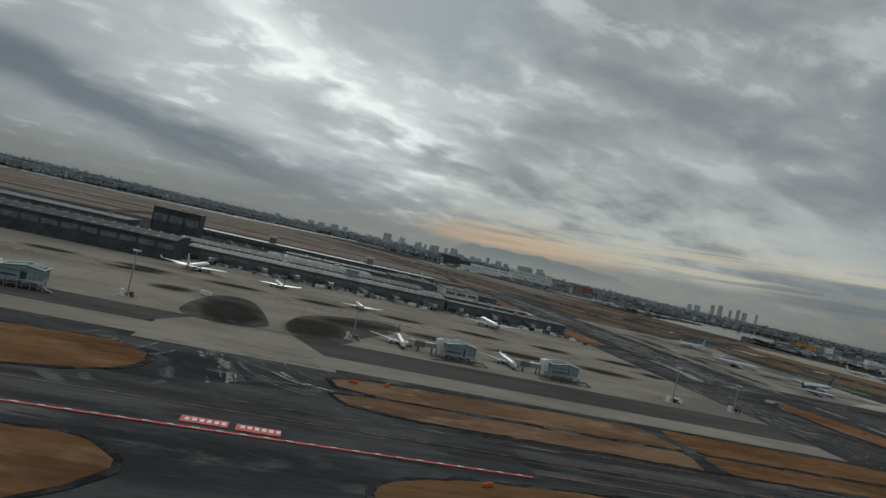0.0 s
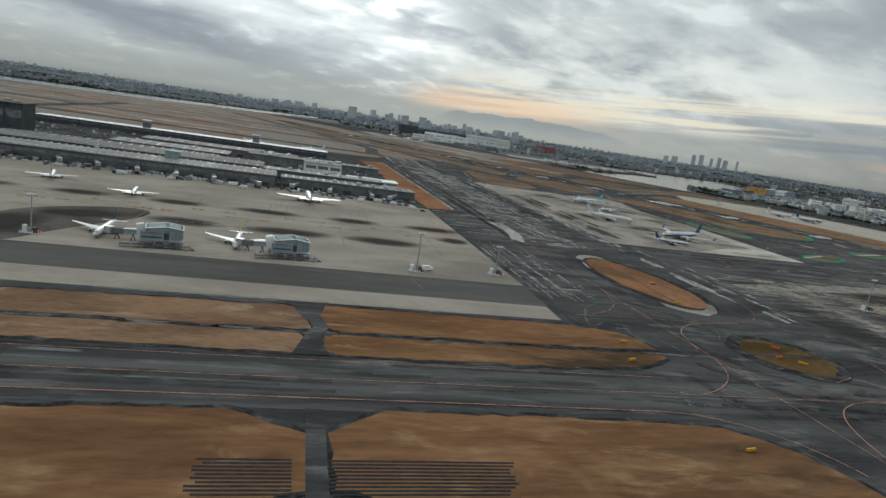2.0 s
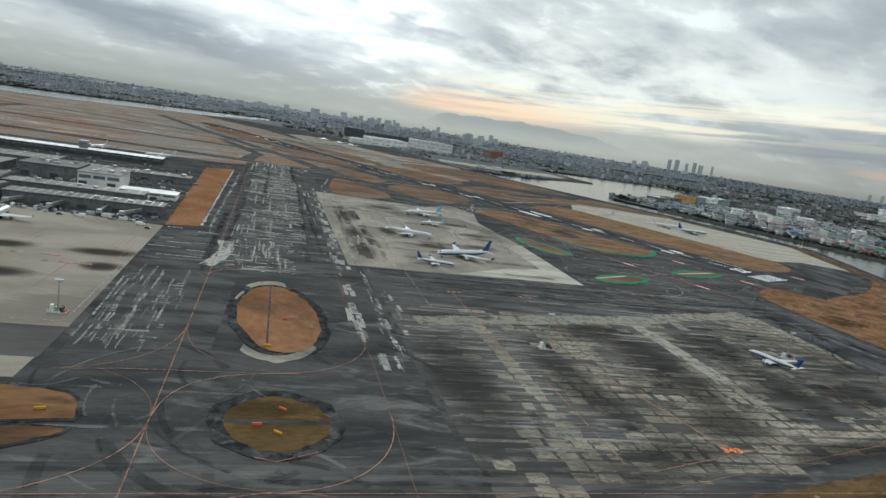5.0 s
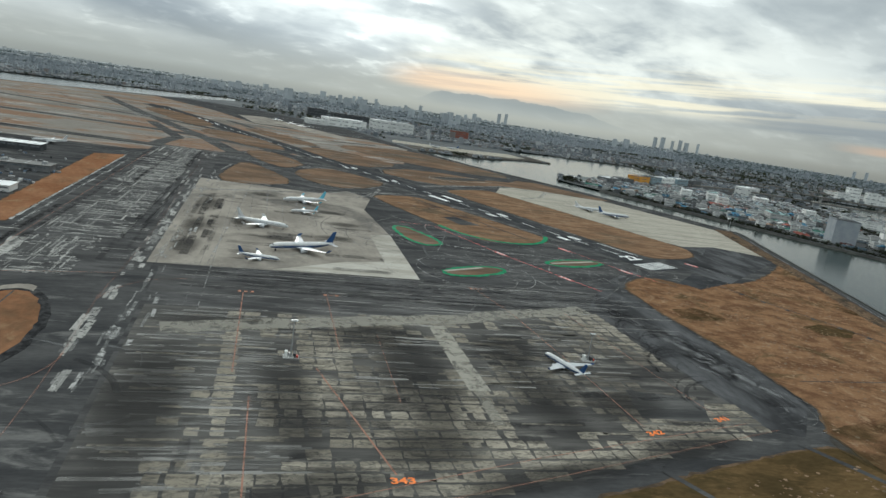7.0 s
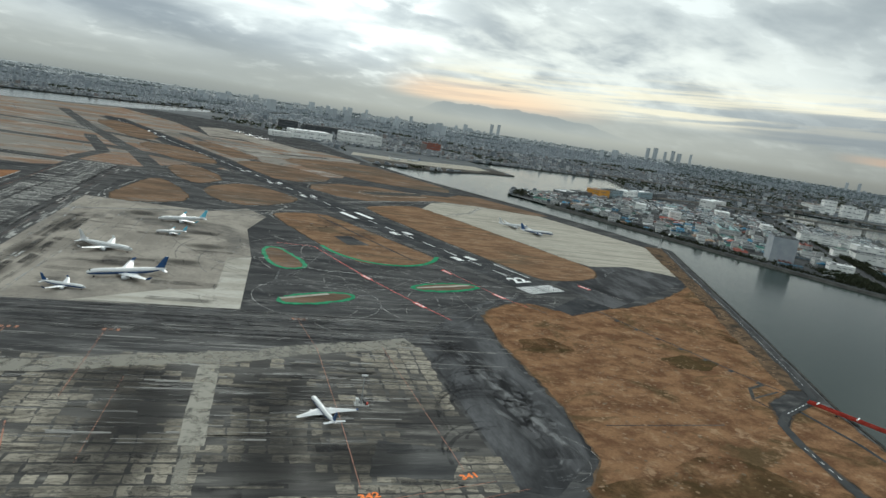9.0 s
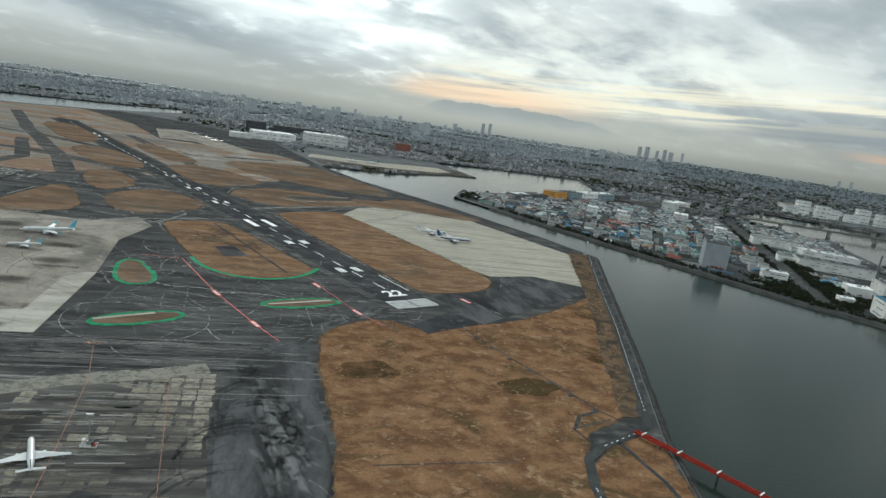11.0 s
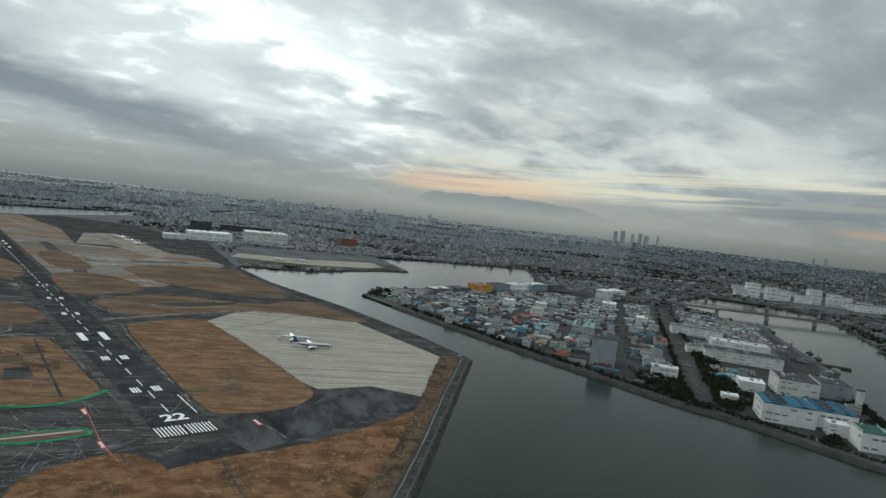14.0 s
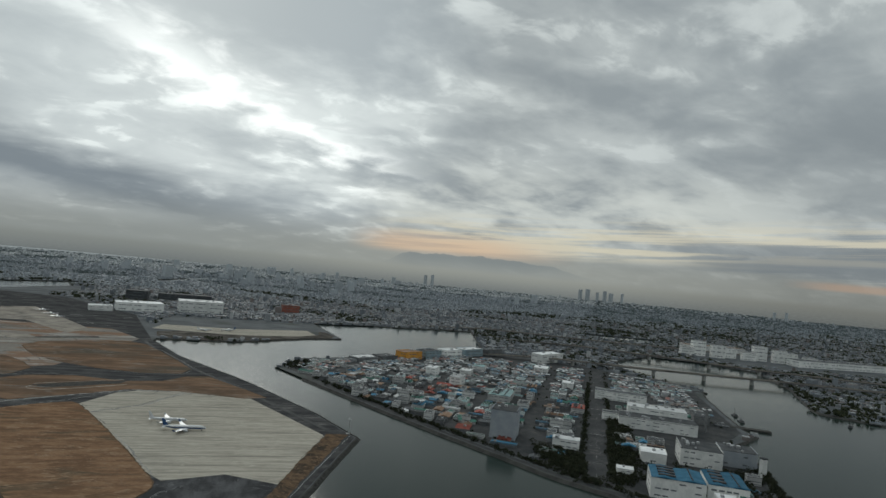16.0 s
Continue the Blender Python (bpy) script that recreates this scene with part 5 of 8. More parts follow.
for _ in range(26):
    skid(swirls, random.uniform(-34, 4), random.uniform(104, 126), random.uniform(14, 30), *(lambda a0: (a0, a0 + random.uniform(20, 50)))(random.choice((0, 180, 90)) + random.uniform(-40, 40)), random.uniform(0.8, 2.4))
# along the runway, and about the ovals
for _ in range(120):
    s, o = random.uniform(-20, 700), random.uniform(-20, 20)
    swirls.ribbon([rw(s, o), rw(s + random.uniform(10, 60), o + random.uniform(-0.6, 0.6))], random.uniform(0.2, 0.7), 0.17)
for _ in range(150):
    skid(swirls, random.uniform(325, 470), random.uniform(280, 420), random.uniform(30, 90), *(lambda a0: (a0, a0 + random.uniform(12, 40)))(random.uniform(0, 360)), random.uniform(0.3, 1.3))
for _ in range(110):
    x, y = random.uniform(230, 420), random.uniform(440, 720)
    a0 = random.choice((radians(114.5), 0.1, radians(20), radians(70)))
    l = random.uniform(15, 70)
    swirls.ribbon([(x, y), (x + l * math.cos(a0), y + l * math.sin(a0))], random.uniform(0.4, 1.6), 0.17)
for k in range(12):
    d = 2.4 * k
    swirls.ribbon([(x, y) for x, y, _ in [q.to_tuple() for q in (Vector((548 + d * 0.7, 366 + d * 0.2, 0)), Vector((562 + d * 0.3, 386 + d * 0.9 - 4, 0)), Vector((580, 398 - d * 0.55 + 8, 0)), Vector((596, 400 - d * 0.75 + 8, 0)), Vector((612, 396 - d * 0.9 + 6, 0)), Vector((622 - d * 0.2, 388 - d * 0.5, 0)))]], random.uniform(0.35, 0.8), 0.17)
tagged(setting("tyre_mark", swirls, M["swirl"], "pale worn wheel smears on black asphalt"), kind="stuff")
tagged(setting("tyre_soot", soot, M["soot"], "black rubber wheel lanes on the taxiways"), kind="stuff")
# pale concrete left bare where the cross lane meets the apron
bare = Marks()
for k in range(9):
    skid(bare, -44 + random.uniform(-2, 2), 134 + random.uniform(-3, 0), random.uniform(14, 26), 300 + random.uniform(-25, 20), 335 + random.uniform(-15, 25), random.uniform(0.25, 0.9), 0.185 + 0.0005 * k)
    skid(bare, 16 + random.uniform(-2, 2), 134 + random.uniform(-3, 0), random.uniform(9, 24), 195 + random.uniform(-20, 20), 235 + random.uniform(-10, 25), random.uniform(0.25, 0.9), 0.196 + 0.0005 * k)
for k in range(16):
    t = random.random()
    x, y = -7 - 5 * t + random.uniform(-3, 3), 108 + 20 * t
    bare.ribbon([(x, y), (x - random.uniform(0.5, 1.5), y + random.uniform(3, 9))], random.uniform(0.3, 1.0), 0.207 + 0.0005 * k)
setting("bare_concrete", bare, M["worn_white"], "bare pale concrete patches on the dark crossing")

pale = Marks()
for k in range(64):
    y = 262 + 5.6 * k + random.uniform(-2, 2)
    pale.ribbon([(243 + 0.05 * (y - 262), y), (243 + 0.05 * (y - 258), y + random.uniform(3, 7))], random.uniform(0.4, 1.0), 0.2)
for k in range(110):
    y = random.uniform(150, 520)
    x = 225.5 + random.gauss(0, 1.3) + (6 if random.random() < 0.2 else 0)
    pale.ribbon([(x, y), (x + random.uniform(-0.3, 0.3), y + random.uniform(2, 12))], random.uniform(0.3, 1.5), 0.2)
for j in range(5):
    for k in range(8):
        pale.ribbon([(256 + 9 * j, 360 + 12 * k + random.uniform(-3, 3)), (256 + 9 * j, 366 + 12 * k + random.uniform(0, 6))], random.uniform(0.3, 0.6), 0.2)
for k in range(90):
    y = random.uniform(290, 530)
    x = 163.2 + random.gauss(0, 0.5)
    pale.ribbon([(x, y), (x, y + random.uniform(2, 9))], random.uniform(0.3, 1.3), 0.2)
for a, b_ in (((335, 300), (420, 312)), ((332, 352), (392, 330)), ((392, 330), (470, 328)), ((300, 500), (420, 440)), ((250, 500), (420, 548)), ((412, 552), (520, 660)), ((250, 502), (330, 470)), ((340, 480), (420, 470)), ((120, 640), (330, 620)), ((150, 560), (240, 640)), ((232, 640), (330, 500))):
    n = 12
    pale.ribbon([(a[0] + (b_[0] - a[0]) * i / n + random.uniform(-1, 1), a[1] + (b_[1] - a[1]) * i / n + 3 * math.sin(i * 0.7)) for i in range(n + 1)], random.uniform(0.5, 1.3), 0.2)
for cx, cy, r, a0, a1 in ((363, 286, 29, 0, 360), (436, 325, 28, 20, 200), (350, 352, 24, -60, 120), (310, 250, 40, -40, 60), (440, 250, 16, 100, 260), (419, 152, 16, -80, 60), (419, 152, 12, -80, 60), (380, 262, 22, 200, 330), (600, 398, 20, 30, 160), (585, 404, 24, 20, 150), (575, 398, 26, 30, 140)):
    pale.ribbon(arc(cx, cy, r, a0, a1, 24), 0.3, 0.2)
pale.ribbon([(37.6, 207.0), (51.4, 208.6)], 0.75, 0.25).ribbon([(54.0, 208.5), (69.1, 211.0)], 0.75, 0.25)
setting("apron_lane", Build().ribbon(finer([(236, 192), (262, 199), (297, 207), (330, 214), (352, 223), (396, 237)], 6, 0.8), 9.0, 0.215).ribbon(finer([(323.9, 207), (323.7, 180), (324, 157)], 4, 0.3), 6.4, 0.21).ribbon(finer([(324, 157), (323.4, 138)], 4, 0.4), 3.2, 0.21), M["lane"], "pale concrete lane across the slab apron")
for k in range(30):
    x, y = random.uniform(330, 460), random.uniform(285, 430)
    a0, l = random.choice((0.1, 0.25, -0.5, 1.1, 2.0)) + random.uniform(-0.15, 0.15), random.uniform(25, 90)
    b0 = a0 + random.uniform(-0.5, 0.5)
    pale.ribbon(curve((x, y, 0), (x + l * 0.5 * math.cos(a0), y + l * 0.5 * math.sin(a0), 0), (x + l * 0.5 * (math.cos(a0) + math.cos(b0)), y + l * 0.5 * (math.sin(a0) + math.sin(b0)), 0)), random.uniform(0.18, 0.4), 0.2)
pale.ribbon([(-26, 168.6), (60, 169.6), (141, 170.2), (142.6, 171.5), (143, 206), (143.2, 240)], 0.34, 0.24)
# repair strips of the wide taxiway, laid side by side
random.seed(27)
mends, streaks = Marks(), Marks()


def mend(n, x0, y0, x1, y1, along, long_, wide__):
    """n strips in a rectangle of the plan, running with x or (along) with y."""
    for _ in range(n):
        x, y, l, w_ = random.uniform(x0, x1), random.uniform(y0, y1), random.uniform(*long_), random.uniform(*wide__)
        if along:
            mends.ribbon([(x, y), (x + random.uniform(-0.2, 0.2), min(y + l, y1))], w_, 0.128)
        else:
            mends.ribbon([(x, y), (min(x + l, x1), y + random.uniform(-0.3, 0.3))], w_, 0.128)


mend(330, 171, 292, 206, 440, False, (2, 14), (0.35, 1.4))
mend(230, 170, 430, 206, 520, False, (3, 16), (0.5, 2.0))
mend(46, 172, 292, 200, 500, True, (8, 40), (0.3, 1.0))
mend(120, 172, 236, 200, 290, False, (1.2, 6), (0.3, 1.5))
mend(60, 172, 236, 200, 290, True, (4, 18), (0.25, 0.9))
mend(6, 174, 236, 198, 239, False, (6, 14), (1.2, 2.4))
mend(90, 166, 520, 204, 650, False, (6, 24), (0.8, 2.4))
mend(26, 168, 520, 200, 650, True, (20, 60), (0.7, 1.6))
for _ in range(70):
    x, y = random.uniform(146, 166), random.uniform(152, 212)
    streaks.ribbon(finer([(x, y), (x + random.uniform(-0.4, 0.4), y + random.uniform(6, 26))], 3, 0.25), random.uniform(0.2, 0.8), 0.16)
mend(22, 147, 160, 165, 215, False, (1.5, 7), (0.3, 0.9))
mend(22, 143, 236, 168, 300, False, (4, 16), (0.4, 1.2))
mend(60, 215, 150, 220.5, 460, True, (3, 14), (0.8, 2.6))
mend(22, 216, 246, 221, 335, True, (3, 9), (1.6, 3.0))
mend(40, 205, 330, 219, 640, True, (6, 30), (0.5, 1.8))
mend(24, 200, 236, 214, 330, False, (2, 8), (0.4, 1.2))
mends.ribbon(finer([(168.5, 238), (171.5, 250), (173.5, 268), (171.5, 282)], 4, 0.4), 5.5, 0.13)
for _ in range(240):
    x, y = random.uniform(226, 392), random.uniform(212, 264)
    streaks.ribbon([(x, y), (x + random.uniform(8, 60), y + random.uniform(-0.8, 0.8))], random.uniform(0.15, 0.6), 0.16)
for _ in range(260):
    x, y = random.uniform(230, 262), random.uniform(112, 212)
    streaks.ribbon([(x, y), (x + random.uniform(4, 22), y + random.uniform(-0.4, 0.4))], random.uniform(0.3, 1.3), 0.16)
for _ in range(200):
    x, y = random.uniform(246, 372), random.uniform(158, 214)
    streaks.ribbon(finer([(x, y), (x + random.uniform(4, 20), y + random.uniform(-0.3, 0.3))], 4, 0.2), random.uniform(0.25, 1.1), 0.18)
for _ in range(150):
    x, y = random.uniform(330, 470), random.uniform(268, 420)
    a0 = random.choice((0.12, 0.12, 0.3, 1.9))
    streaks.ribbon([(x, y), (x + random.uniform(8, 50) * math.cos(a0), y + random.uniform(8, 50) * math.sin(a0))], random.uniform(0.15, 0.6), 0.16)
for path, w_ in (([(222, 436), (246, 447), (271, 458), (315, 484), (358, 509), (403, 525)], 4.5), ([(403, 578), (440, 606), (480, 636), (535, 662), (590, 688)], 3.2), ([(330, 470), (345, 500), (352, 520), (340, 560), (372, 600)], 2.4), ([(440, 556), (470, 612), (500, 650)], 2.0)):
    for _ in range(4):
        streaks.ribbon(finer([(x + random.uniform(-2.5, 2.5), y + random.uniform(-2.5, 2.5)) for x, y in path], 14, 0.8), w_ * random.uniform(0.15, 0.5), 0.17)
for _ in range(26):
    x, y = random.uniform(500, 600), random.uniform(640, 700)
    streaks.ribbon(arc(x, y, random.uniform(6, 16), *(lambda a0: (a0, a0 + random.uniform(50, 160)))(random.uniform(0, 360)), 10), random.uniform(0.4, 1.0), 0.17)
for _ in range(170):
    x, y = random.uniform(330, 480), random.uniform(270, 425)
    skid(streaks, x, y, random.uniform(20, 80), *(lambda a0: (a0, a0 + random.uniform(14, 46)))(random.uniform(0, 360)), random.uniform(0.2, 0.7), 0.16)
# pale scrapings on the road round the north apron, and worn rims of the far grass
random.seed(41)
for path, w_ in (([(402, 573), (423, 593), (457, 618), (489, 640), (514, 668), (541, 670), (567, 660), (591, 686)], 1.6), ([(478, 584), (489, 560), (506, 578), (527, 596), (552, 640), (573, 654)], 1.3), ([(500, 655), (522, 660), (548, 664), (580, 668)], 1.8), ([(520, 648), (542, 655), (560, 668), (584, 676)], 1.4)):
    for _ in range(5):
        mends.ribbon(finer([(x + random.uniform(-3, 3), y + random.uniform(-4, 4)) for x, y in path], 7, 1.3), w_ * random.uniform(0.3, 1.0), 0.15)
for name in ("grass_15", "grass_16", "grass_17", "grass_18", "grass_19", "grass_20", "grass_21", "grass_22", "grass_23", "grass_24"):
    rim = [tuple(v.co)[:2] for v in bpy.data.objects[name].data.vertices if v.co.z > 0.1]
    ring = grow(rim, random.uniform(2.5, 4.0))
    for _ in range(9):
        i, n = random.randrange(len(ring)), random.randint(5, max(6, len(ring) // 6))
        (mends if random.random() < 0.35 else streaks).ribbon([(ring[(i + k) % len(ring)][0] + random.uniform(-0.8, 0.8), ring[(i + k) % len(ring)][1] + random.uniform(-0.8, 0.8)) for k in range(n)], random.uniform(0.4, 1.5), 0.16)
for _ in range(120):
    x, y = random.uniform(150, 430), random.uniform(620, 1060)
    a0, l = random.choice((0.15, 0.5, 1.98, 0.0)) + random.uniform(-0.1, 0.1), random.uniform(15, 70)
    streaks.ribbon(finer([(x, y), (x + l * math.cos(a0), y + l * math.sin(a0))], 12, 1.2), random.uniform(0.5, 2.2), 0.245)
tagged(setting("repair_strip", mends, M["repair"], "pale repair strips on the black taxiway"), kind="stuff")
tagged(setting("grey_streak", streaks, M["streak"], "long thin grey streaks on sealed asphalt"), kind="stuff")
crescents = Build()
for cx, cy, r0, r1, a0, a1 in ((192, 188, 1.02, 1.16, 70, 128), (193, 188, 1.03, 1.17, 232, 318), (193, 188, 1.03, 1.10, 140, 158)):
    inner = [(cx + 12.2 * r0 * math.cos(radians(a)), cy + 31 * r0 * math.sin(radians(a))) for a in range(a0, a1 + 1, 6)]
    outer = [(cx + 12.2 * r1 * math.cos(radians(a)), cy + 31 * r1 * math.sin(radians(a)) + random.uniform(-0.6, 0.6)) for a in range(a1, a0 - 1, -6)]
    crescents.prism(inner + outer, 0.05, 0.19)
setting("bare_crescent", crescents, M["concrete_grey"], "pale bare concrete at the ends of the grass island")
edge13 = Build()
for k in range(60):
    y = 309 + 4.1 * k
    edge13.ribbon([(159.4 - 0.009 * (y - 309), y), (159.4 - 0.009 * (y - 309) + random.uniform(-0.3, 0.3), y + random.uniform(2.0, 4.4))], random.uniform(0.6, 1.7), 0.2)
setting("kerb_line", edge13, M["kerb_stone"], "broken pale concrete line beside the grass")
for x, y0, y1 in ((240.4, 208, 411), (244.8, 208, 452)):
    pale.ribbon([(x, y) for y in range(y0, y1, 20)], 0.3, 0.2)
setting("worn_line", pale, M["worn_white"], "worn pale wheel tracks and repair joints")

# ---- parked aircraft ----
def ring(x, r, z, n=20, squash=1.0):
    return [(x, r * math.cos(2 * math.pi * i / n), z + r * squash * math.sin(2 * math.pi * i / n)) for i in range(n)]


def airliner(x, y, heading, length, tail, belly, label):
    """A twin-jet that stands on its wheels, nose along heading (degrees from +x)."""
    a = thing("airliner", label, "airliner", pose(x, y, 0.13, 0, 0, heading), "parked airliners")
    L = length
    R, H = 0.0475 * L, 0.078 * L
    prof = [(-0.5, 0.10, 0.55), (-0.47, 0.25, 0.50), (-0.40, 0.52, 0.34), (-0.30, 0.82, 0.14), (-0.20, 0.98, 0.02), (0.0, 1, 0), (0.30, 1, 0), (0.37, 0.97, -0.02), (0.42, 0.86, -0.07), (0.46, 0.66, -0.15), (0.485, 0.42, -0.22), (0.497, 0.18, -0.26), (0.5, 0.03, -0.27)]
    part("fuselage", Build().loft([ring(p * L, q * R, H + s * R) for p, q, s in prof]), M["aircraft_white"], a, smooth=True)
    # coloured sides below the window line, and the window row
    for side in (-1, 1):
        b = Build()
        arcs = []
        for p, q, s in prof[2:11]:
            arcs.append([(p * L, side * 1.012 * q * R * math.cos(t), H + s * R + 1.012 * q * R * math.sin(t)) for t in (radians(-38), radians(-24), radians(-10), radians(2))])
        b.add([v for r in arcs for v in r], [(k * 4 + i, k * 4 + i + 1, k * 4 + 5 + i, k * 4 + 4 + i) for k in range(len(arcs) - 1) for i in range(3)])
        part("stripe", b, M[belly], a, "painted band along the fuselage", True)
        b = Build()
        for k in range(26):
            p = -0.33 + 0.72 * k / 26
            b.add([(p * L, side * R * 1.012, H + 0.16 * R), ((p + 0.010) * L, side * R * 1.012, H + 0.16 * R), ((p + 0.010) * L, side * R * 0.975, H + 0.36 * R), (p * L, side * R * 0.975, H + 0.36 * R)], [(0, 1, 2, 3)])
        tagged(part("window_row", b, M["glass"], a, "row of dark cabin windows"), kind="stuff")
        # wing
        w_ = []
        for s, xle, ch, th in ((0.0, 0.135, 0.25, 0.030), (0.16, 0.045, 0.155, 0.020), (0.46, -0.125, 0.055, 0.006)):
            yy, zz = side * (0.6 * R + s * L), H - 0.55 * R + 0.09 * s * L
            w_.append([(xle * L, yy, zz), ((xle - 0.35 * ch) * L, yy, zz + th * L / 2), ((xle - ch) * L, yy, zz), ((xle - 0.35 * ch) * L, yy, zz - th * L / 2)])
        wing = part("wing", Build().loft(w_), M["aircraft_grey"], a)
        part("winglet", Build().loft([[(q[0], q[1], q[2]) for q in w_[-1]], [(q[0] - 0.035 * L, q[1] + side * 0.012 * L, q[2] + 0.035 * L) for q in w_[-1]]]), M[tail], wing)
        b = Build().loft([[(q[0], q[1] + side * s * L, q[2]) for q in ((-0.40 * L + d0, side * 0.2 * R, H + 0.45 * R), (-0.43 * L, side * 0.2 * R, H + 0.45 * R + 0.004 * L), (-0.47 * L + d1, side * 0.2 * R, H + 0.45 * R), (-0.43 * L, side * 0.2 * R, H + 0.45 * R - 0.004 * L))] for s, d0, d1 in ((0, 0, 0), (0.165, -0.055 * L, -0.012 * L))])
        part("tailplane", b, M["aircraft_grey"], a)
        ez, ey = H - 0.95 * R, side * 0.165 * L
        eng = part("engine", Build().loft([[(px * L, ey + pr * L * math.cos(t), ez + pr * L * math.sin(t)) for t in [2 * math.pi * i / 14 for i in range(14)]] for px, pr in ((-0.005, 0.010), (0.0, 0.020), (0.05, 0.029), (0.095, 0.028), (0.105, 0.024))]), M["aircraft_grey"], a, smooth=True)
        part("intake", Build().add([(0.1055 * L, ey + 0.021 * L * math.cos(t), ez + 0.021 * L * math.sin(t)) for t in [2 * math.pi * i / 14 for i in range(14)]], [tuple(range(14))]), M["dark_steel"], eng, "dark fan intake")
        part("pylon", Build().box(0.0, ey - 0.004 * L, ez + 0.02 * L, 0.08 * L, ey + 0.004 * L, H - 0.3 * R), M["aircraft_grey"], a)
        part("main_gear", Build().box(-0.045 * L, side * 0.055 * L - 0.01 * L, 0, -0.015 * L, side * 0.055 * L + 0.01 * L, 0.026 * L).box(-0.034 * L, side * 0.055 * L - 0.004 * L, 0.02 * L, -0.026 * L, side * 0.055 * L + 0.004 * L, H - 0.6 * R), M["rubber"], a)
    part("nose_gear", Build().box(0.395 * L, -0.007 * L, 0, 0.415 * L, 0.007 * L, 0.02 * L).box(0.402 * L, -0.003 * L, 0.015 * L, 0.408 * L, 0.003 * L, H - 0.7 * R), M["rubber"], a)
    fin = []
    for s, x0, x1 in ((0.0, -0.33, -0.475), (0.03, -0.375, -0.485), (0.165, -0.470, -0.525)):
        fin.append([(x0 * L, 0, H + 0.7 * R + s * L), ((x0 + x1) / 2 * L, 0.007 * L, H + 0.7 * R + s * L), (x1 * L, 0, H + 0.7 * R + s * L), ((x0 + x1) / 2 * L, -0.007 * L, H + 0.7 * R + s * L)])
    part("tail_fin", Build().loft(fin), M[tail], a)
    b = Build()
    for side in (-1, 1):
        b.add([(0.468 * L, side * 0.06 * R, H + 0.50 * R), (0.462 * L, side * 0.58 * R, H + 0.24 * R), (0.448 * L, side * 0.70 * R, H + 0.40 * R), (0.452 * L, side * 0.06 * R, H + 0.68 * R)], [(0, 1, 2, 3)])
    part("cockpit_window", b, M["glass"], a)
    return a


AIRLINERS = (
    (281.5, 298.5, 201.5, 32, "livery_blue", "livery_blue", "wide-bodied white airliner with dark blue tail and band"),
    (262.5, 277, -13, 17.5, "livery_blue", "livery_blue", "narrow-bodied white airliner with dark blue tail"),
    (263, 343, -20, 27.5, "aircraft_white", "aircraft_white", "plain white wide-bodied airliner on the parking apron"),
    (288, 425, 200, 28.5, "livery_sky", "aircraft_white", "white airliner with a pale blue tail"),
    (286.5, 390, 197, 16.5, "livery_sky", "aircraft_white", "small white airliner with a pale blue tail"),
    (357.8, 175.2, 107, 18.5, "livery_blue", "livery_blue", "narrow-bodied white and blue airliner on stained slabs"),
    (553, 541, -4, 28, "aircraft_white", "aircraft_white", "white airliner with a plain tail on the north apron"),
    (566.5, 518, -2, 31, "livery_blue", "livery_blue", "white airliner with a dark blue tail on the north apron"),
    (88, 281, 92, 27, "livery_blue", "aircraft_white", "white wide-bodied airliner at a terminal gate"),
    (25.8, 250, 96, 16.5, "aircraft_white", "aircraft_white", "white airliner parked nose to the terminal"),
    (-6, 268, 104, 17.5, "livery_blue", "aircraft_white", "white airliner nosed into a terminal gate"),
    (-38, 268, 80, 26, "aircraft_white", "livery_blue", "white airliner beside the terminal's end"),
    (32.6, 184.3, 268, 18, "livery_blue", "aircraft_white", "narrow-bodied white airliner docked at a boarding pavilion"),
    (66.0, 185.7, 269, 18.5, "livery_green", "aircraft_white", "white airliner with a lime green tail at a pavilion"),
    (548, 1126, 20, 24, "aircraft_white", "aircraft_white", "distant white airliner on the spit apron"),
    (584, 1142, 190, 24, "livery_blue", "aircraft_white", "distant white airliner on the spit apron"),
    (300, 1225, 100, 26, "aircraft_white", "aircraft_white", "distant white airliner on the west apron"),
    (318, 1190, 100, 26, "aircraft_white", "aircraft_white", "distant white airliner on the west apron"),
    (275, 1275, 100, 26, "livery_blue", "aircraft_white", "distant white airliner on the west apron"),
    (50, 585, 250, 22, "aircraft_white", "aircraft_white", "white airliner beyond the long white-roofed pier"),
    (98, 575, 200, 24, "aircraft_white", "aircraft_white", "white airliner beyond the end of the pier"),
)
for row in AIRLINERS:
    airliner(*row)


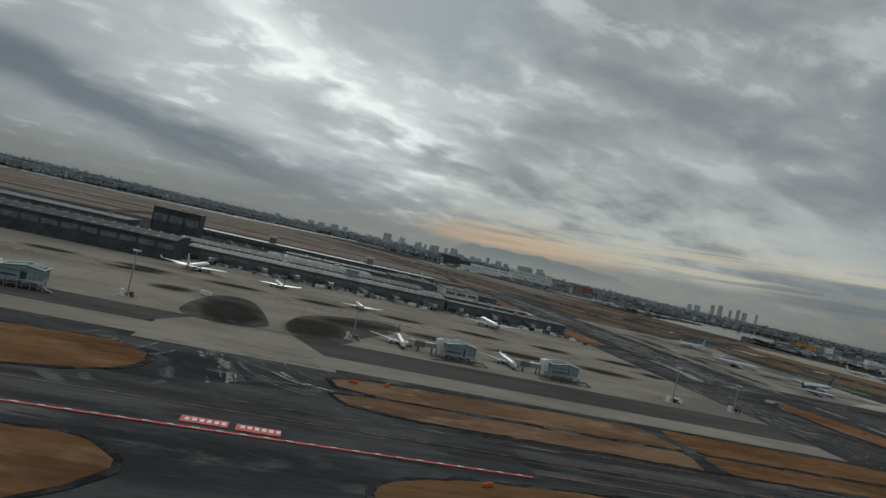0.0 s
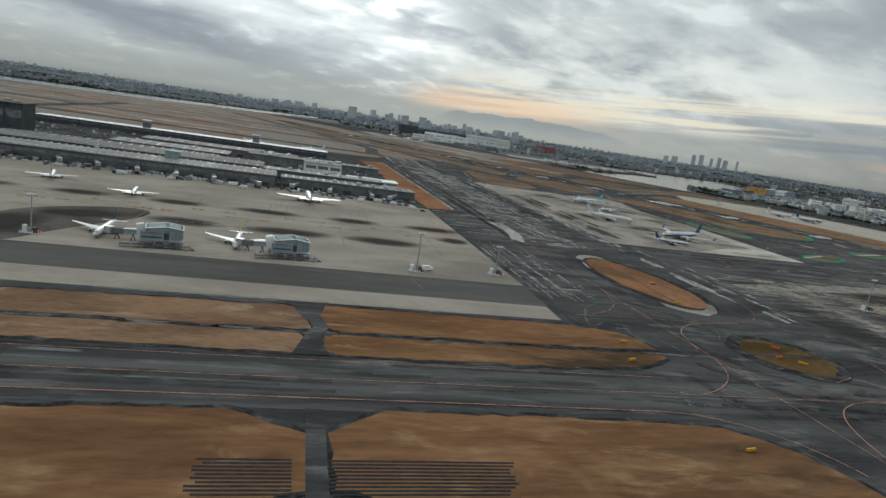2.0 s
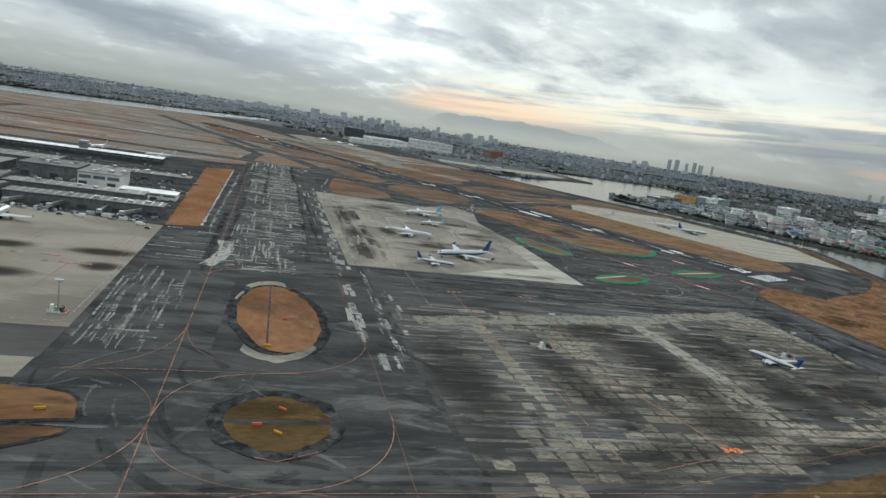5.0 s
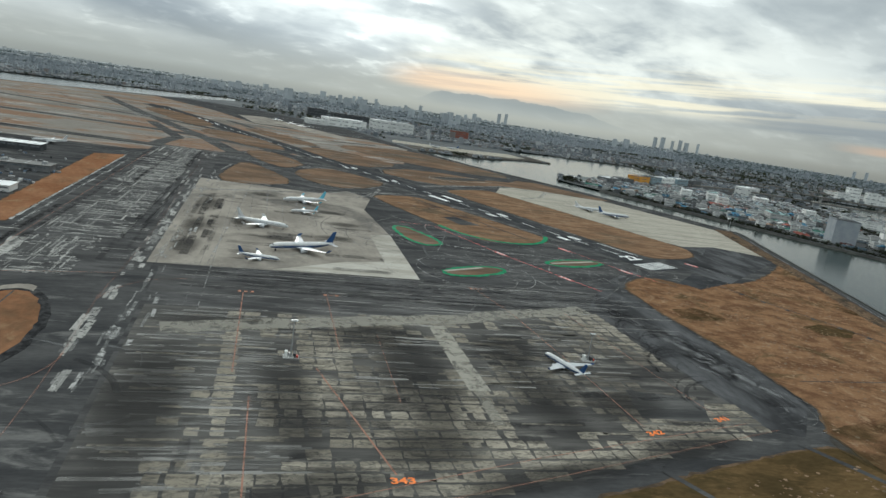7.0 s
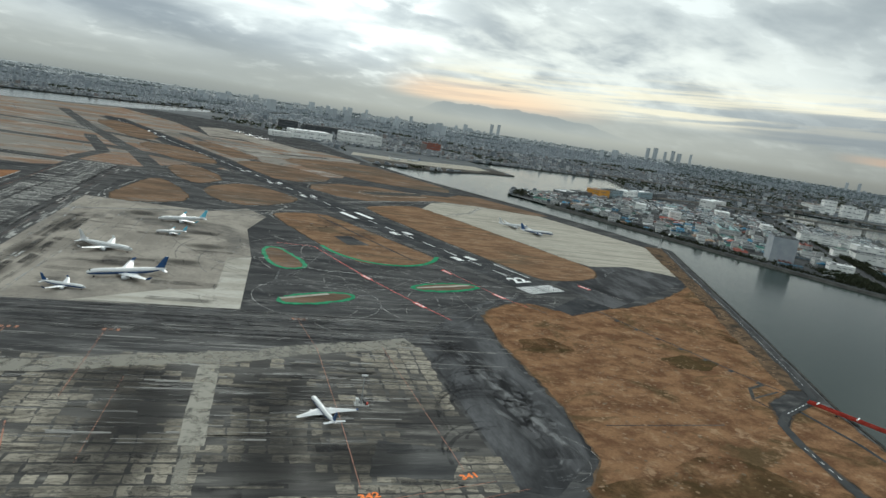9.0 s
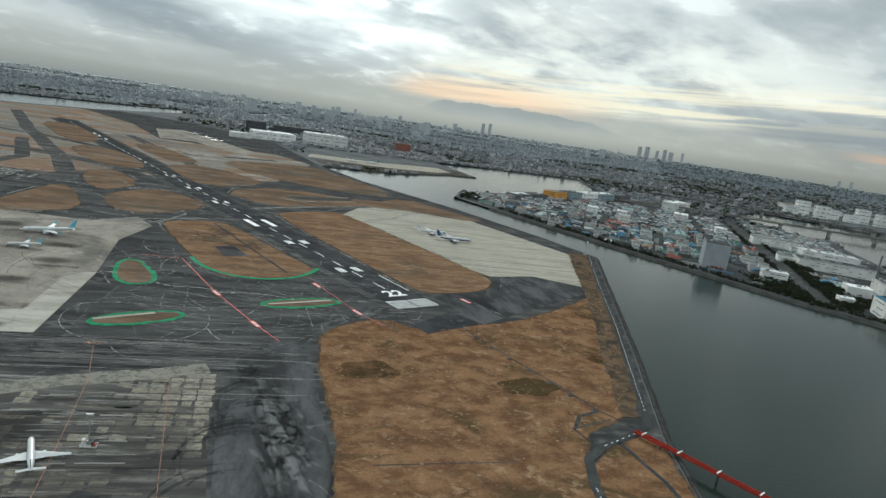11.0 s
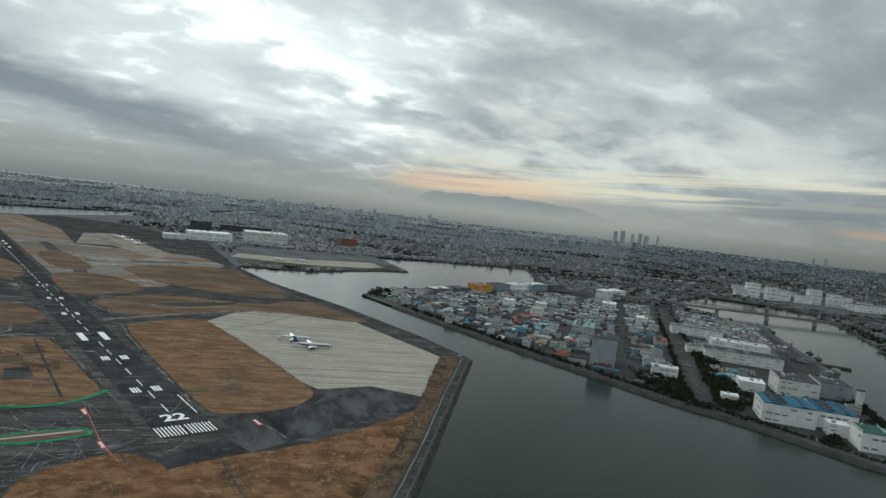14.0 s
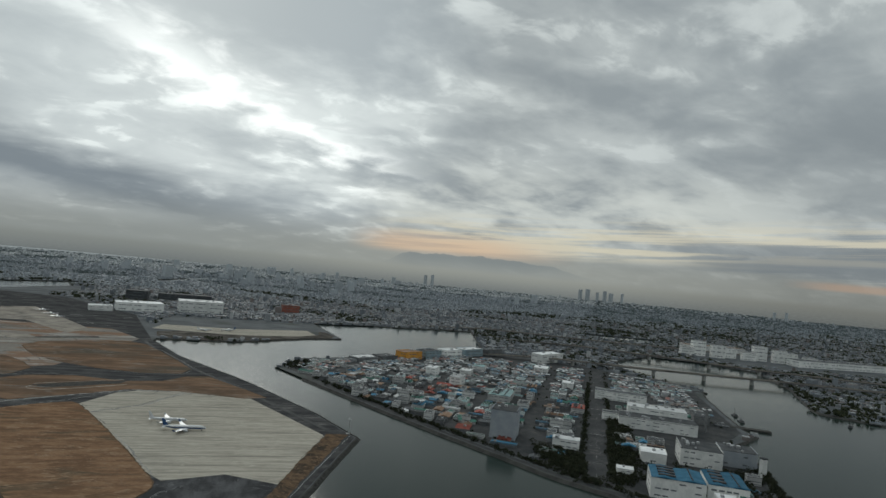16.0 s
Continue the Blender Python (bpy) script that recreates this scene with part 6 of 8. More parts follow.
# ---- terminal side ----
def hall(label, x0, y0, x1, y1, h, wall="wall_grey", roof="roof_pale", windows=True, ribs=0, units=0, vault=0.0, category="terminal building"):
    a = thing("terminal_building", label, category, pose((x0 + x1) / 2, (y0 + y1) / 2, 0.05))
    w_, d = x1 - x0, y1 - y0
    part("wall", Build().box(-w_ / 2, -d / 2, 0, w_ / 2, d / 2, h), M[wall], a)
    n = 9
    rings = []
    for x in (-w_ / 2 - 0.5, w_ / 2 + 0.5):
        top = [(x, -d / 2 - 0.6 + (d + 1.2) * i / n, h + 0.3 + vault * math.sin(math.pi * i / n)) for i in range(n + 1)]
        rings.append(top + [(x, d / 2 + 0.6, h + 0.02), (x, -d / 2 - 0.6, h + 0.02)])
    r = part("roof", Build().loft(rings), M[roof], a)
    if ribs:
        b = Build()
        for k in range(ribs):
            x = -w_ / 2 + w_ * (k + 0.5) / ribs
            b.box(x - 0.15, -d / 2 - 0.5, h + 0.2, x + 0.15, d / 2 + 0.5, h + 0.45 + vault * 0.4)
        part("roof_rib", b, M["steel"], r)
    if windows:
        n = max(2, int(w_ / 7))
        for k in range(n):
            xa, xb = -w_ / 2 + w_ * (k + 0.08) / n, -w_ / 2 + w_ * (k + 0.92) / n
            part("window", Build().box(xa, -d / 2 - 0.06, h * 0.58, xb, -d / 2 + 0.2, h * 0.82), M["window_grey"], a)
            if k % 2 == 0:
                part("bay_door", Build().box(xa, -d / 2 - 0.05, 0.05, xb - w_ / n * 0.25, -d / 2 + 0.2, h * 0.36), M["dark_steel"], a)
    for k in range(units):
        x, y = random.uniform(-w_ * 0.45, w_ * 0.45), random.uniform(-d * 0.35, d * 0.35)
        part("roof_unit", Build().box(x - random.uniform(0.6, 1.6), y - 0.9, h + 0.2, x + random.uniform(0.6, 1.6), y + 0.9, h + random.uniform(0.9, 1.7)), M["steel"], a)
    return a


hall("long grey terminal building with a ribbed roof", -50, 313, 73, 334, 5.4, ribs=40, units=6, vault=0.8)
hall("second grey terminal hall with a low curved roof", -60, 342, 66, 364, 5.8, roof="roof_pale", ribs=24, vault=1.2)
hall("low dark concourse behind the terminal", -66, 372, 40, 392, 4.2, "wall_dark", "roof_grey", ribs=20)
hall("glazed grey pier building with a flat roof", 76, 319, 141, 330, 4.6, ribs=18, units=5)
hall("long grey-roofed pier beside the car lanes", 56, 344, 128, 356, 5.0, roof="roof_pale", ribs=14, units=4)
hall("square grey plant building with a dark roof edge", 88, 384, 109, 408, 7.4, "wall_white", "roof_pale", units=6)
hall("grey terminal office block with roof plant", 56, 398, 84, 424, 7.0, "wall_grey", "roof_pale", units=8)
hall("long pier with a white roof across the airport", -96, 520, 108, 534, 4.6, "wall_dark", "roof_white", ribs=30)
hall("dark glazed terminal wing", -130, 280, -50, 312, 8.6, "wall_dark", "roof_grey", ribs=16, vault=1.0)
hall("dark glazed terminal wing", -260, 272, -136, 306, 9.0, "wall_dark", "roof_grey", ribs=20, vault=1.0)
hall("dark brown slab hotel tower by the terminal", -86, 394, -60, 412, 17.5, "wall_dark", "roof_grey", units=4, category="hotel")
hall("low grey building behind the terminal", -20, 404, 44, 428, 4.0, roof="roof_pale", ribs=9, units=5)
hall("low grey building with a pale roof", -10, 440, 60, 462, 4.4, roof="roof_pale", ribs=8, units=4)
hall("long low grey building near the pier", 66, 436, 138, 448, 3.8, roof="roof_pale", ribs=8, units=6)
hall("small white-roofed building by the car lanes", 112, 366, 140, 378, 3.2, "wall_white", "roof_white")
hall("low dark building behind the hotel", -240, 400, -100, 430, 6.0, "wall_grey", "roof_pale", ribs=12, units=6)
for x in (-24, 54):
    a = thing("control_cab", "small square glazed cab on the pier roof", "control cab", pose(x, 526, 4.9))
    part("cab_wall", Build().box(-2.5, -2.5, 0, 2.5, 2.5, 4.0), M["wall_grey"], a)
    part("cab_glass", Build().box(-2.6, -2.6, 4.0, 2.6, 2.6, 5.2), M["glass_blue"], a)
    part("cab_roof", Build().box(-2.9, -2.9, 5.2, 2.9, 2.9, 5.6), M["roof_white"], a)
a = thing("control_cab", "teal glazed cab rising from the terminal roof", "control cab", pose(26, 326, 6.0))
part("cab_glass", Build().box(-3, -3, 0, 3, 3, 3.6), M["glass_blue"], a)
part("cab_roof", Build().box(-3.3, -3.3, 3.6, 3.3, 3.3, 4.0), M["teal_wall"], a)


def boarding_bridge(x, y, heading, length):
    a = thing("boarding_bridge", "grey covered boarding bridge on wheeled legs", "boarding bridge", pose(x, y, 0.12, 0, 0, heading), "terminal boarding bridges")
    part("tunnel", Build().box(0, -0.7, 1.7, length, 0.7, 3.0), M["wall_grey"], a)
    part("cab", Build().box(length, -1.0, 1.6, length + 1.8, 1.0, 3.2), M["steel"], a)
    for k in (0.45, 0.9):
        part("leg", Build().box(length * k - 0.2, -0.9, 0, length * k + 0.2, 0.9, 1.7), M["dark_steel"], a)


for x in (-36, -18, -3, 14, 30, 46, 62, 84, 100, 118, 132):
    boarding_bridge(x, 312.5 if x < 76 else 318.5, 270 + random.uniform(-25, 25), random.uniform(8, 13))


def pavilion(x, y, turn, label):
    """A glazed waiting hall with a low gabled roof on open legs, a lower wing before it and a boarding bridge to its stand."""
    a = thing("boarding_pavilion", label, "boarding pavilion", pose(x, y, 0.12, 0, 0, turn), "boarding pavilions")
    for sx in (-3.4, -0.4, 2.6, 5.9):
        for sy in (-3.4, 0.0, 3.4):
            part("leg", Build().box(sx - 0.16, sy - 0.16, 0, sx + 0.16, sy + 0.16, 1.5), M["steel"], a)
    part("floor_deck", Build().box(-3.9, -3.9, 1.4, 6.3, 3.9, 1.65), M["steel"], a)
    ridge_x, e0, e1 = 2.4, 4.1, 4.75
    gable = lambda yy: [(-2.6, yy, 1.65), (6.2, yy, 1.65), (6.2, yy, e0), (ridge_x, yy, e1), (-2.6, yy, e0)]
    hall = part("hall", Build().loft([gable(-2.4), gable(3.7)]), M["glass_blue"], a, "pale blue-grey glazed hall")
    for k in range(6):
        part("mullion", Build().box(6.17, -2.3 + 1.16 * k, 1.65, 6.28, -2.18 + 1.16 * k, e0), M["steel"], hall)
    for k in range(4):
        part("mullion", Build().box(3.1 + 0.95 * k, -2.49, 1.65, 3.2 + 0.95 * k, -2.38, 4.0), M["steel"], hall)
    roof = part("roof", Build().loft([[(-2.7, yy, e0 + 0.02), (ridge_x, yy, e1 + 0.02), (6.3, yy, e0 + 0.02), (6.3, yy, e0 + 0.2), (ridge_x, yy, e1 + 0.2), (-2.7, yy, e0 + 0.2)] for yy in (-2.5, 3.8)]), M["roof_grey"], a, "pale grey low gabled roof")
    for x0, z0, x1, z1 in ((-2.2, e0 + 0.28, ridge_x - 0.35, e1 + 0.18), (ridge_x + 0.35, e1 + 0.18, 5.8, e0 + 0.28)):
        for y0, y1 in ((-2.0, 0.5), (0.8, 3.3)):
            part("roof_panel", Build().loft([[(x0, yy, z0 - 0.1), (x1, yy, z1 - 0.1), (x1, yy, z1), (x0, yy, z0)] for yy in (y0, y1)]), M["roof_teal"], roof, "dark blue roof panel")
    for yy in (-2.5, 3.65):
        part("roof_rim", Build().tube([(-2.7, yy, e0 + 0.25), (ridge_x, yy, e1 + 0.25), (6.3, yy, e0 + 0.25)], 0.12, 6), M["white_paint"], roof, "white roof edge")
    for xx in (-2.7, 6.3):
        part("roof_rim", Build().tube([(xx, -2.5, e0 + 0.25), (xx, 3.7, e0 + 0.25)], 0.12, 6), M["white_paint"], roof, "white roof edge")
    wing = part("front_wing", Build().box(-3.7, -3.8, 1.65, 1.7, -2.42, 3.6), M["teal_wall"], a, "lower blue-grey front wing")
    part("wing_roof", Build().box(-3.85, -3.95, 3.6, 1.85, -2.52, 3.78), M["wall_grey"], wing)
    part("window_band", Build().box(-3.4, -3.88, 2.3, 1.3, -3.79, 2.65), M["wall_dark"], wing, "dark window band")
    part("doorway", Build().box(1.75, -2.52, 1.65, 2.95, -2.42, 3.3), M["wall_dark"], a, "dark doorway between wing and hall")
    part("undercroft_store", Build().box(-1.2, -2.6, 0, 1.6, 1.6, 1.35), M["wall_dark"], a)
    part("undercroft_store", Build().box(3.4, -1.4, 0, 5.2, 2.2, 1.2), M["dark_steel"], a)
    walk_ = part("walkway", Build().box(-8.2, -6.0, 0.75, 7.4, -4.4, 0.95), M["dark_steel"], a, "grey steel walkway")
    for k in range(7):
        part("post", Build().box(-8.1 + 2.55 * k, -5.95, 0, -7.95 + 2.55 * k, -5.8, 1.55), M["steel"], walk_)
    part("handrail", Build().tube([(-8.1, -5.9, 1.55), (7.3, -5.9, 1.55)], 0.05, 6), M["steel"], walk_)
    part("stair", Build().loft([[(7.4, yy, 0.95), (9.2, yy, 0.1), (9.2, yy, 0), (7.4, yy, 0.75)] for yy in (-5.9, -4.6)]), M["dark_steel"], a)
    part("stair_tower", Build().loft([[(-4.6, -0.4, 1.65), (-2.7, -0.4, 1.65), (-2.7, 1.6, 1.65), (-4.6, 1.6, 1.65)], [(-5.0, -0.4, 4.7), (-3.3, -0.4, 5.1), (-3.3, 1.6, 5.1), (-5.0, 1.6, 4.7)]]), M["wall_white"], a, "white leaning stair tower")
    def tunnel(p, q, r, z0, z1):
        d = Vector((q[0] - p[0], q[1] - p[1], 0)).normalized()
        n_ = Vector((-d.y, d.x, 0)) * r
        return Build().loft([[Vector(v) - n_ + Vector((0, 0, z0)), Vector(v) + n_ + Vector((0, 0, z0)), Vector(v) + n_ + Vector((0, 0, z1)), Vector(v) - n_ + Vector((0, 0, z1))] for v in (p, q)])
    bridge = part("bridge_tunnel", tunnel((-3.6, 1.0, 1.9), (-7.8, 2.1, 1.7), 0.62, 0, 1.2), M["glass_blue"], a, "glazed boarding bridge tunnel")
    part("bridge_roof", tunnel((-3.6, 1.0, 3.1), (-7.8, 2.1, 2.9), 0.72, 0.01, 0.16), M["wall_white"], bridge)
    part("bridge_tunnel", tunnel((-7.6, 2.05, 1.6), (-10.7, 3.0, 1.5), 0.78, 0, 1.4), M["wall_grey"], a, "grey outer bridge tunnel")
    part("bridge_cab", Build().obox(-11.2, 3.1, radians(150), 1.8, 2.0, 1.4, 3.1), M["steel"], a)
    for xx, yy in ((-5.6, 1.5), (-9.4, 2.6)):
        part("bridge_leg", Build().tube([(xx - 0.5, yy - 0.6, 0), (xx, yy, 1.7), (xx + 0.5, yy + 0.6, 0)], 0.16, 6), M["dark_steel"], a)


pavilion(46.5, 177, 8, "glazed teal-roofed boarding pavilion on steel legs")
pavilion(78.5, 177.5, 8, "glazed teal-roofed boarding pavilion on steel legs")
pavilion(-62, 165, 8, "glazed teal-roofed boarding pavilion on steel legs")


def light_mast(x, y, h, cluttered=True):
    a = thing("light_mast", "tall grey apron light mast on a kerbed base", "light mast", pose(x, y, 0.12), "apron light masts")
    part("base", Build().box(-2.2, -1.4, 0, 2.2, 1.4, 0.25), M["kerb_stone"], a)
    part("mast", Build().tube([(0, 0, 0.2), (0, 0, h)], [0.22, 0.11], 8), M["steel"], a)
    head = part("head", Build().box(-1.0, -0.25, h - 0.3, 1.0, 0.25, h + 0.2), M["steel"], a)
    for k in range(4):
        part("lamp", Build().box(-0.9 + 0.48 * k, -0.45, h - 0.15, -0.55 + 0.48 * k, -0.2, h + 0.15), M["white_paint"], head)
    if cluttered:
        part("cabinet", Build().box(-1.75, -0.5, 0.25, -1.0, 0.7, 1.9), M["wall_white"], a, "white equipment cabinet")
        part("cabinet", Build().box(-0.7, 0.3, 0.25, -0.35, 1.0, 1.1), M["steel"], a)
        part("barrier", Build().box(0.6, -1.0, 0.25, 1.3, 0.9, 1.5), M["dark_steel"], a)
        part("crate", Build().box(1.4, -0.9, 0.25, 2.0, 0.2, 0.8), M["red_steel"], a, "dull red crate")
        for sx in (-2.1, -0.7, 0.7, 2.1):
            part("bollard", Build().tube([(sx, -1.25, 0.25), (sx, -1.25, 0.85)], 0.09, 6), M["wall_white"], a)


for x, y, h in ((114.5, 172.5, 10.8), (139.2, 177.2, 8.5), (273.2, 175.0, 11), (369.8, 182.2, 9.5), (18, 176, 9.5), (-40, 176, 12)):
    light_mast(x, y, h)
light_mast(690, 517, 11.5, False)


# ---- vehicles ----
def vehicle(name, label, category, l, w_, h, body, cab, group):
    a = thing(name, label, category, pose(0, 0, -50), group)
    part("body", Build().box(-l / 2, -w_ / 2, 0.18, l / 2 * (0.45 if cab else 1), w_ / 2, h), M[body], a)
    if cab:
        part("cab", Build().box(l * 0.24, -w_ / 2 * 0.96, 0.18, l / 2, w_ / 2 * 0.96, h * 0.72), M[cab], a)
    else:
        part("cabin", Build().loft([[(-l * 0.36, s * w_ * 0.45, h), (l * 0.26, s * w_ * 0.45, h), (l * 0.12, s * w_ * 0.38, h * 1.6), (-l * 0.28, s * w_ * 0.38, h * 1.6)] for s in (-1, 1)]), M["glass"], a)
    for sx in (-0.3, 0.32):
        for sy in (-1, 1):
            part("wheel", Build().tube([(sx * l, sy * w_ * 0.40, 0.15), (sx * l, sy * w_ * 0.51, 0.15)], 0.16, 8), M["rubber"], a)
    return a


TRUCK = vehicle("service_truck", "white airport service truck on the apron", "truck", 3.4, 1.1, 1.4, "wall_white", "wall_white", "apron vehicles")
BUS = vehicle("apron_bus", "long white apron bus near the terminal", "bus", 5.6, 1.25, 1.5, "wall_white", "glass", "apron vehicles")
DARK_TRUCK = vehicle("tow_tractor", "dark low tow tractor on the apron", "tractor", 2.4, 1.1, 0.8, "dark_steel", "steel", "apron vehicles")
CARS = [vehicle("car", lab, "car", 1.9, 0.76, 0.36, m_, None, "parked cars") for lab, m_ in (("small white parked car", "aircraft_white"), ("small silver parked car", "steel"), ("small dark parked car", "dark_steel"))]
random.seed(11)
spots = [(x, y) for x, y in ((30, 300), (48, 303), (60, 298), (70, 306), (112, 300), (120, 305), (128, 302), (134, 309), (-14, 300), (10, 298), (38, 306), (100, 304), (-25, 205), (64, 312), (84, 308), (140, 290), (136, 296))]
for k, (x, y) in enumerate(spots):
    copy_thing((TRUCK, BUS, TRUCK, DARK_TRUCK)[k % 4], pose(x, y, 0.13, 0, 0, random.choice((0, 5, 90, 180, 170))))
for k in range(48):
    copy_thing(random.choice((TRUCK, CARS[0], CARS[0], CARS[1])), pose(112 + 5.2 * (k % 6) + random.uniform(-1, 1), 336 + 4.6 * (k // 6) + random.uniform(-0.6, 0.6) + (12 if k > 23 else 0), 0.1, 0, 0, random.choice((0, 90))))
for ob in (TRUCK, BUS, DARK_TRUCK):
    ob.matrix_basis = pose({TRUCK: 118, BUS: 56, DARK_TRUCK: 104}[ob], {TRUCK: 175, BUS: 304, DARK_TRUCK: 300}[ob], 0.13, 0, 0, 20)


def sign(x, y, turn, mat, label):
    a = thing("marker_board", label, "marker board", pose(x, y, 0.22, 0, 0, turn), "taxiway marker boards")
    part("board", Build().box(-0.95, -0.15, 0.08, 0.95, 0.15, 0.55), M[mat], a)
    for s in (-1, 1):
        part("foot", Build().box(s * 0.75 - 0.07, -0.3, 0, s * 0.75 + 0.07, 0.3, 0.1), M["dark_steel"], a)


for x, y, turn, mat in ((152, 123.5, 10, "yellow"), (148, 112.5, 20, "yellow"), (194.8, 126.7, -40, "orange_net"), (190, 119.9, 4, "orange_net"), (193.9, 116.8, -40, "yellow"), (148, 77, 10, "yellow"), (199, 79, 30, "orange_net"), (15, 126, 0, "orange_net"), (22, 128, 60, "orange_net"), (191, 162, 0, "yellow"), (30, 81, 30, "orange_net"), (196, 184, 10, "orange_net")):
    sign(x, y, turn, mat, {"yellow": "yellow taxiway guidance board on the grass", "orange_net": "orange taxiway marker board on the grass"}[mat])

gear = Build()
random.seed(17)
for _ in range(620):
    x, y = random.choice(((random.uniform(58, 142), random.uniform(330, 470)), (random.uniform(-50, 140), random.uniform(301, 312)), (random.uniform(-90, 140), random.uniform(392, 515))))
    l, d, h = random.uniform(0.8, 3.4), random.uniform(0.7, 1.4), random.uniform(0.6, 1.6)
    gear.obox(x, y, random.choice((0, 1.57)), l, d, 0.05, h, 0, 0)
tagged(part("ground_equipment", gear, GEAR), "carts, containers and vans crowded round the terminal", "ground equipment", kind="stuff")

# the red approach light pier
pier = thing("approach_light_pier", "red steel approach light trestle over the water", "light trestle")
for k in range(16):
    x, y = 549 + 3.3 * k, 189 - 6.2 * k
    if k % 3 == 1:
        part("pile", Build().tube([(x, y, -2), (x, y, 1.4)], 0.35, 8), M["dark_steel"], pier)
    part("deck", Build().obox(x, y, radians(-62), 6.9, 1.6, 1.3, 1.6), M["red_steel"], pier)
    part("rail", Build().obox(x + 0.8, y + 0.4, radians(-62), 6.9, 0.15, 1.6, 2.4).obox(x - 0.8, y - 0.4, radians(-62), 6.9, 0.15, 1.6, 2.4), M["red_steel"], pier)
    if k % 2 == 0:
        part("lamp", Build().obox(x, y, radians(28), 3.2, 0.4, 2.3, 2.7), M["white_paint"], pier)

# ---- the engine beside the window, as it hangs over the apron in mid-flight ----
EX, EY, EZ = 298.69, 1.75, 81.84


def nacelle_ring(x, r, cant=0.0, n=64):
    """A ring of the nacelle. The intake's plane is turned inward by cant and its lower side reaches forward."""
    return [(x + cant * (0.5 + 0.5 * math.cos(2 * math.pi * i / n)) + 0.5 * max(cant - 0.04, 0) * (1 - math.sin(2 * math.pi * i / n)), r * math.cos(2 * math.pi * i / n), r * math.sin(2 * math.pi * i / n)) for i in range(n)]


engine = thing("jet_engine", "white jet engine nacelle with a grey metal intake lip", "jet engine", pose(EX + 0.030, EY + 1.30, EZ - 1.073, 0, -5, 3.0))
part("cowl", Build().loft([nacelle_ring(x, r, 0.0 if x < -0.3 else 0.04) for x, r in ((-1.9, 0.17), (-1.5, 0.235), (-1.1, 0.305), (-0.8, 0.363), (-0.55, 0.413), (-0.4, 0.437), (-0.27, 0.453), (-0.14, 0.461), (-0.02, 0.458))], caps=False), M["nacelle_paint"], engine, "smooth white painted cowl", True)
part("lip", Build().loft([nacelle_ring(x, r, 0.04 + 0.075 * t) for x, r, t in ((-0.0205, 0.4582, 0), (-0.004, 0.4555, 0.1), (0.008, 0.449, 0.3), (0.017, 0.438, 0.6), (0.021, 0.424, 0.85), (0.023, 0.408, 1), (0.021, 0.394, 1), (0.012, 0.383, 1), (0.0, 0.375, 1))], caps=False), M["lip_metal"], engine, "bare grey metal intake lip", True)
part("intake_duct", Build().loft([nacelle_ring(x, r, 0.115 * (1 + 2 * min(x, 0))) for x, r in ((0.0, 0.375), (-0.2, 0.36), (-0.45, 0.355))], caps=False), M["inlet_dark"], engine, "dark grey intake duct", True)
part("fan", Build().add(nacelle_ring(-0.42, 0.356), [tuple(range(64))]), M["dark_steel"], engine, "dark fan disc")
b = Build()
for k in range(70):
    t = radians(90 + 1.9 * k)
    b.add([(-0.022 + 0.02 * (1 + math.cos(t)) + dx, 0.4596 * math.cos(t + dt), 0.4596 * math.sin(t + dt)) for dx, dt in ((0, 0), (0.003, 0), (0.003, 0.007), (0, 0.007))], [(0, 1, 2, 3)])
tagged(part("rivet_row", b, M["dark_steel"], engine, "row of small dark rivets"), kind="stuff")
part("seam", Build().loft([nacelle_ring(x, 0.4375, 0.0) for x in (-0.402, -0.399)], caps=False), M["dark_steel"], engine, "thin dark panel joint")
part("strake", Build().loft([[(-0.95, -0.30, 0.315), (-0.70, -0.325, 0.335), (-0.72, -0.40, 0.40), (-0.92, -0.36, 0.37)], [(-0.95, -0.295, 0.325), (-0.70, -0.32, 0.345), (-0.72, -0.395, 0.41), (-0.92, -0.355, 0.38)]]), M["nacelle_paint"], engine, "small strake on the cowl")

# ---- the industrial island ----
UA = math.atan2(0.86, 0.51)
ISLAND = [(650, 812), (681, 880), (770, 925), (1016, 1084), (1100, 1000), (1165, 930), (1225, 820), (1240, 786), (1204, 724), (1108, 540), (1056, 500), (1020, 431), (979, 367), (955, 300), (935, 268), (907, 295), (848, 375), (825, 410), (739, 586), (674, 748)]
ROAD_A = ((826, 480), (1088, 931))
ROAD_B = ((853, 412), (1167, 940))


def off_line(p, a, b):
    dx, dy = b[0] - a[0], b[1] - a[1]
    l = math.hypot(dx, dy)
    t = max(0, min(1, ((p[0] - a[0]) * dx + (p[1] - a[1]) * dy) / l / l))
    return math.hypot(p[0] - a[0] - t * dx, p[1] - a[1] - t * dy)


setting("island_road_1", Build().ribbon([ROAD_A[0], ROAD_A[1]], 5, 0.12), M["road"], "grey street between factories")
setting("island_road_2", Build().ribbon([ROAD_B[0], ROAD_B[1]], 14, 0.12), M["road"], "wide grey avenue through the factories")
setting("island_promenade", Build().ribbon([(x + 5, y + 3) for x, y in ISLAND_SHORE[:-1]], 5, 0.12), M["road"], "pale path along the island's sea wall")
setting("island_yard", Build().prism(ragged(grow(ISLAND, -9), 8, 0.8), 0.0, 0.06), M["road"], "dark asphalt yards between the factories")
marks = Build()
for k in range(36):
    t = k / 36
    marks.ribbon([(853 + 314 * t, 412 + 528 * t), (853 + 314 * (t + 0.015), 412 + 528 * (t + 0.015))], 0.4, 0.17)
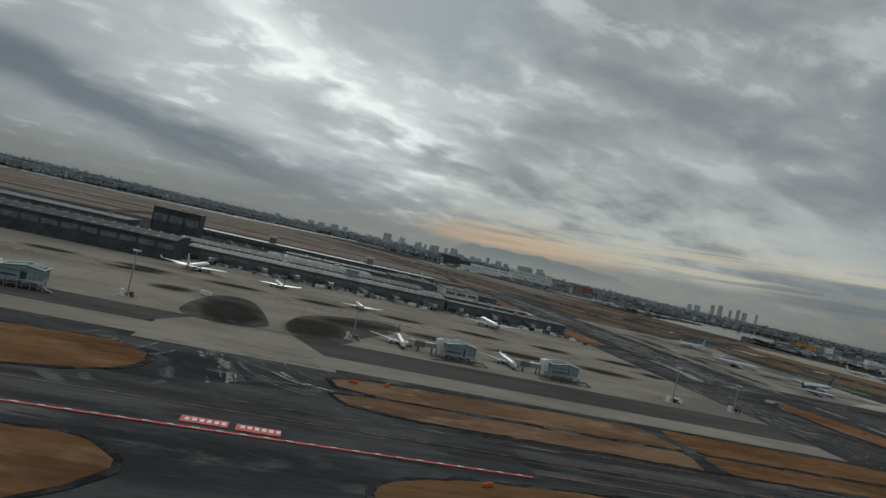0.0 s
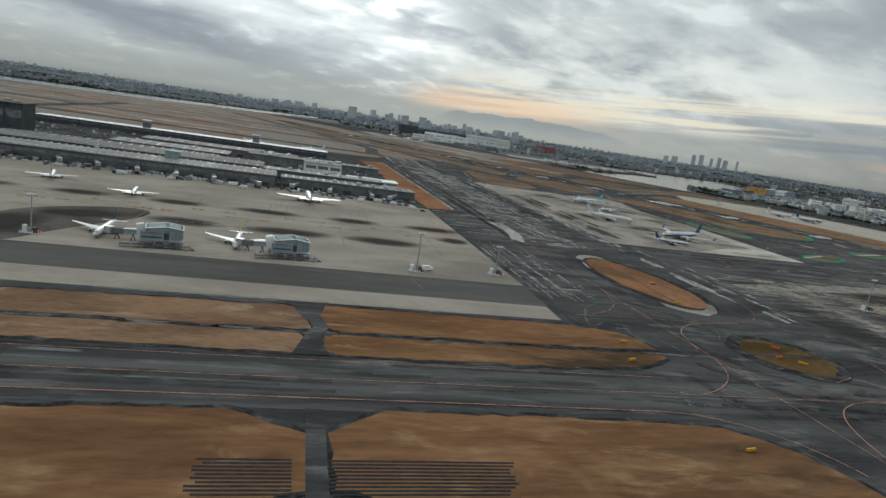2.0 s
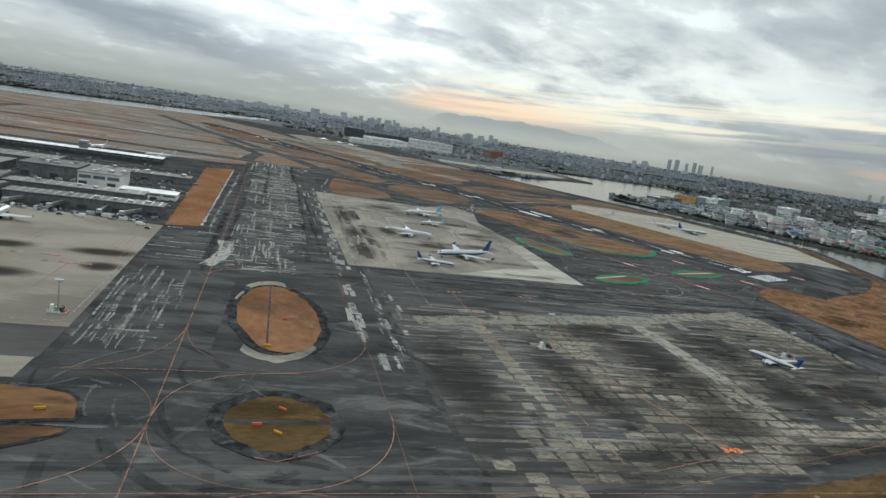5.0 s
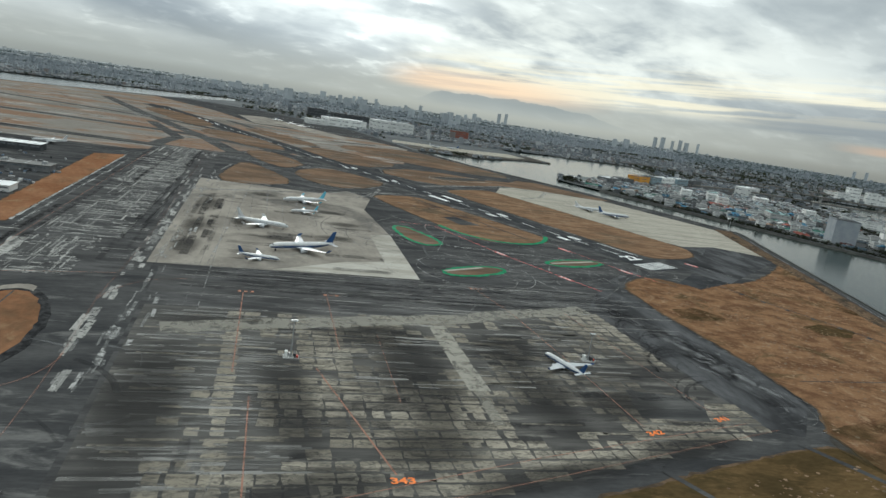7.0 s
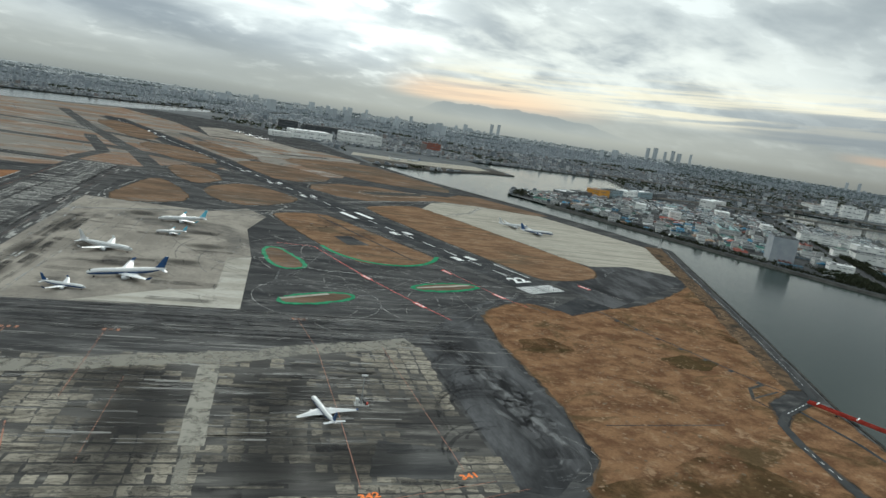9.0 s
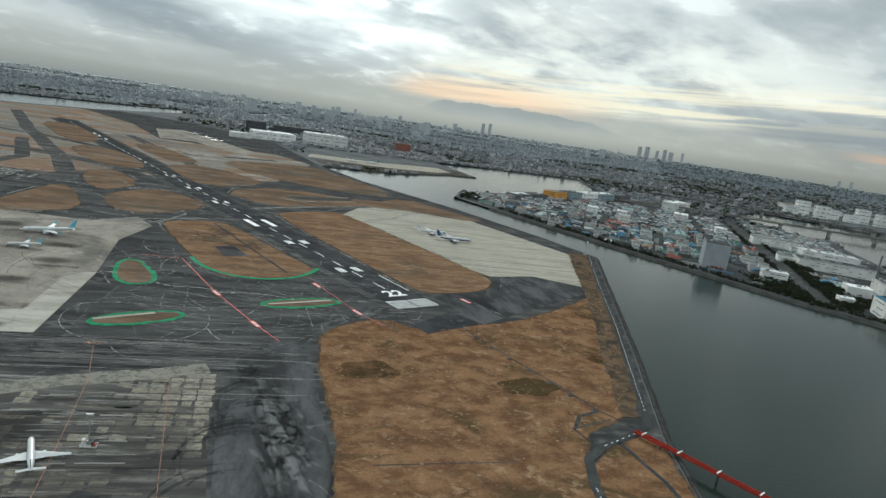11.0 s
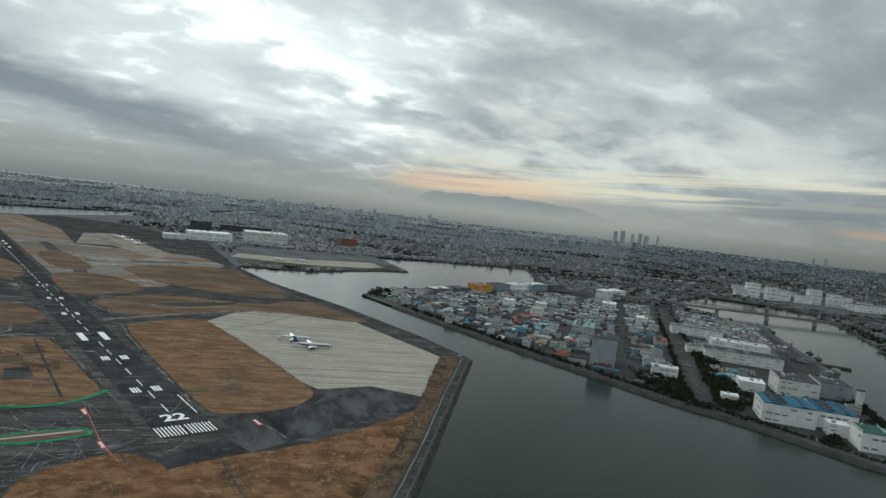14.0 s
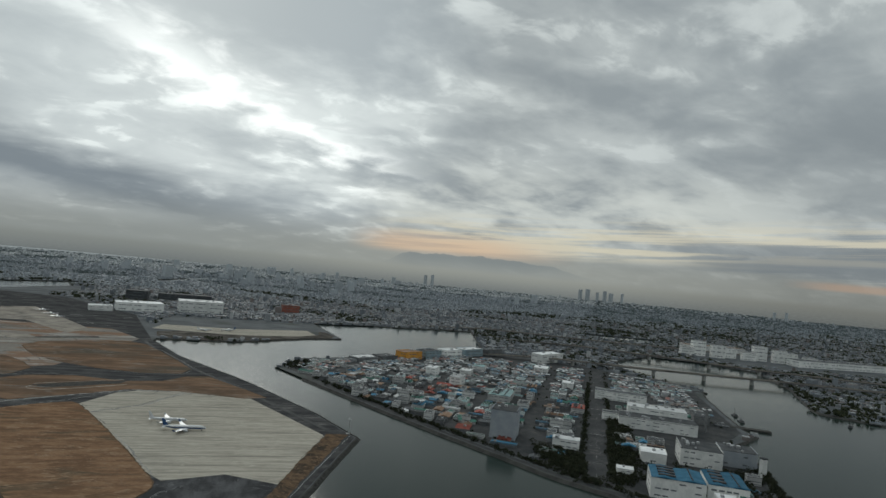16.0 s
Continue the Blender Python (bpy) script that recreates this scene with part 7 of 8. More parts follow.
for t in (0.06, 0.22, 0.42, 0.62):
    marks.obox(853 + 314 * t, 412 + 528 * t, UA, 1.2, 15, 0.1, 0.17)
setting("avenue_marking", marks, M["worn_white"], "pale lane dashes and crossings on the avenue")


def works(label, w_, d, h, roof, wall, style, units):
    """One factory or warehouse, standing on its lot at the origin."""
    a = thing("factory_building", label, "factory", pose(0, 0, -80), "island factories")
    wl = part("wall", Build().box(-w_ / 2, -d / 2, 0, w_ / 2, d / 2, h), M[wall], a)
    if style == "flat":
        b = Build().box(-w_ / 2 - 0.15, -d / 2 - 0.15, h, w_ / 2 + 0.15, d / 2 + 0.15, h + 0.25)
        r = part("roof", b, M[roof], a)
        t = 0.25
        part("parapet", Build().box(-w_ / 2, -d / 2, h + 0.25, w_ / 2, -d / 2 + t, h + 0.7).box(-w_ / 2, d / 2 - t, h + 0.25, w_ / 2, d / 2, h + 0.7).box(-w_ / 2, -d / 2 + t, h + 0.25, -w_ / 2 + t, d / 2 - t, h + 0.7).box(w_ / 2 - t, -d / 2 + t, h + 0.25, w_ / 2, d / 2 - t, h + 0.7), M[wall], a)
    elif style == "gable":
        r = part("roof", Build().loft([[(x, -d / 2 - 0.3, h), (x, 0, h + 0.16 * d), (x, d / 2 + 0.3, h), (x, 0, h - 0.02)] for x in (-w_ / 2 - 0.3, w_ / 2 + 0.3)]), M[roof], a)
    else:
        b = Build()
        n = max(2, int(d / 3.2))
        for k in range(n):
            y0, y1 = -d / 2 + d * k / n, -d / 2 + d * (k + 1) / n
            b.loft([[(x, y0, h), (x, y0 + 0.1, h + 1.1), (x, y1, h + 0.05), (x, y1, h - 0.02)] for x in (-w_ / 2 - 0.1, w_ / 2 + 0.1)])
        r = part("roof", b, M[roof], a)
    for k in range(units):
        x, y = random.uniform(-0.38, 0.38) * w_, random.uniform(-0.38, 0.38) * d
        s = random.uniform(0.5, 1.2)
        part("roof_unit", Build().box(x - s, y - s * 0.7, h + 0.1, x + s, y + s * 0.7, h + 0.9 + s * 0.8), M["steel"], a)
    for fl in range(min(2, max(1, int((h - 0.4) / 2.0)))):
        z = 0.6 + 2.0 * fl
        e = 0.05
        part("window_band", Build().box(-w_ * 0.44, -d / 2 - e, z, w_ * 0.44, -d / 2 + e, z + 0.6).box(-w_ * 0.44, d / 2 - e, z, w_ * 0.44, d / 2 + e, z + 0.6).box(-w_ / 2 - e, -d * 0.42, z, -w_ / 2 + e, d * 0.42, z + 0.6).box(w_ / 2 - e, -d * 0.42, z, w_ / 2 + e, d * 0.42, z + 0.6), M["window_grey"], wl)
    return a


random.seed(5)
KINDS = []
for label, roof, wall, styles in (
        ("low grey factory with a flat roof", "roof_grey", "wall_grey", ("flat", "saw", "gable", "flat")),
        ("white-walled works with a pale roof", "roof_light", "wall_light", ("flat", "gable", "flat")),
        ("factory shed with a blue roof", "roof_blue", "wall_grey", ("gable", "flat")),
        ("workshop with a rust-red roof", "roof_red", "wall_grey", ("gable", "saw")),
        ("works with a pale green roof", "roof_green", "wall_light", ("gable", "flat")),
        ("white works with a pale teal roof", "roof_teal", "wall_light", ("flat", "gable")),
        ("brown-roofed grey workshop shed", "roof_brown", "wall_grey", ("gable", "flat")),
        ("white multi-storey works building", "roof_grey", "wall_light", ("flat", "flat"))):
    for st in styles:
        h = random.uniform(3.6, 6.0) if "multi" in label else random.uniform(1.5, 3.0)
        KINDS.append(works(label, random.uniform(7.0, 16.5), random.uniform(6.0, 11.5), h, roof, wall, st, random.randint(1, 2)))
WEIGHTS = [1.8, 1.6, 2.0, 1.6, 2.2, 2.0, 2.2, 2.8, 2.4, 1.0, 0.8, 2.0, 1.8, 2.4, 2.2, 1.8, 1.6, 2.2, 2.2]
SPECIAL = [(846, 440, 24), (824, 527, 24), (868, 485, 17), (905, 415, 58), (898, 360, 40), (930, 325, 40), (1015, 565, 75), (985, 445, 48), (1060, 690, 40), (886, 673, 26), (862, 617, 9), (955, 623, 14), (858, 745, 16), (845, 808, 12), (776, 620, 9), (740, 797, 12), (783, 650, 9), (954, 737, 12), (1034, 876, 16), (893, 812, 12), (1012, 752, 12), (800, 700, 10), (930, 860, 14)]
used = set()
lots = []
for i in range(-30, 42):
    for j in range(-20, 46):
        u, v = 12.2 * j + random.uniform(-3.6, 3.6), 12.6 * i + random.uniform(-3.4, 3.4)
        p = (853 + 0.51 * u + 0.86 * v, 412 + 0.86 * u - 0.51 * v)
        if i % 5 == 0 and random.random() < 0.6:
            continue
        if not inside(p, ISLAND) or off_line(p, *ROAD_A) < 7.5 or off_line(p, *ROAD_B) < 18 or any(math.hypot(p[0] - x, p[1] - y) < r for x, y, r in SPECIAL):
            continue
        if min(off_line(p, ISLAND[k - 1], ISLAND[k]) for k in range(len(ISLAND))) < 17 or random.random() < 0.06:
            continue
        lots.append(p)
lots.sort(key=lambda p: math.hypot(p[0] - 600, p[1] - 60))
for p in lots[:290]:
    kind = random.choices(range(len(KINDS)), WEIGHTS)[0]
    turn = math.degrees(UA) + random.choice((0, 90, 180, 270)) + random.uniform(-2, 2)
    if kind not in used:
        used.add(kind)
        KINDS[kind].matrix_basis = pose(p[0], p[1], 0.05, 0, 0, turn)
    else:
        copy_thing(KINDS[kind], pose(p[0], p[1], 0.05, 0, 0, turn) @ Matrix.Diagonal((random.uniform(0.65, 1.35), random.uniform(0.65, 1.25), random.uniform(0.6, 1.25), 1)))

rest = Build()
for p in lots[290:]:
    turn = UA + random.choice((0, math.pi / 2)) + random.uniform(-0.04, 0.04)
    w_, d, h = random.uniform(9, 14), random.uniform(7, 11.5), random.uniform(1.6, 3.4)
    rest.obox(p[0], p[1], turn, w_, d, 0, h, 0, 1)
    rest.obox(p[0] + random.uniform(-2, 2), p[1] + random.uniform(-2, 2), turn, w_ * 0.35, d * 0.4, h, h + random.uniform(0.6, 1.6), 0, 1)


def block(label, x, y, w_, d, h, wall, roof, turn=None, floors=3, units=3, gable=0.0, name="warehouse", group="", cols=0):
    """A large building: walls, roof with a rim, rows of windows."""
    a = thing(name, label, name.replace("_", " "), pose(x, y, 0.05, 0, 0, math.degrees(UA) if turn is None else turn), group)
    wl = part("wall", Build().box(-w_ / 2, -d / 2, 0, w_ / 2, d / 2, h), M[wall], a)
    if gable:
        n = 2
        b = Build()
        for k in range(n):
            y0, y1 = -d / 2 + d * k / n, -d / 2 + d * (k + 1) / n
            b.loft([[(xx, y0 - 0.02, h), (xx, (y0 + y1) / 2, h + gable), (xx, y1 + 0.02, h), (xx, (y0 + y1) / 2, h - 0.1)] for xx in (-w_ / 2 - 0.4, w_ / 2 + 0.4)])
        r = part("roof", b, M[roof], a)
        for k in range(4):
            xx = -w_ * 0.30 + w_ * 0.66 * k / 3
            part("roof_slot", Build().box(xx - w_ * 0.07, d * 0.04, h + gable * 0.62, xx + w_ * 0.02, d * 0.36, h + gable + 0.35), M["dark_steel"], r)
        for k in range(6):
            xx = -w_ * 0.42 + w_ * 0.84 * k / 5
            part("ridge_vent", Build().box(xx - w_ * 0.05, -d * 0.25 - 0.5, h + gable - 0.1, xx + w_ * 0.05, -d * 0.25 + 0.5, h + gable + 0.5), M["dark_steel"], r)
    else:
        r = part("roof", Build().box(-w_ / 2 - 0.2, -d / 2 - 0.2, h, w_ / 2 + 0.2, d / 2 + 0.2, h + 0.3), M[roof], a)
        part("parapet", Build().box(-w_ / 2, -d / 2, h + 0.3, w_ / 2, -d / 2 + 0.3, h + 0.9), M[wall], a)
        part("parapet", Build().box(-w_ / 2, d / 2 - 0.3, h + 0.3, w_ / 2, d / 2, h + 0.9), M[wall], a)
    for k in range(units):
        xx, yy, s = random.uniform(-0.4, 0.4) * w_, random.uniform(-0.36, 0.36) * d, random.uniform(0.8, 2.2)
        part("roof_unit", Build().box(xx - s, yy - s * 0.7, h, xx + s, yy + s * 0.7, h + gable + 1.0 + s * 0.5), M["steel"], a)
    e, own = 0.06, random.Random(int(7 * x + 13 * y))
    blind = 0.62 if name in ("processing_works", "plant") else 0.3
    b = Build()
    for fl in range(floors):
        z = h * (fl + 0.35) / floors
        t = z + h * 0.2 / floors
        b.box(-w_ * 0.06, -d / 2 - e, z, w_ * 0.02, -d / 2 + e, t)
        for side in (-1, 1):
            for l, ends in ((w_ * 0.92, True), (d * 0.88, False)):
                n = max(2, int(l / 4.5))
                for k in range(n):
                    if own.random() < blind:
                        continue
                    u0 = -l / 2 + l * (k + 0.5 - 0.42 * own.uniform(0.7, 1)) / n
                    u1 = -l / 2 + l * (k + 0.5 + 0.42 * own.uniform(0.7, 1)) / n
                    if ends:
                        b.box(u0, side * d / 2 - e, z, u1, side * d / 2 + e, t)
                    else:
                        b.box(side * w_ / 2 - e, u0, z, side * w_ / 2 + e, u1, t)
    if floors:
        tagged(part("window_bands", b, M["window_grey"], wl, "rows of grey windows"), kind="stuff")
    return a


for label, x, y, w_, d, h, wall, roof, gable in (
        ("large pale teal-roofed hall among the workshops", 886, 673, 40, 24, 7, "wall_light", "roof_teal", 1.0),
        ("rust-red roofed workshop hall", 862, 617, 14, 12, 4, "wall_light", "roof_red", 0.9),
        ("red-roofed works beside the avenue", 955, 623, 24, 14, 5, "wall_light", "roof_red", 0.9),
        ("white four-storey works block", 858, 745, 26, 14, 11, "wall_white", "roof_light", 0.0),
        ("white office block among the workshops", 845, 808, 18, 14, 10, "wall_white", "roof_light", 0.0),
        ("blue-roofed shed near the quay", 776, 620, 14, 11, 3.4, "wall_light", "roof_blue", 0.9),
        ("bright blue-roofed hall near the point", 740, 797, 22, 10, 4, "wall_light", "roof_blue", 0.8),
        ("green-roofed shed near the quay", 783, 650, 14, 12, 4, "wall_light", "roof_green", 0.9),
        ("low brown-roofed workshop hall", 954, 737, 20, 12, 4.4, "wall_grey", "roof_brown", 0.9),
        ("wide white flat-roofed depot", 1034, 876, 28, 20, 7, "wall_white", "roof_white", 0.0),
        ("white works with a stepped roof", 893, 812, 20, 14, 8, "wall_white", "roof_light", 0.0),
        ("white works block beside the avenue", 1012, 752, 20, 14, 8, "wall_white", "roof_light", 0.0),
        ("grey gabled shed among the workshops", 800, 700, 16, 12, 5, "wall_grey", "roof_grey", 1.0),
        ("pale works hall behind the workshops", 930, 860, 24, 16, 7, "wall_light", "roof_teal", 0.0)):
    block(label, x, y, w_, d, h, wall, roof, floors=2 if h < 8 else 3, units=2, gable=gable, name="works_hall")
block("tall windowless grey cold store by the water", 826, 520, 28, 22, 24, "wall_pale", "roof_grey", floors=0, units=2, name="cold_store")
block("long white-roofed hall beside the trees", 868, 487, 12, 22, 7.5, "wall_white", "roof_white", floors=2)
block("tall white works with a blue ridged roof", 893, 377, 30, 35, 13.6, "wall_white", "roof_blue", floors=3, gable=1.2, units=0, name="processing_works")
block("white works wing with a blue ridged roof", 929, 372, 36, 26, 11.5, "wall_white", "roof_blue", floors=2, gable=1.1, units=0, name="processing_works")
block("low white works annex with ribbon windows", 910.5, 348.5, 11, 13, 8, "wall_white", "roof_white", floors=3, units=1, name="processing_works")
block("white works with a dark green roof by the quay", 911.7, 324.7, 23, 16, 12.4, "wall_white", "roof_green", floors=2, units=1, name="processing_works")
block("white works with a wide green roof by the quay", 928.5, 314.5, 26, 20, 11.4, "wall_white", "roof_green", floors=2, gable=0.9, units=0, name="processing_works")
block("grey-white plant block with roof ducts", 969, 448, 34, 32, 13.4, "wall_white", "roof_grey", floors=3, units=9, name="plant")
block("grey plant block with ribbed sides", 1003, 444, 26, 28, 12.6, "wall_pale", "roof_grey", floors=2, units=5, name="plant")
block("small white gatehouse building among trees", 880, 418, 9, 12, 5, "wall_white", "roof_white", floors=2, units=1, name="plant")
block("low white plant annex by the avenue", 928, 452, 18, 20, 8, "wall_white", "roof_white", floors=2, units=2, name="plant")
block("long white plant hall with stepped terraces", 1005, 555, 74, 30, 10, "wall_white", "roof_grey", turn=math.degrees(UA) - 90, floors=3, units=10, name="plant")
block("upper tier of the long white plant hall", 1022, 580, 58, 24, 15, "wall_white", "roof_white", turn=math.degrees(UA) - 90, floors=4, units=8, name="plant")
block("white plant wing along the avenue", 985, 585, 40, 14, 7, "wall_white", "roof_grey", turn=math.degrees(UA) - 90, floors=3, units=3, name="plant")
block("long white depot with dark loading bays", 1050, 690, 60, 24, 9, "wall_white", "roof_grey", turn=math.degrees(UA) - 90, floors=3, units=6)
block("grey works beside the channel quay", 1085, 590, 34, 16, 8, "wall_grey", "roof_grey", floors=2, units=3)
for k, (x, y, l, wall, roof, h) in enumerate(((770, 897, 34, "wall_grey", "roof_white", 6), (805, 916, 30, "wall_grey", "roof_grey", 6), (846, 938, 34, "orange_wall", "roof_brown", 11), (884, 962, 34, "teal_wall", "roof_grey", 11), (925, 985, 36, "wall_white", "roof_white", 11), (968, 1010, 44, "teal_wall", "roof_white", 11), (1012, 1030, 40, "wall_grey", "roof_grey", 10), (1098, 985, 62, "wall_white", "roof_white", 14))):
    block({"orange_wall": "long ochre-orange waterside warehouse", "teal_wall": "long blue-grey waterside warehouse", "wall_white": "white waterside warehouse with a pale roof", "wall_grey": "long grey waterside warehouse"}[wall], x, y, l, 22, h, wall, roof, turn=31, floors=2, units=2, group="waterside warehouses")

tagged(part("far_works", rest, (WORKS_WALLS, WORKS_ROOFS)), "crowded small works on the island's far side", "factories", kind="stuff")
# plant chimney and quay things
a = thing("chimney", "slim grey plant chimney on the quay", "chimney", pose(1056, 545, 0.05))
part("shaft", Build().tube([(0, 0, 0), (0, 0, 24)], [1.3, 0.9], 12), M["wall_grey"], a)
part("rim", Build().tube([(0, 0, 24), (0, 0, 24.8)], [1.1, 1.1], 12), M["dark_steel"], a)
a = thing("silo_tower", "pale square tower beside the trees", "tower", pose(1000, 411, 0.05))
part("shaft", Build().box(-2, -2, 0, 2, 2, 14), M["wall_white"], a)
part("cap", Build().box(-2.3, -2.3, 14, 2.3, 2.3, 14.8), M["roof_grey"], a)
setting("jetty", Build().obox(1128, 562, UA - 1.57, 40, 9, -1.4, 0.4).obox(1225, 770, UA - 1.57, 30, 5, -1.4, 0.3), M["sea_wall"], "grey concrete jetty on the channel")


def barge(x, y, turn, l, label):
    a = thing("barge", label, "barge", pose(x, y, -1.5, 0, 0, turn), "moored barges")
    part("hull", Build().loft([[(xx, -w2, 0.9), (xx, -w2 * 0.8, -0.3), (xx, w2 * 0.8, -0.3), (xx, w2, 0.9)] for xx, w2 in ((-l / 2, 2.6), (l * 0.38, 2.8), (l / 2, 1.6))]), M["dark_steel"], a)
    part("deckhouse", Build().box(-l * 0.42, -1.6, 0.9, -l * 0.2, 1.6, 2.8), M["wall_grey"], a)
    boom = part("crane", Build().box(-1.2, -1.2, 0.9, 1.2, 1.2, 2.6), M["dark_steel"], a)
    part("boom", Build().tube([(0, 0, 2.4), (l * 0.28, 0, 9.5)], [0.3, 0.15], 6), M["dark_steel"], boom)


barge(1300, 590, 40, 22, "dark crane barge moored in the channel")
barge(1150, 600, 62, 16, "dark flat work barge beside the quay")
barge(1168, 630, 62, 14, "dark flat work barge beside the quay")


# ---- bridges ----
def bridge(name, label, path, z, width, spans):
    a = thing(name, label, "bridge")
    zs = [0.6] + [z] * (len(path) - 2) + [z]
    rows = []
    for i, p in enumerate(path):
        q0, q1 = path[max(i - 1, 0)], path[min(i + 1, len(path) - 1)]
        l = math.hypot(q1[0] - q0[0], q1[1] - q0[1])
        nx, ny = -(q1[1] - q0[1]) / l, (q1[0] - q0[0]) / l
        rows.append((p, nx, ny, zs[i]))
    def strip(o0, o1, z0, z1):
        return Build().loft([[(p[0] + nx * o0, p[1] + ny * o0, zz + z0), (p[0] + nx * o1, p[1] + ny * o1, zz + z0), (p[0] + nx * o1, p[1] + ny * o1, zz + z1), (p[0] + nx * o0, p[1] + ny * o0, zz + z1)] for p, nx, ny, zz in rows])
    part("deck", strip(-width / 2, width / 2, -1.6, 0), M["wall_grey"], a)
    part("carriageway", strip(-width / 2 + 0.6, width / 2 - 0.6, 0.0, 0.05), M["road"], a)
    for s in (-1, 1):
        part("parapet", strip(s * width / 2 - 0.25, s * width / 2 + 0.25, -0.2, 0.9), M["concrete_grey"], a)
    for x, y in spans:
        pr = part("pier", Build().obox(x, y, UA - 1.2, 3.0, width * 0.8, -2, z - 1.6), M["kerb_stone"], a)
        part("pier_cap", Build().obox(x, y, UA - 1.2, 4.0, width, z - 2.6, z - 1.6), M["kerb_stone"], pr)


bridge("road_bridge", "long grey concrete road bridge over the channel", [(960, 1035), (1090, 975), (1168, 938), (1250, 905), (1328, 880), (1404, 858), (1500, 826), (1640, 770)], 8, 9, [(1130, 956), (1190, 929), (1250, 905), (1328, 880), (1404, 858), (1470, 836), (1540, 810)])
bridge("expressway_bridge", "second grey concrete bridge upstream", [(1120, 1290), (1275, 1175), (1375, 1095), (1458, 1025), (1520, 965), (1710, 868), (1850, 800)], 8, 9, [(1275, 1175), (1375, 1095), (1458, 1025), (1520, 965), (1620, 914)])
bridge("expressway", "long raised grey expressway through the city", [(900, 1440), (1160, 1440), (1400, 1330), (1700, 1240), (2100, 1180)], 6, 8, [(980, 1440), (1080, 1440), (1200, 1420), (1300, 1375), (1420, 1322), (1560, 1280), (1800, 1225)])


# ---- far large buildings ----
def tower(name, label, x, y, w_, d, h, wall, group="", turn=0.0):
    return block(label, x, y, w_, d, h, wall, "roof_grey", turn, max(3, int(h / 7)), 2, name=name, group=group)


block("huge white hangar by the airfield", 412, 1392, 84, 46, 15, "wall_white", "roof_white", 14, 2, 6, name="hangar")
block("white cargo hall stepped beside the hangar", 522, 1440, 86, 56, 22, "wall_white", "roof_white", 8, 3, 9, name="hangar")
block("long dark glazed office block", 472, 1690, 120, 40, 15, "wall_dark", "roof_grey", 6, 3, 5, name="office_block")
tower("office_block", "dark glazed cube office building", 372, 1650, 46, 40, 20, "wall_dark")
tower("office_block", "red-brown block at the bay's head", 714, 1560, 40, 30, 18, "brick_red")
block("white low shed beside the airfield", 352, 1345, 40, 26, 9, "wall_white", "roof_white", 14, 2, 3, name="hangar")
for k in range(9):
    tower("apartment_building", "white slab apartment block across the channel", 1555 + 34 * k, 1215 - 9 * k + 14 * (k % 2), 30, 13, 17 + 5 * ((k * 7) % 4), "wall_white", "channel apartment blocks", -15)
block("long pale depot hall across the channel", 1880, 1120, 230, 40, 14, "wall_white", "roof_grey", -4, 2, 6, name="depot")
block("long pale depot hall across the channel", 1720, 1330, 150, 40, 12, "wall_white", "roof_brown", -10, 2, 4, name="depot")
random.seed(21)
for az, h, w_ in ((31.9, 80, 22), (32.5, 88, 26), (33.3, 72, 18), (33.9, 86, 24), (34.4, 74, 26), (35.3, 80, 22), (18.6, 74, 20), (19.2, 80, 19), (46.6, 58, 18), (47.4, 64, 16)):
    x, y = 336 + 5080 * math.sin(radians(az)), 5080 * math.cos(radians(az))
    block("distant high-rise tower on the skyline, paled for haze", x, y, w_, w_ * 0.8, h, "wall_hazy", "wall_hazy", random.uniform(0, 60), 0, 1, name="high_rise", group="skyline towers")
for k in range(46):
    az = random.triangular(-9, 32, 4)
    r = random.uniform(2500, 4400)
    x, y = 250 + r * math.sin(radians(az)), r * math.cos(radians(az))
    if not any(inside((x, y), wp) for wp in WATERS):
        block("distant high-rise block above the city, paled for haze", x, y, random.uniform(16, 34), random.uniform(14, 22), random.uniform(22, 50), "wall_hazy", "wall_hazy", random.uniform(0, 90), 0, 1, name="high_rise", group="city high-rises")

# ---- trees ----
random.seed(8)


def tree_kind(h, spread):
    a = thing("tree", "dark evergreen tree with an uneven crown", "tree", pose(0, 0, -80), "island trees")
    part("trunk", Build().tube([(0, 0, -0.2), (0.1, 0.05, h * 0.35), (0.05, -0.1, h * 0.7)], [0.16, 0.11, 0.05], 6), M["bark"], a)
    b = Build()
    for _ in range(4):
        t = random.uniform(0, 6.28)
        b.tube([(0, 0, h * 0.3), (spread * 0.6 * math.cos(t), spread * 0.6 * math.sin(t), h * random.uniform(0.55, 0.75))], [0.07, 0.03], 4)
    part("limb", b, M["bark"], a)
    b = Build()
    for _ in range(95):
        t, u = random.uniform(0, 6.28), random.uniform(0.15, 1)
        r = spread * math.sqrt(u) * random.uniform(0.5, 1.05)
        c = Vector((r * math.cos(t), r * math.sin(t), h * (0.36 + 0.62 * (1 - u * 0.75) * random.uniform(0.55, 1.05))))
        s = random.uniform(0.22, 0.5)
        e1 = Vector([random.gauss(0, 1) for _ in range(3)]).normalized() * s
        e2 = e1.cross(Vector([random.gauss(0, 1) for _ in range(3)])).normalized() * s
        e3 = e1.cross(e2).normalized() * s * 0.7
        b.add([c + e1, c - e1 * 0.6 + e2, c - e1 * 0.6 - e2, c + e3], [(0, 1, 2), (0, 1, 3), (1, 2, 3), (2, 0, 3)])
    part("crown", b, M["leaf"], a)
    return a


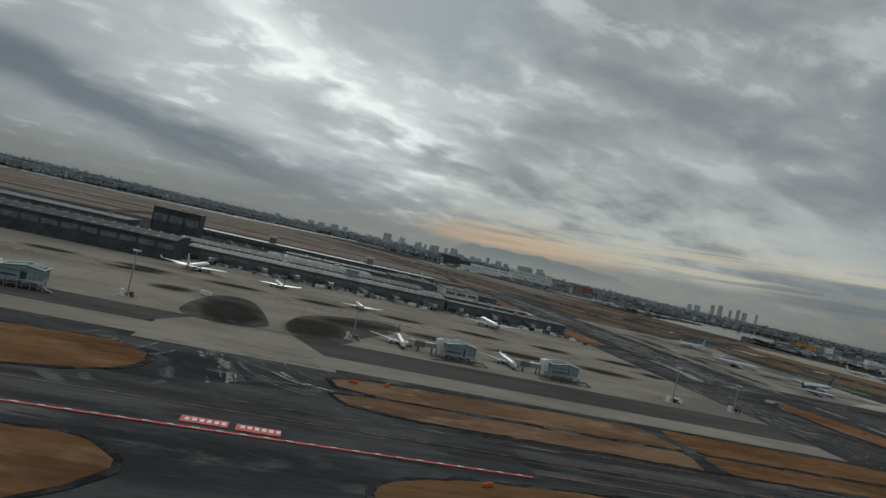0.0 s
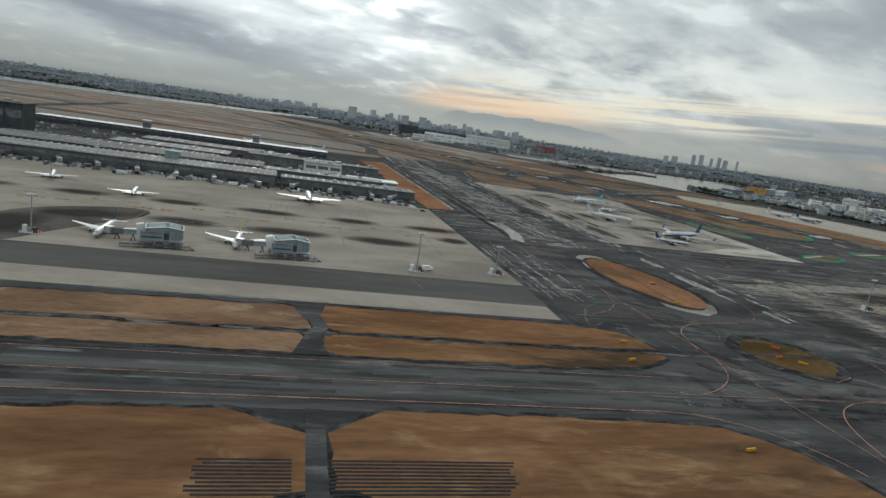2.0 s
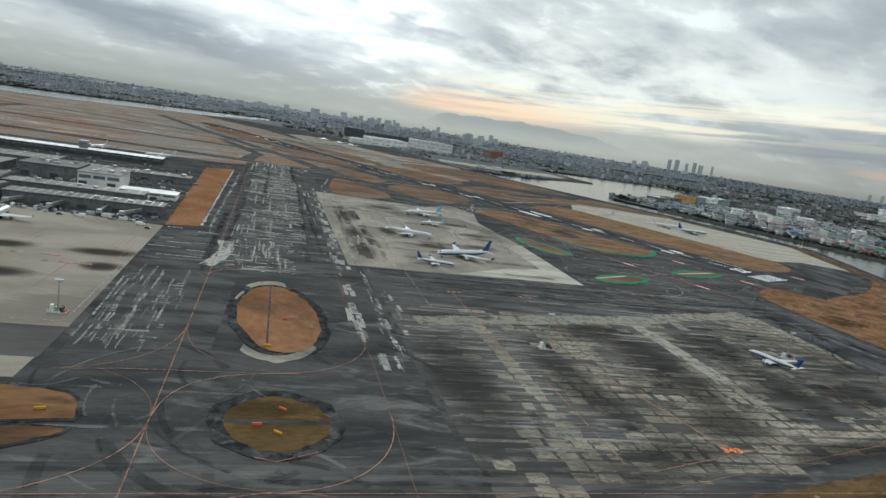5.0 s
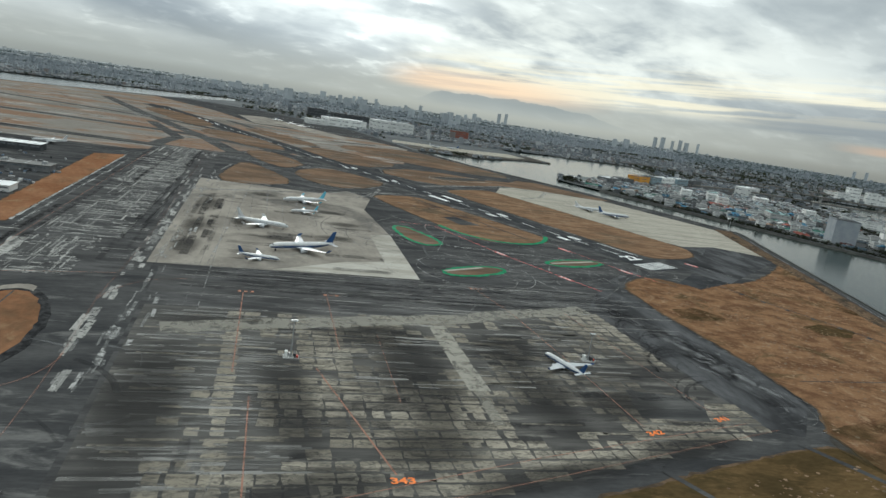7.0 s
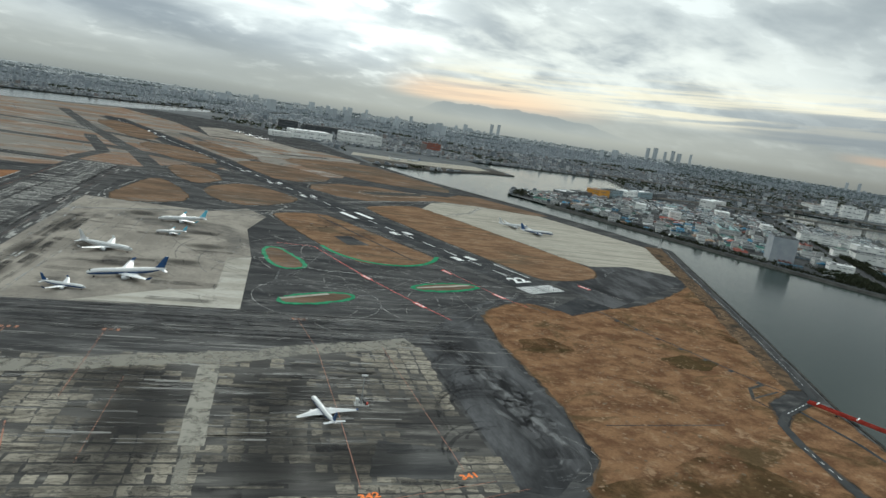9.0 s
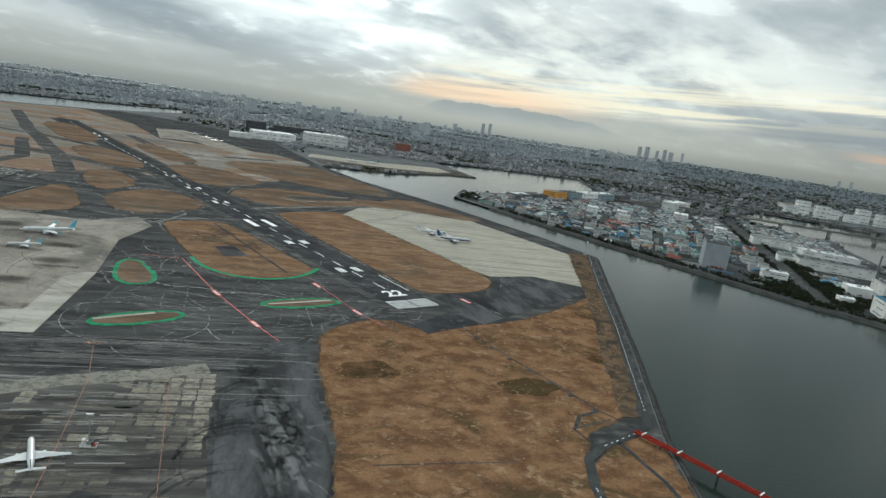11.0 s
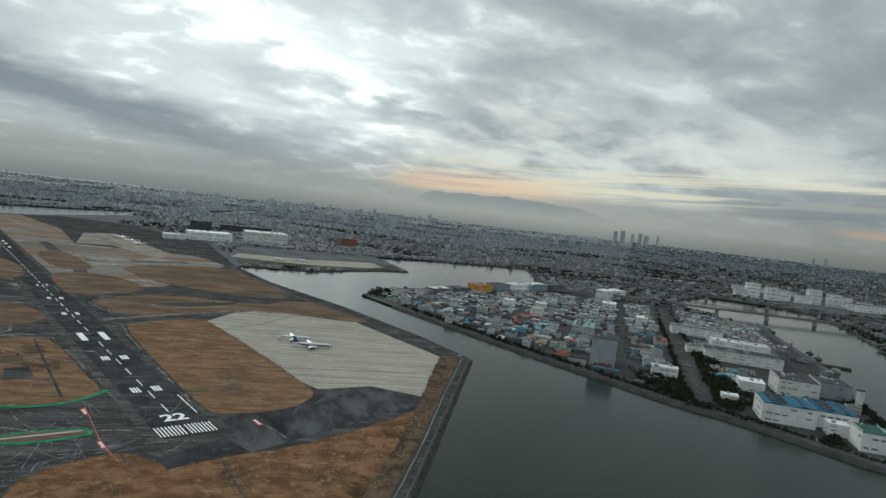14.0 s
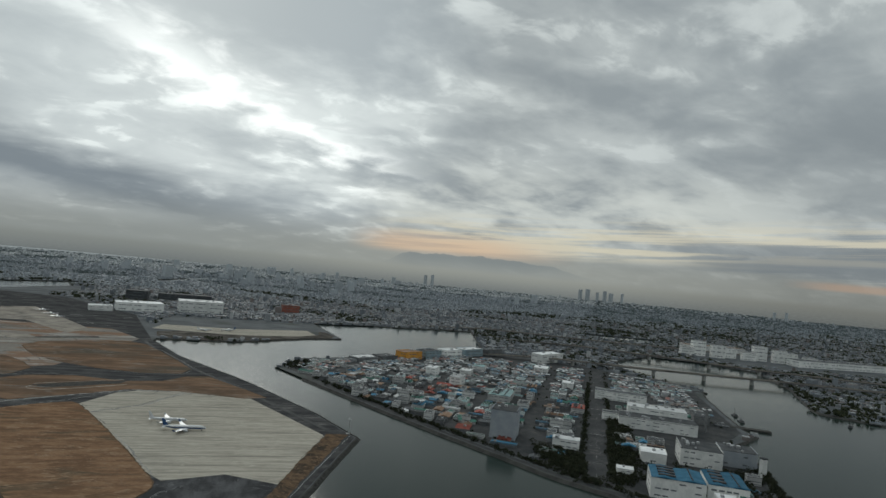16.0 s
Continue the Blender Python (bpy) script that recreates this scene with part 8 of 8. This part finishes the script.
TREES = [tree_kind(4.2, 2.0), tree_kind(5.2, 2.4), tree_kind(3.4, 1.9)]
places = []
for (x0, y0), (x1, y1) in zip(ISLAND_SHORE, ISLAND_SHORE[1:-1]):
    n = int(math.hypot(x1 - x0, y1 - y0) / 5.0)
    places += [(x0 + (x1 - x0) * (i + random.random()) / n + random.uniform(8, 12), y0 + (y1 - y0) * (i + random.random()) / n + random.uniform(3, 6)) for i in range(n) if random.random() < 0.8]
for _ in range(110):
    places.append((random.gauss(846, 8) + 4, random.gauss(436, 14)))
for _ in range(46):
    places.append((random.gauss(857, 4), random.gauss(462, 10)))
for k in range(70):
    t = k / 70
    for s in (-1, 1):
        if random.random() < (0.75 if t < 0.6 else 0.35):
            places.append((853 + 314 * t + s * 10.5 * 0.86 + random.uniform(-1, 1), 412 + 528 * t - s * 10.5 * 0.51 + random.uniform(-1, 1)))
for _ in range(75):
    t = random.random()
    places.append((935 + 82 * t + random.uniform(0, 10) * (1 - t) - 4, 300 + 128 * t + random.uniform(-6, 6)))
for _ in range(70):
    places.append((random.uniform(655, 690), random.uniform(806, 868)))
for _ in range(45):
    places.append((random.gauss(905, 10), random.gauss(478, 14)))
belt = Build()
for _ in range(150):
    t = random.random()
    places.append((876 + 120 * t + random.gauss(6, 5), 420 + 200 * t + random.gauss(-6, 5)))


def leaves(b, x, y, r, h, n):
    for _ in range(n):
        t, q = random.uniform(0, 6.28), math.sqrt(random.random()) * r
        c = Vector((x + q * math.cos(t), y + q * math.sin(t), random.uniform(0.3, h) * (1.1 - 0.5 * q / r)))
        e1 = Vector([random.gauss(0, 1) for _ in range(3)]).normalized() * random.uniform(0.4, 0.9)
        e2 = e1.cross(Vector([random.gauss(0, 1) for _ in range(3)])).normalized() * 0.7
        e3 = e1.cross(e2).normalized() * 0.6
        b.add([c + e1, c - e1 * 0.6 + e2, c - e1 * 0.6 - e2, c + e3], [(0, 1, 2), (0, 1, 3), (1, 2, 3), (2, 0, 3)])


clear_of = ((826, 520, 19), (868, 487, 13), (893, 377, 25), (929, 372, 23), (910, 348, 10), (911, 325, 15), (928, 315, 18), (969, 448, 25), (1003, 444, 21), (880, 418, 8), (878, 345, 12))
for p in [(x + random.gauss(0, 2), y + random.gauss(0, 2)) for x, y in places] + [(random.gauss(842, 7), random.gauss(446, 22)) for _ in range(90)] + [(853 + 314 * t + s * 12 * 0.86, 412 + 528 * t - s * 12 * 0.51) for t in [i_ / 110 for i_ in range(80)] for s in (-1, 1)] + [(random.uniform(930, 985), random.uniform(420, 450)) for _ in range(30)] + [(random.gauss(1010, 9), random.gauss(425, 16)) for _ in range(60)] + [(985 + 70 * t + random.gauss(0, 4), 380 + 130 * t) for t in [i_ / 40 for i_ in range(40)]]:
    if inside(p, ISLAND) and off_line(p, *ROAD_B) > 7.6 and not any(math.hypot(p[0] - x, p[1] - y) < r for x, y, r in clear_of):
        leaves(belt, p[0], p[1], random.uniform(1.6, 3.0), random.uniform(2.2, 4.6), 16)
for (x0, y0), (x1, y1) in zip(ISLAND_SHORE, ISLAND_SHORE[1:-1]):
    n = int(math.hypot(x1 - x0, y1 - y0) / 2.2)
    for i in range(n):
        if noise.noise((i * 0.11, x0 * 0.1, 2.0)) > -0.25:
            t = (i + random.random()) / n
            leaves(belt, x0 + (x1 - x0) * t + random.uniform(9.5, 14), y0 + (y1 - y0) * t + random.uniform(5, 8), random.uniform(1.4, 2.6), random.uniform(1.8, 4.0), 12)
for _ in range(130):
    p = (random.gauss(846, 8), random.gauss(440, 17))
    if inside(p, ISLAND) and off_line(p, *ROAD_B) > 8.5 and not any(math.hypot(p[0] - x, p[1] - y) < r for x, y, r in clear_of):
        leaves(belt, p[0], p[1], random.uniform(2.2, 3.4), random.uniform(3.4, 5.6), 26)
grove = [(853 + 314 * t + o * 0.86, 412 + 528 * t - o * 0.51) for t, o in [(random.uniform(-0.02, 0.34), random.uniform(10, 24)) for _ in range(170)]] + [(random.uniform(948, 990), random.uniform(318, 420)) for _ in range(150)] + [(random.uniform(862, 915), random.uniform(392, 440)) for _ in range(90)] + [(random.uniform(884, 902), random.uniform(300, 350)) for _ in range(30)]
for p in grove:
    if inside(p, ISLAND) and off_line(p, *ROAD_B) > 8.5 and not any(math.hypot(p[0] - x, p[1] - y) < r for x, y, r in clear_of):
        leaves(belt, p[0], p[1], random.uniform(2.2, 3.6), random.uniform(3.0, 5.4), 24)
for p in lots:
    if random.random() < 0.9:
        leaves(belt, p[0] + random.choice((-6, 6)), p[1] + random.choice((-6, 6)), random.uniform(1.0, 2.0), random.uniform(1.5, 3.0), 9)
tagged(part("tree_belt", belt, M["leaf"]), "dark leafy shrubs and hedges among the factories", "shrubs", kind="stuff")
k = 0
random.shuffle(places)
for p in places:
    if k < 296 and inside(p, ISLAND) and off_line(p, *ROAD_B) > 8.8 and not any(math.hypot(p[0] - x, p[1] - y) < r for x, y, r in clear_of):
        m_ = pose(p[0], p[1], 0.05, 0, 0, random.uniform(0, 360))
        if k < 3:
            TREES[k].matrix_basis = m_
        else:
            copy_thing(TREES[k % 3], m_)
        k += 1

# parked cars on the island's quay
random.seed(9)
for k in range(44):
    t = k / 44
    x, y = 866 + 25 * t + (k % 2) * 3.4, 366 - 44 * t + (k % 2) * 1.9
    copy_thing(random.choice(CARS), pose(x, y, 0.15, 0, 0, -30 + random.choice((0, 180))))
for k in range(26):
    t = random.random()
    s = random.choice((-5, -2.5, 2.5, 5))
    copy_thing(random.choice(CARS), pose(853 + 314 * t + s * 0.86, 412 + 528 * t - s * 0.51, 0.15, 0, 0, math.degrees(UA)))
for i, ob in enumerate(CARS):
    ob.matrix_basis = pose(856 + 4 * i, 385 - 5 * i, 0.15, 0, 0, 150)

# ---- the built-over plain ----
random.seed(3)
SPIT = [(440, 1000), (780, 1100), (780, 1345), (480, 1330)]
FIELD = grow(AIRFIELD, 12)
near_city, far_city, last_city, woods, far_woods = Build(), Build(), Build(), Build(), Build()
RESERVED = [(412, 1392, 60), (522, 1440, 62), (472, 1690, 66), (372, 1650, 40), (714, 1560, 28), (1690, 1180, 150), (1880, 1120, 125), (1720, 1330, 85)]


RIVERSIDE = [(-1700, 700), (-180, 1150), (180, 1560), (260, 1880), (172, 1900), (40, 1610), (-211, 1350), (-1700, 900)]


def open_land(p):
    return not (inside(p, RIVERSIDE) or inside(p, ISLAND) or inside(p, FIELD) or inside(p, SPIT) or any(inside(p, q) for q in WATERS) or any(math.hypot(p[0] - x, p[1] - y) < r for x, y, r in RESERVED))


def clump(p, r, h):
    for _ in range(7):
        c = Vector((p[0] + random.uniform(-r, r), p[1] + random.uniform(-r, r), random.uniform(0.3, h)))
        e1 = Vector([random.gauss(0, 1) for _ in range(3)]).normalized() * r * 0.6
        e2 = e1.cross(Vector([random.gauss(0, 1) for _ in range(3)])).normalized() * r * 0.6
        e3 = e1.cross(e2).normalized() * r * 0.45
        (woods if p[1] < 2300 else far_woods).add([c + e1, c - e1 * 0.6 + e2, c - e1 * 0.6 - e2, c + e3], [(0, 1, 2), (0, 1, 3), (1, 2, 3), (2, 0, 3)])


def fill(city, y0, y1, lot, tall, thin):
    y = y0
    while y < y1:
        x = -260 - 0.42 * y
        while x < 700 + 1.32 * y:
            p = (x + random.uniform(-0.5, 0.5) * lot, y + random.uniform(-0.5, 0.5) * lot)
            x += lot
            if random.random() < thin or math.hypot(p[0] - 250, p[1]) > (5750 if p[0] > 2500 else 4980) or not open_land(p):
                continue
            zone = noise.noise((p[0] * 0.004, p[1] * 0.004, 3.0))
            east = p[0] > 500 + 0.62 * p[1]
            # extra clumps added on the eastern side to darken it
            if east and random.random() < 0.16:
                clump(p, lot * 0.5, lot * 0.4)
                continue
            if zone > 0.2 and random.random() < 0.7:
                if random.random() < 0.5:
                    clump(p, lot * 0.4, lot * 0.4)
                continue
            axis = round(2.5 * noise.noise((p[0] * 0.0012, p[1] * 0.0012, 9.0))) * 0.5 + 0.35
            h = tall * random.uniform(0.55, 1.3)
            if random.random() < 0.045:
                h *= random.uniform(1.8, 3.6)
            w_, d = lot * random.uniform(0.42, 0.85), lot * random.uniform(0.42, 0.85)
            if random.random() < 0.06:
                w_, d = w_ * random.uniform(1.5, 3.2), d * random.uniform(1.0, 1.8)
            city.obox(p[0], p[1], axis, w_, d, 0, h, 0, 1)
            if lot < 16 and random.random() < 0.35:
                city.obox(p[0] + random.uniform(-0.15, 0.15) * w_, p[1], axis, w_ * 0.3, d * 0.35, h, h + random.uniform(0.6, 1.4), 1, 1)
            if random.random() < 0.22:
                clump((p[0] + lot * 0.5, p[1]), lot * 0.3, lot * 0.3)
        y += lot


fill(near_city, 430, 1340, 10.0, 3.3, 0.10)
fill(near_city, 1340, 2000, 10.0, 3.6, 0.06)
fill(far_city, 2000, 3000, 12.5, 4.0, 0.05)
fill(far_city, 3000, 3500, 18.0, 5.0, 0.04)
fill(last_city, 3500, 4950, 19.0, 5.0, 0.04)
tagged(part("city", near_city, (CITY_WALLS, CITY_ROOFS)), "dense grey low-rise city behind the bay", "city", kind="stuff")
# both farther rings have haze worked into their base colours
tagged(part("city", far_city, (MID_HAZE_WALLS, MID_HAZE_ROOFS)), "apartment city spread over the far plain, paled for haze", "city", kind="stuff")
tagged(part("city", last_city, (HAZY_WALLS, HAZY_ROOFS)), "suburbs at the foot of the hills, paled most for haze", "city", kind="stuff")
tagged(part("woods", far_woods, M["leaf_hazed"]), "tree clumps in the far city, tinted blue for haze", "trees", kind="stuff")
tagged(part("woods", woods, M["leaf"]), "dark tree clumps among the city's houses", "trees", kind="stuff")

# ---- tufts in the rough grass ----
random.seed(41)
tufts = Build()
for poly, n in (([(424, 134), (442, 160), (438, 270), (452, 290), (474, 302), (490, 288), (516, 304), (560, 320), (612, 362), (634, 392), (606, 318), (580, 262), (544, 206), (520, 190), (500, 130), (496, 84), (434, 84)], 3000), ([(240, 56), (418, 64), (420, 122), (330, 103), (254, 88)], 1500), ([(500, 545), (524, 470), (556, 400), (549, 376), (520, 365), (490, 430), (440, 556), (468, 590)], 1100), ([(548, 212), (575, 274), (612, 358), (648, 455), (672, 514), (686, 510), (643, 406), (606, 318), (575, 248), (556, 208)], 1500)):
    xs, ys = [p[0] for p in poly], [p[1] for p in poly]
    while n > 0:
        p = (random.uniform(min(xs), max(xs)), random.uniform(min(ys), max(ys)))
        if not inside(p, poly):
            continue
        n -= 1
        if noise.noise((p[0] * 0.06, p[1] * 0.06, 1.0)) + random.uniform(-0.5, 0.5) < -0.05:
            continue
        r, h, t = random.uniform(0.25, 0.95) ** 1.3, random.uniform(0.05, 0.22), random.uniform(0, 1.5)
        q = [(p[0] + r * random.uniform(0.6, 1.3) * math.cos(t + k * 1.2566), p[1] + r * random.uniform(0.5, 1.0) * math.sin(t + k * 1.2566), 0.2) for k in range(5)]
        tufts.add(q + [(p[0], p[1], 0.24 + h)], [(k, (k + 1) % 5, 5) for k in range(5)])
tagged(part("grass_tufts", tufts, TUFT), "tawny and dark tufts of dry grass", "grass", kind="stuff")
dull_turf = Build()
for k, (x, y, a_, b_, t) in enumerate(((468, 118, 46, 34, 0.2), (572, 268, 8, 20, 0.45), (600, 330, 5, 14, 0.42), (455, 240, 12, 10, 0.3), (520, 230, 14, 8, 0.2))):
    dull_turf.add([(u, v, 0.235 + 0.001 * k) for u, v in ellipse(x, y, a_, b_, t, 40, 0.22)], [tuple(range(40))])
setting("dull_turf", dull_turf, M["olive_turf"], "dark olive patches in the rough grass")

# ---- stains and slabs of the aprons, last ----
apron = bpy.data.objects["apron_1"]
random.seed(4)
DISC = Build().add([(math.cos(2 * math.pi * i / 28), math.sin(2 * math.pi * i / 28), 0) for i in range(28)], [tuple(range(28))])
disc_dark = DISC.mesh("stain", M["stain"])
disc_grime = DISC.mesh("grime", M["stain_grime"])
for k in range(-4, 5):
    for x, y, a_, b_ in ((10.5 + 31 * k, 243, 13.5, 6.5), (17.5 + 31 * k, 209.5, 16.5, 7.5)):
        if -130 < x < 138 and not (x < 40 and y < 230):
            part("stain", disc_dark, None, apron, at=Matrix.Translation((x, y, 0.19)) @ Matrix.Rotation(radians(random.uniform(-6, 4)), 4, "Z") @ Matrix.Diagonal((a_ * random.uniform(0.85, 1.15), b_, 1, 1)))
for x, y, a_, b_, t in ((138, 224, 8, 7, 0), (-16, 186, 10, 25, 0.15), (-14, 176, 9, 16, 0), (8, 184, 10, 22, -0.25), (22, 207, 14, 7, 0.3), (-35, 207, 9, 7, 0.6), (-52, 234, 13, 6, 0.3)):
    part("stain", disc_dark, None, apron, at=Matrix.Translation((x, y, 0.195 + 0.0004 * a_)) @ Matrix.Rotation(t, 4, "Z") @ Matrix.Diagonal((a_, b_, 1, 1)))

parking = bpy.data.objects["apron_2"]
for x, y, a_, b_ in ((302, 398, 16, 7), (308, 366, 15, 8), (231, 330, 8, 22), (232, 290, 8, 20), (252, 350, 7, 14), (272, 318, 14, 6), (300, 330, 14, 7), (292, 440, 14, 6), (233, 390, 9, 26), (262, 440, 12, 10)):
    part("stain", disc_grime, None, parking, at=Matrix.Translation((x, y, 0.19)) @ Matrix.Diagonal((a_, b_, 1, 1)))

# soot washed across the slabs
wash_ = Marks()
random.seed(19)
for _ in range(70):
    x, y = random.uniform(250, 380), random.uniform(108, 225)
    if inside((x, y), [(262, 102), (300, 108), (400, 140), (396, 232), (350, 220), (262, 202)]):
        wash_.ribbon(finer([(x, y), (x + random.uniform(6, 34), y + random.uniform(-1, 1.5))], 4, 0.5), random.uniform(1.0, 4.5), 0.182)
setting("apron_soot", wash_, M["soot"], "black soot washed across the apron slabs")
GRIME = ((308, 170, 46, 13, 1.57), (342, 160, 38, 11, 1.6), (303, 128, 17, 11, 0.2), (278, 113, 19, 8, 0.1), (345, 190, 18, 16, 0.3), (240, 150, 13, 44, 0.0), (272, 150, 10, 36, 0.1), (366, 150, 20, 11, 0.4), (330, 116, 34, 6, 0.24), (372, 128, 28, 6, 0.26), (255, 200, 30, 9, 0.0), (300, 196, 22, 13, 0.1))
# concrete slabs of the stained apron
SLABS = [(231, 96), (300, 106), (402, 136), (404, 141), (397, 238), (350, 222), (290, 212), (229, 212), (229.5, 170)]
SX, SY = 5.2, 4.4
random.seed(6)
cells = []
for j in range(36):
    for i in range(40):
        x, y = 210 + SX * i, 94 + SY * j
        if inside((x, y), SLABS) and x > 246 + random.gauss(0, 6):
            worn = noise.noise((x * 0.022, y * 0.035, 4.0)) + 0.35 * noise.noise((x * 0.12, y * 0.16, 7.0)) + 0.25 * noise.noise((x * 0.01, y * 0.5, 2.0))
            lane_ = abs(x - 324) < 3.5 or abs(x - 256 - 0.02 * (y - 100)) < 4
            if worn + random.uniform(-0.12, 0.12) > (-0.6 if lane_ else -0.22 if y < 160 else 0.02):
                cells.append((x, y))
cells.sort(key=lambda p: abs(p[0] - 318) * 0.6 + (p[1] - 94))
bed = sheet("apron_3", [SLABS], 0.12, "seal", "stained concrete slab apron with dark joints")


for k, (x, y, a_, b_, t) in enumerate(GRIME):
    part("grime", disc_grime, None, bed, "black rubber grime spread over the slabs", at=Matrix.Translation((x, y, 0.186 + 0.001 * k)) @ Matrix.Rotation(t, 4, "Z") @ Matrix.Diagonal((a_, b_, 1, 1)))


def slab_outline(w_, d):
    """A worn slab: a rectangle with uneven sides."""
    n = 3
    side = [(-w_ / 2 + w_ * i / n, -d / 2) for i in range(n)] + [(w_ / 2, -d / 2 + d * i / 2) for i in range(2)] + [(w_ / 2 - w_ * i / n, d / 2) for i in range(n)] + [(-w_ / 2, d / 2 - d * i / 2) for i in range(2)]
    return [(x + random.gauss(0, 0.16), y + random.gauss(0, 0.13)) for x, y in side]


pieces = []
for w_, d in ((SX - 0.5, SY - 0.7), (SX - 0.3, SY - 1.1), (SX - 1.3, SY - 0.9), (SX - 0.1, SY - 1.5), (SX - 2.2, SY - 1.0), (SX - 0.15, SY - 0.6)):
    o = slab_outline(w_, d)
    pieces.append((o, Build().prism(o, 0, 0.06).mesh("concrete_slab", SLAB_PIECE)))
others = Build()
for k, (x, y) in enumerate(cells):
    o, me_ = random.choice(pieces)
    if k < 296:
        part("concrete_slab", me_, None, bed, at=Matrix.Translation((x, y, 0.115)))
    else:
        others.prism([(x + u, y + v) for u, v in o], 0.1, 0.175)
setting("apron_patch", Build().prism(ragged([(372, 161), (395, 154.5), (388, 141.5), (366.5, 143.2)], 3, 0.5), 0.1, 0.188), M["taxi"], "smooth grey resurfaced patch on the slab apron")
# half-covered slabs that show as long pale strips
for _ in range(170):
    x, y = random.uniform(232, 396), 94 + SY * (random.randint(0, 33) + random.choice((0.25, 0.5, 0.75)))
    l = random.uniform(4, 20)
    if inside((x, y), SLABS) and inside((x + l, y), SLABS):
        others.prism([(x + l / 2 + u, y + v) for u, v in slab_outline(l, random.uniform(0.4, 1.2))], 0.1, 0.172)
tagged(part("concrete_slabs", others, SLAB, bed), kind="stuff")
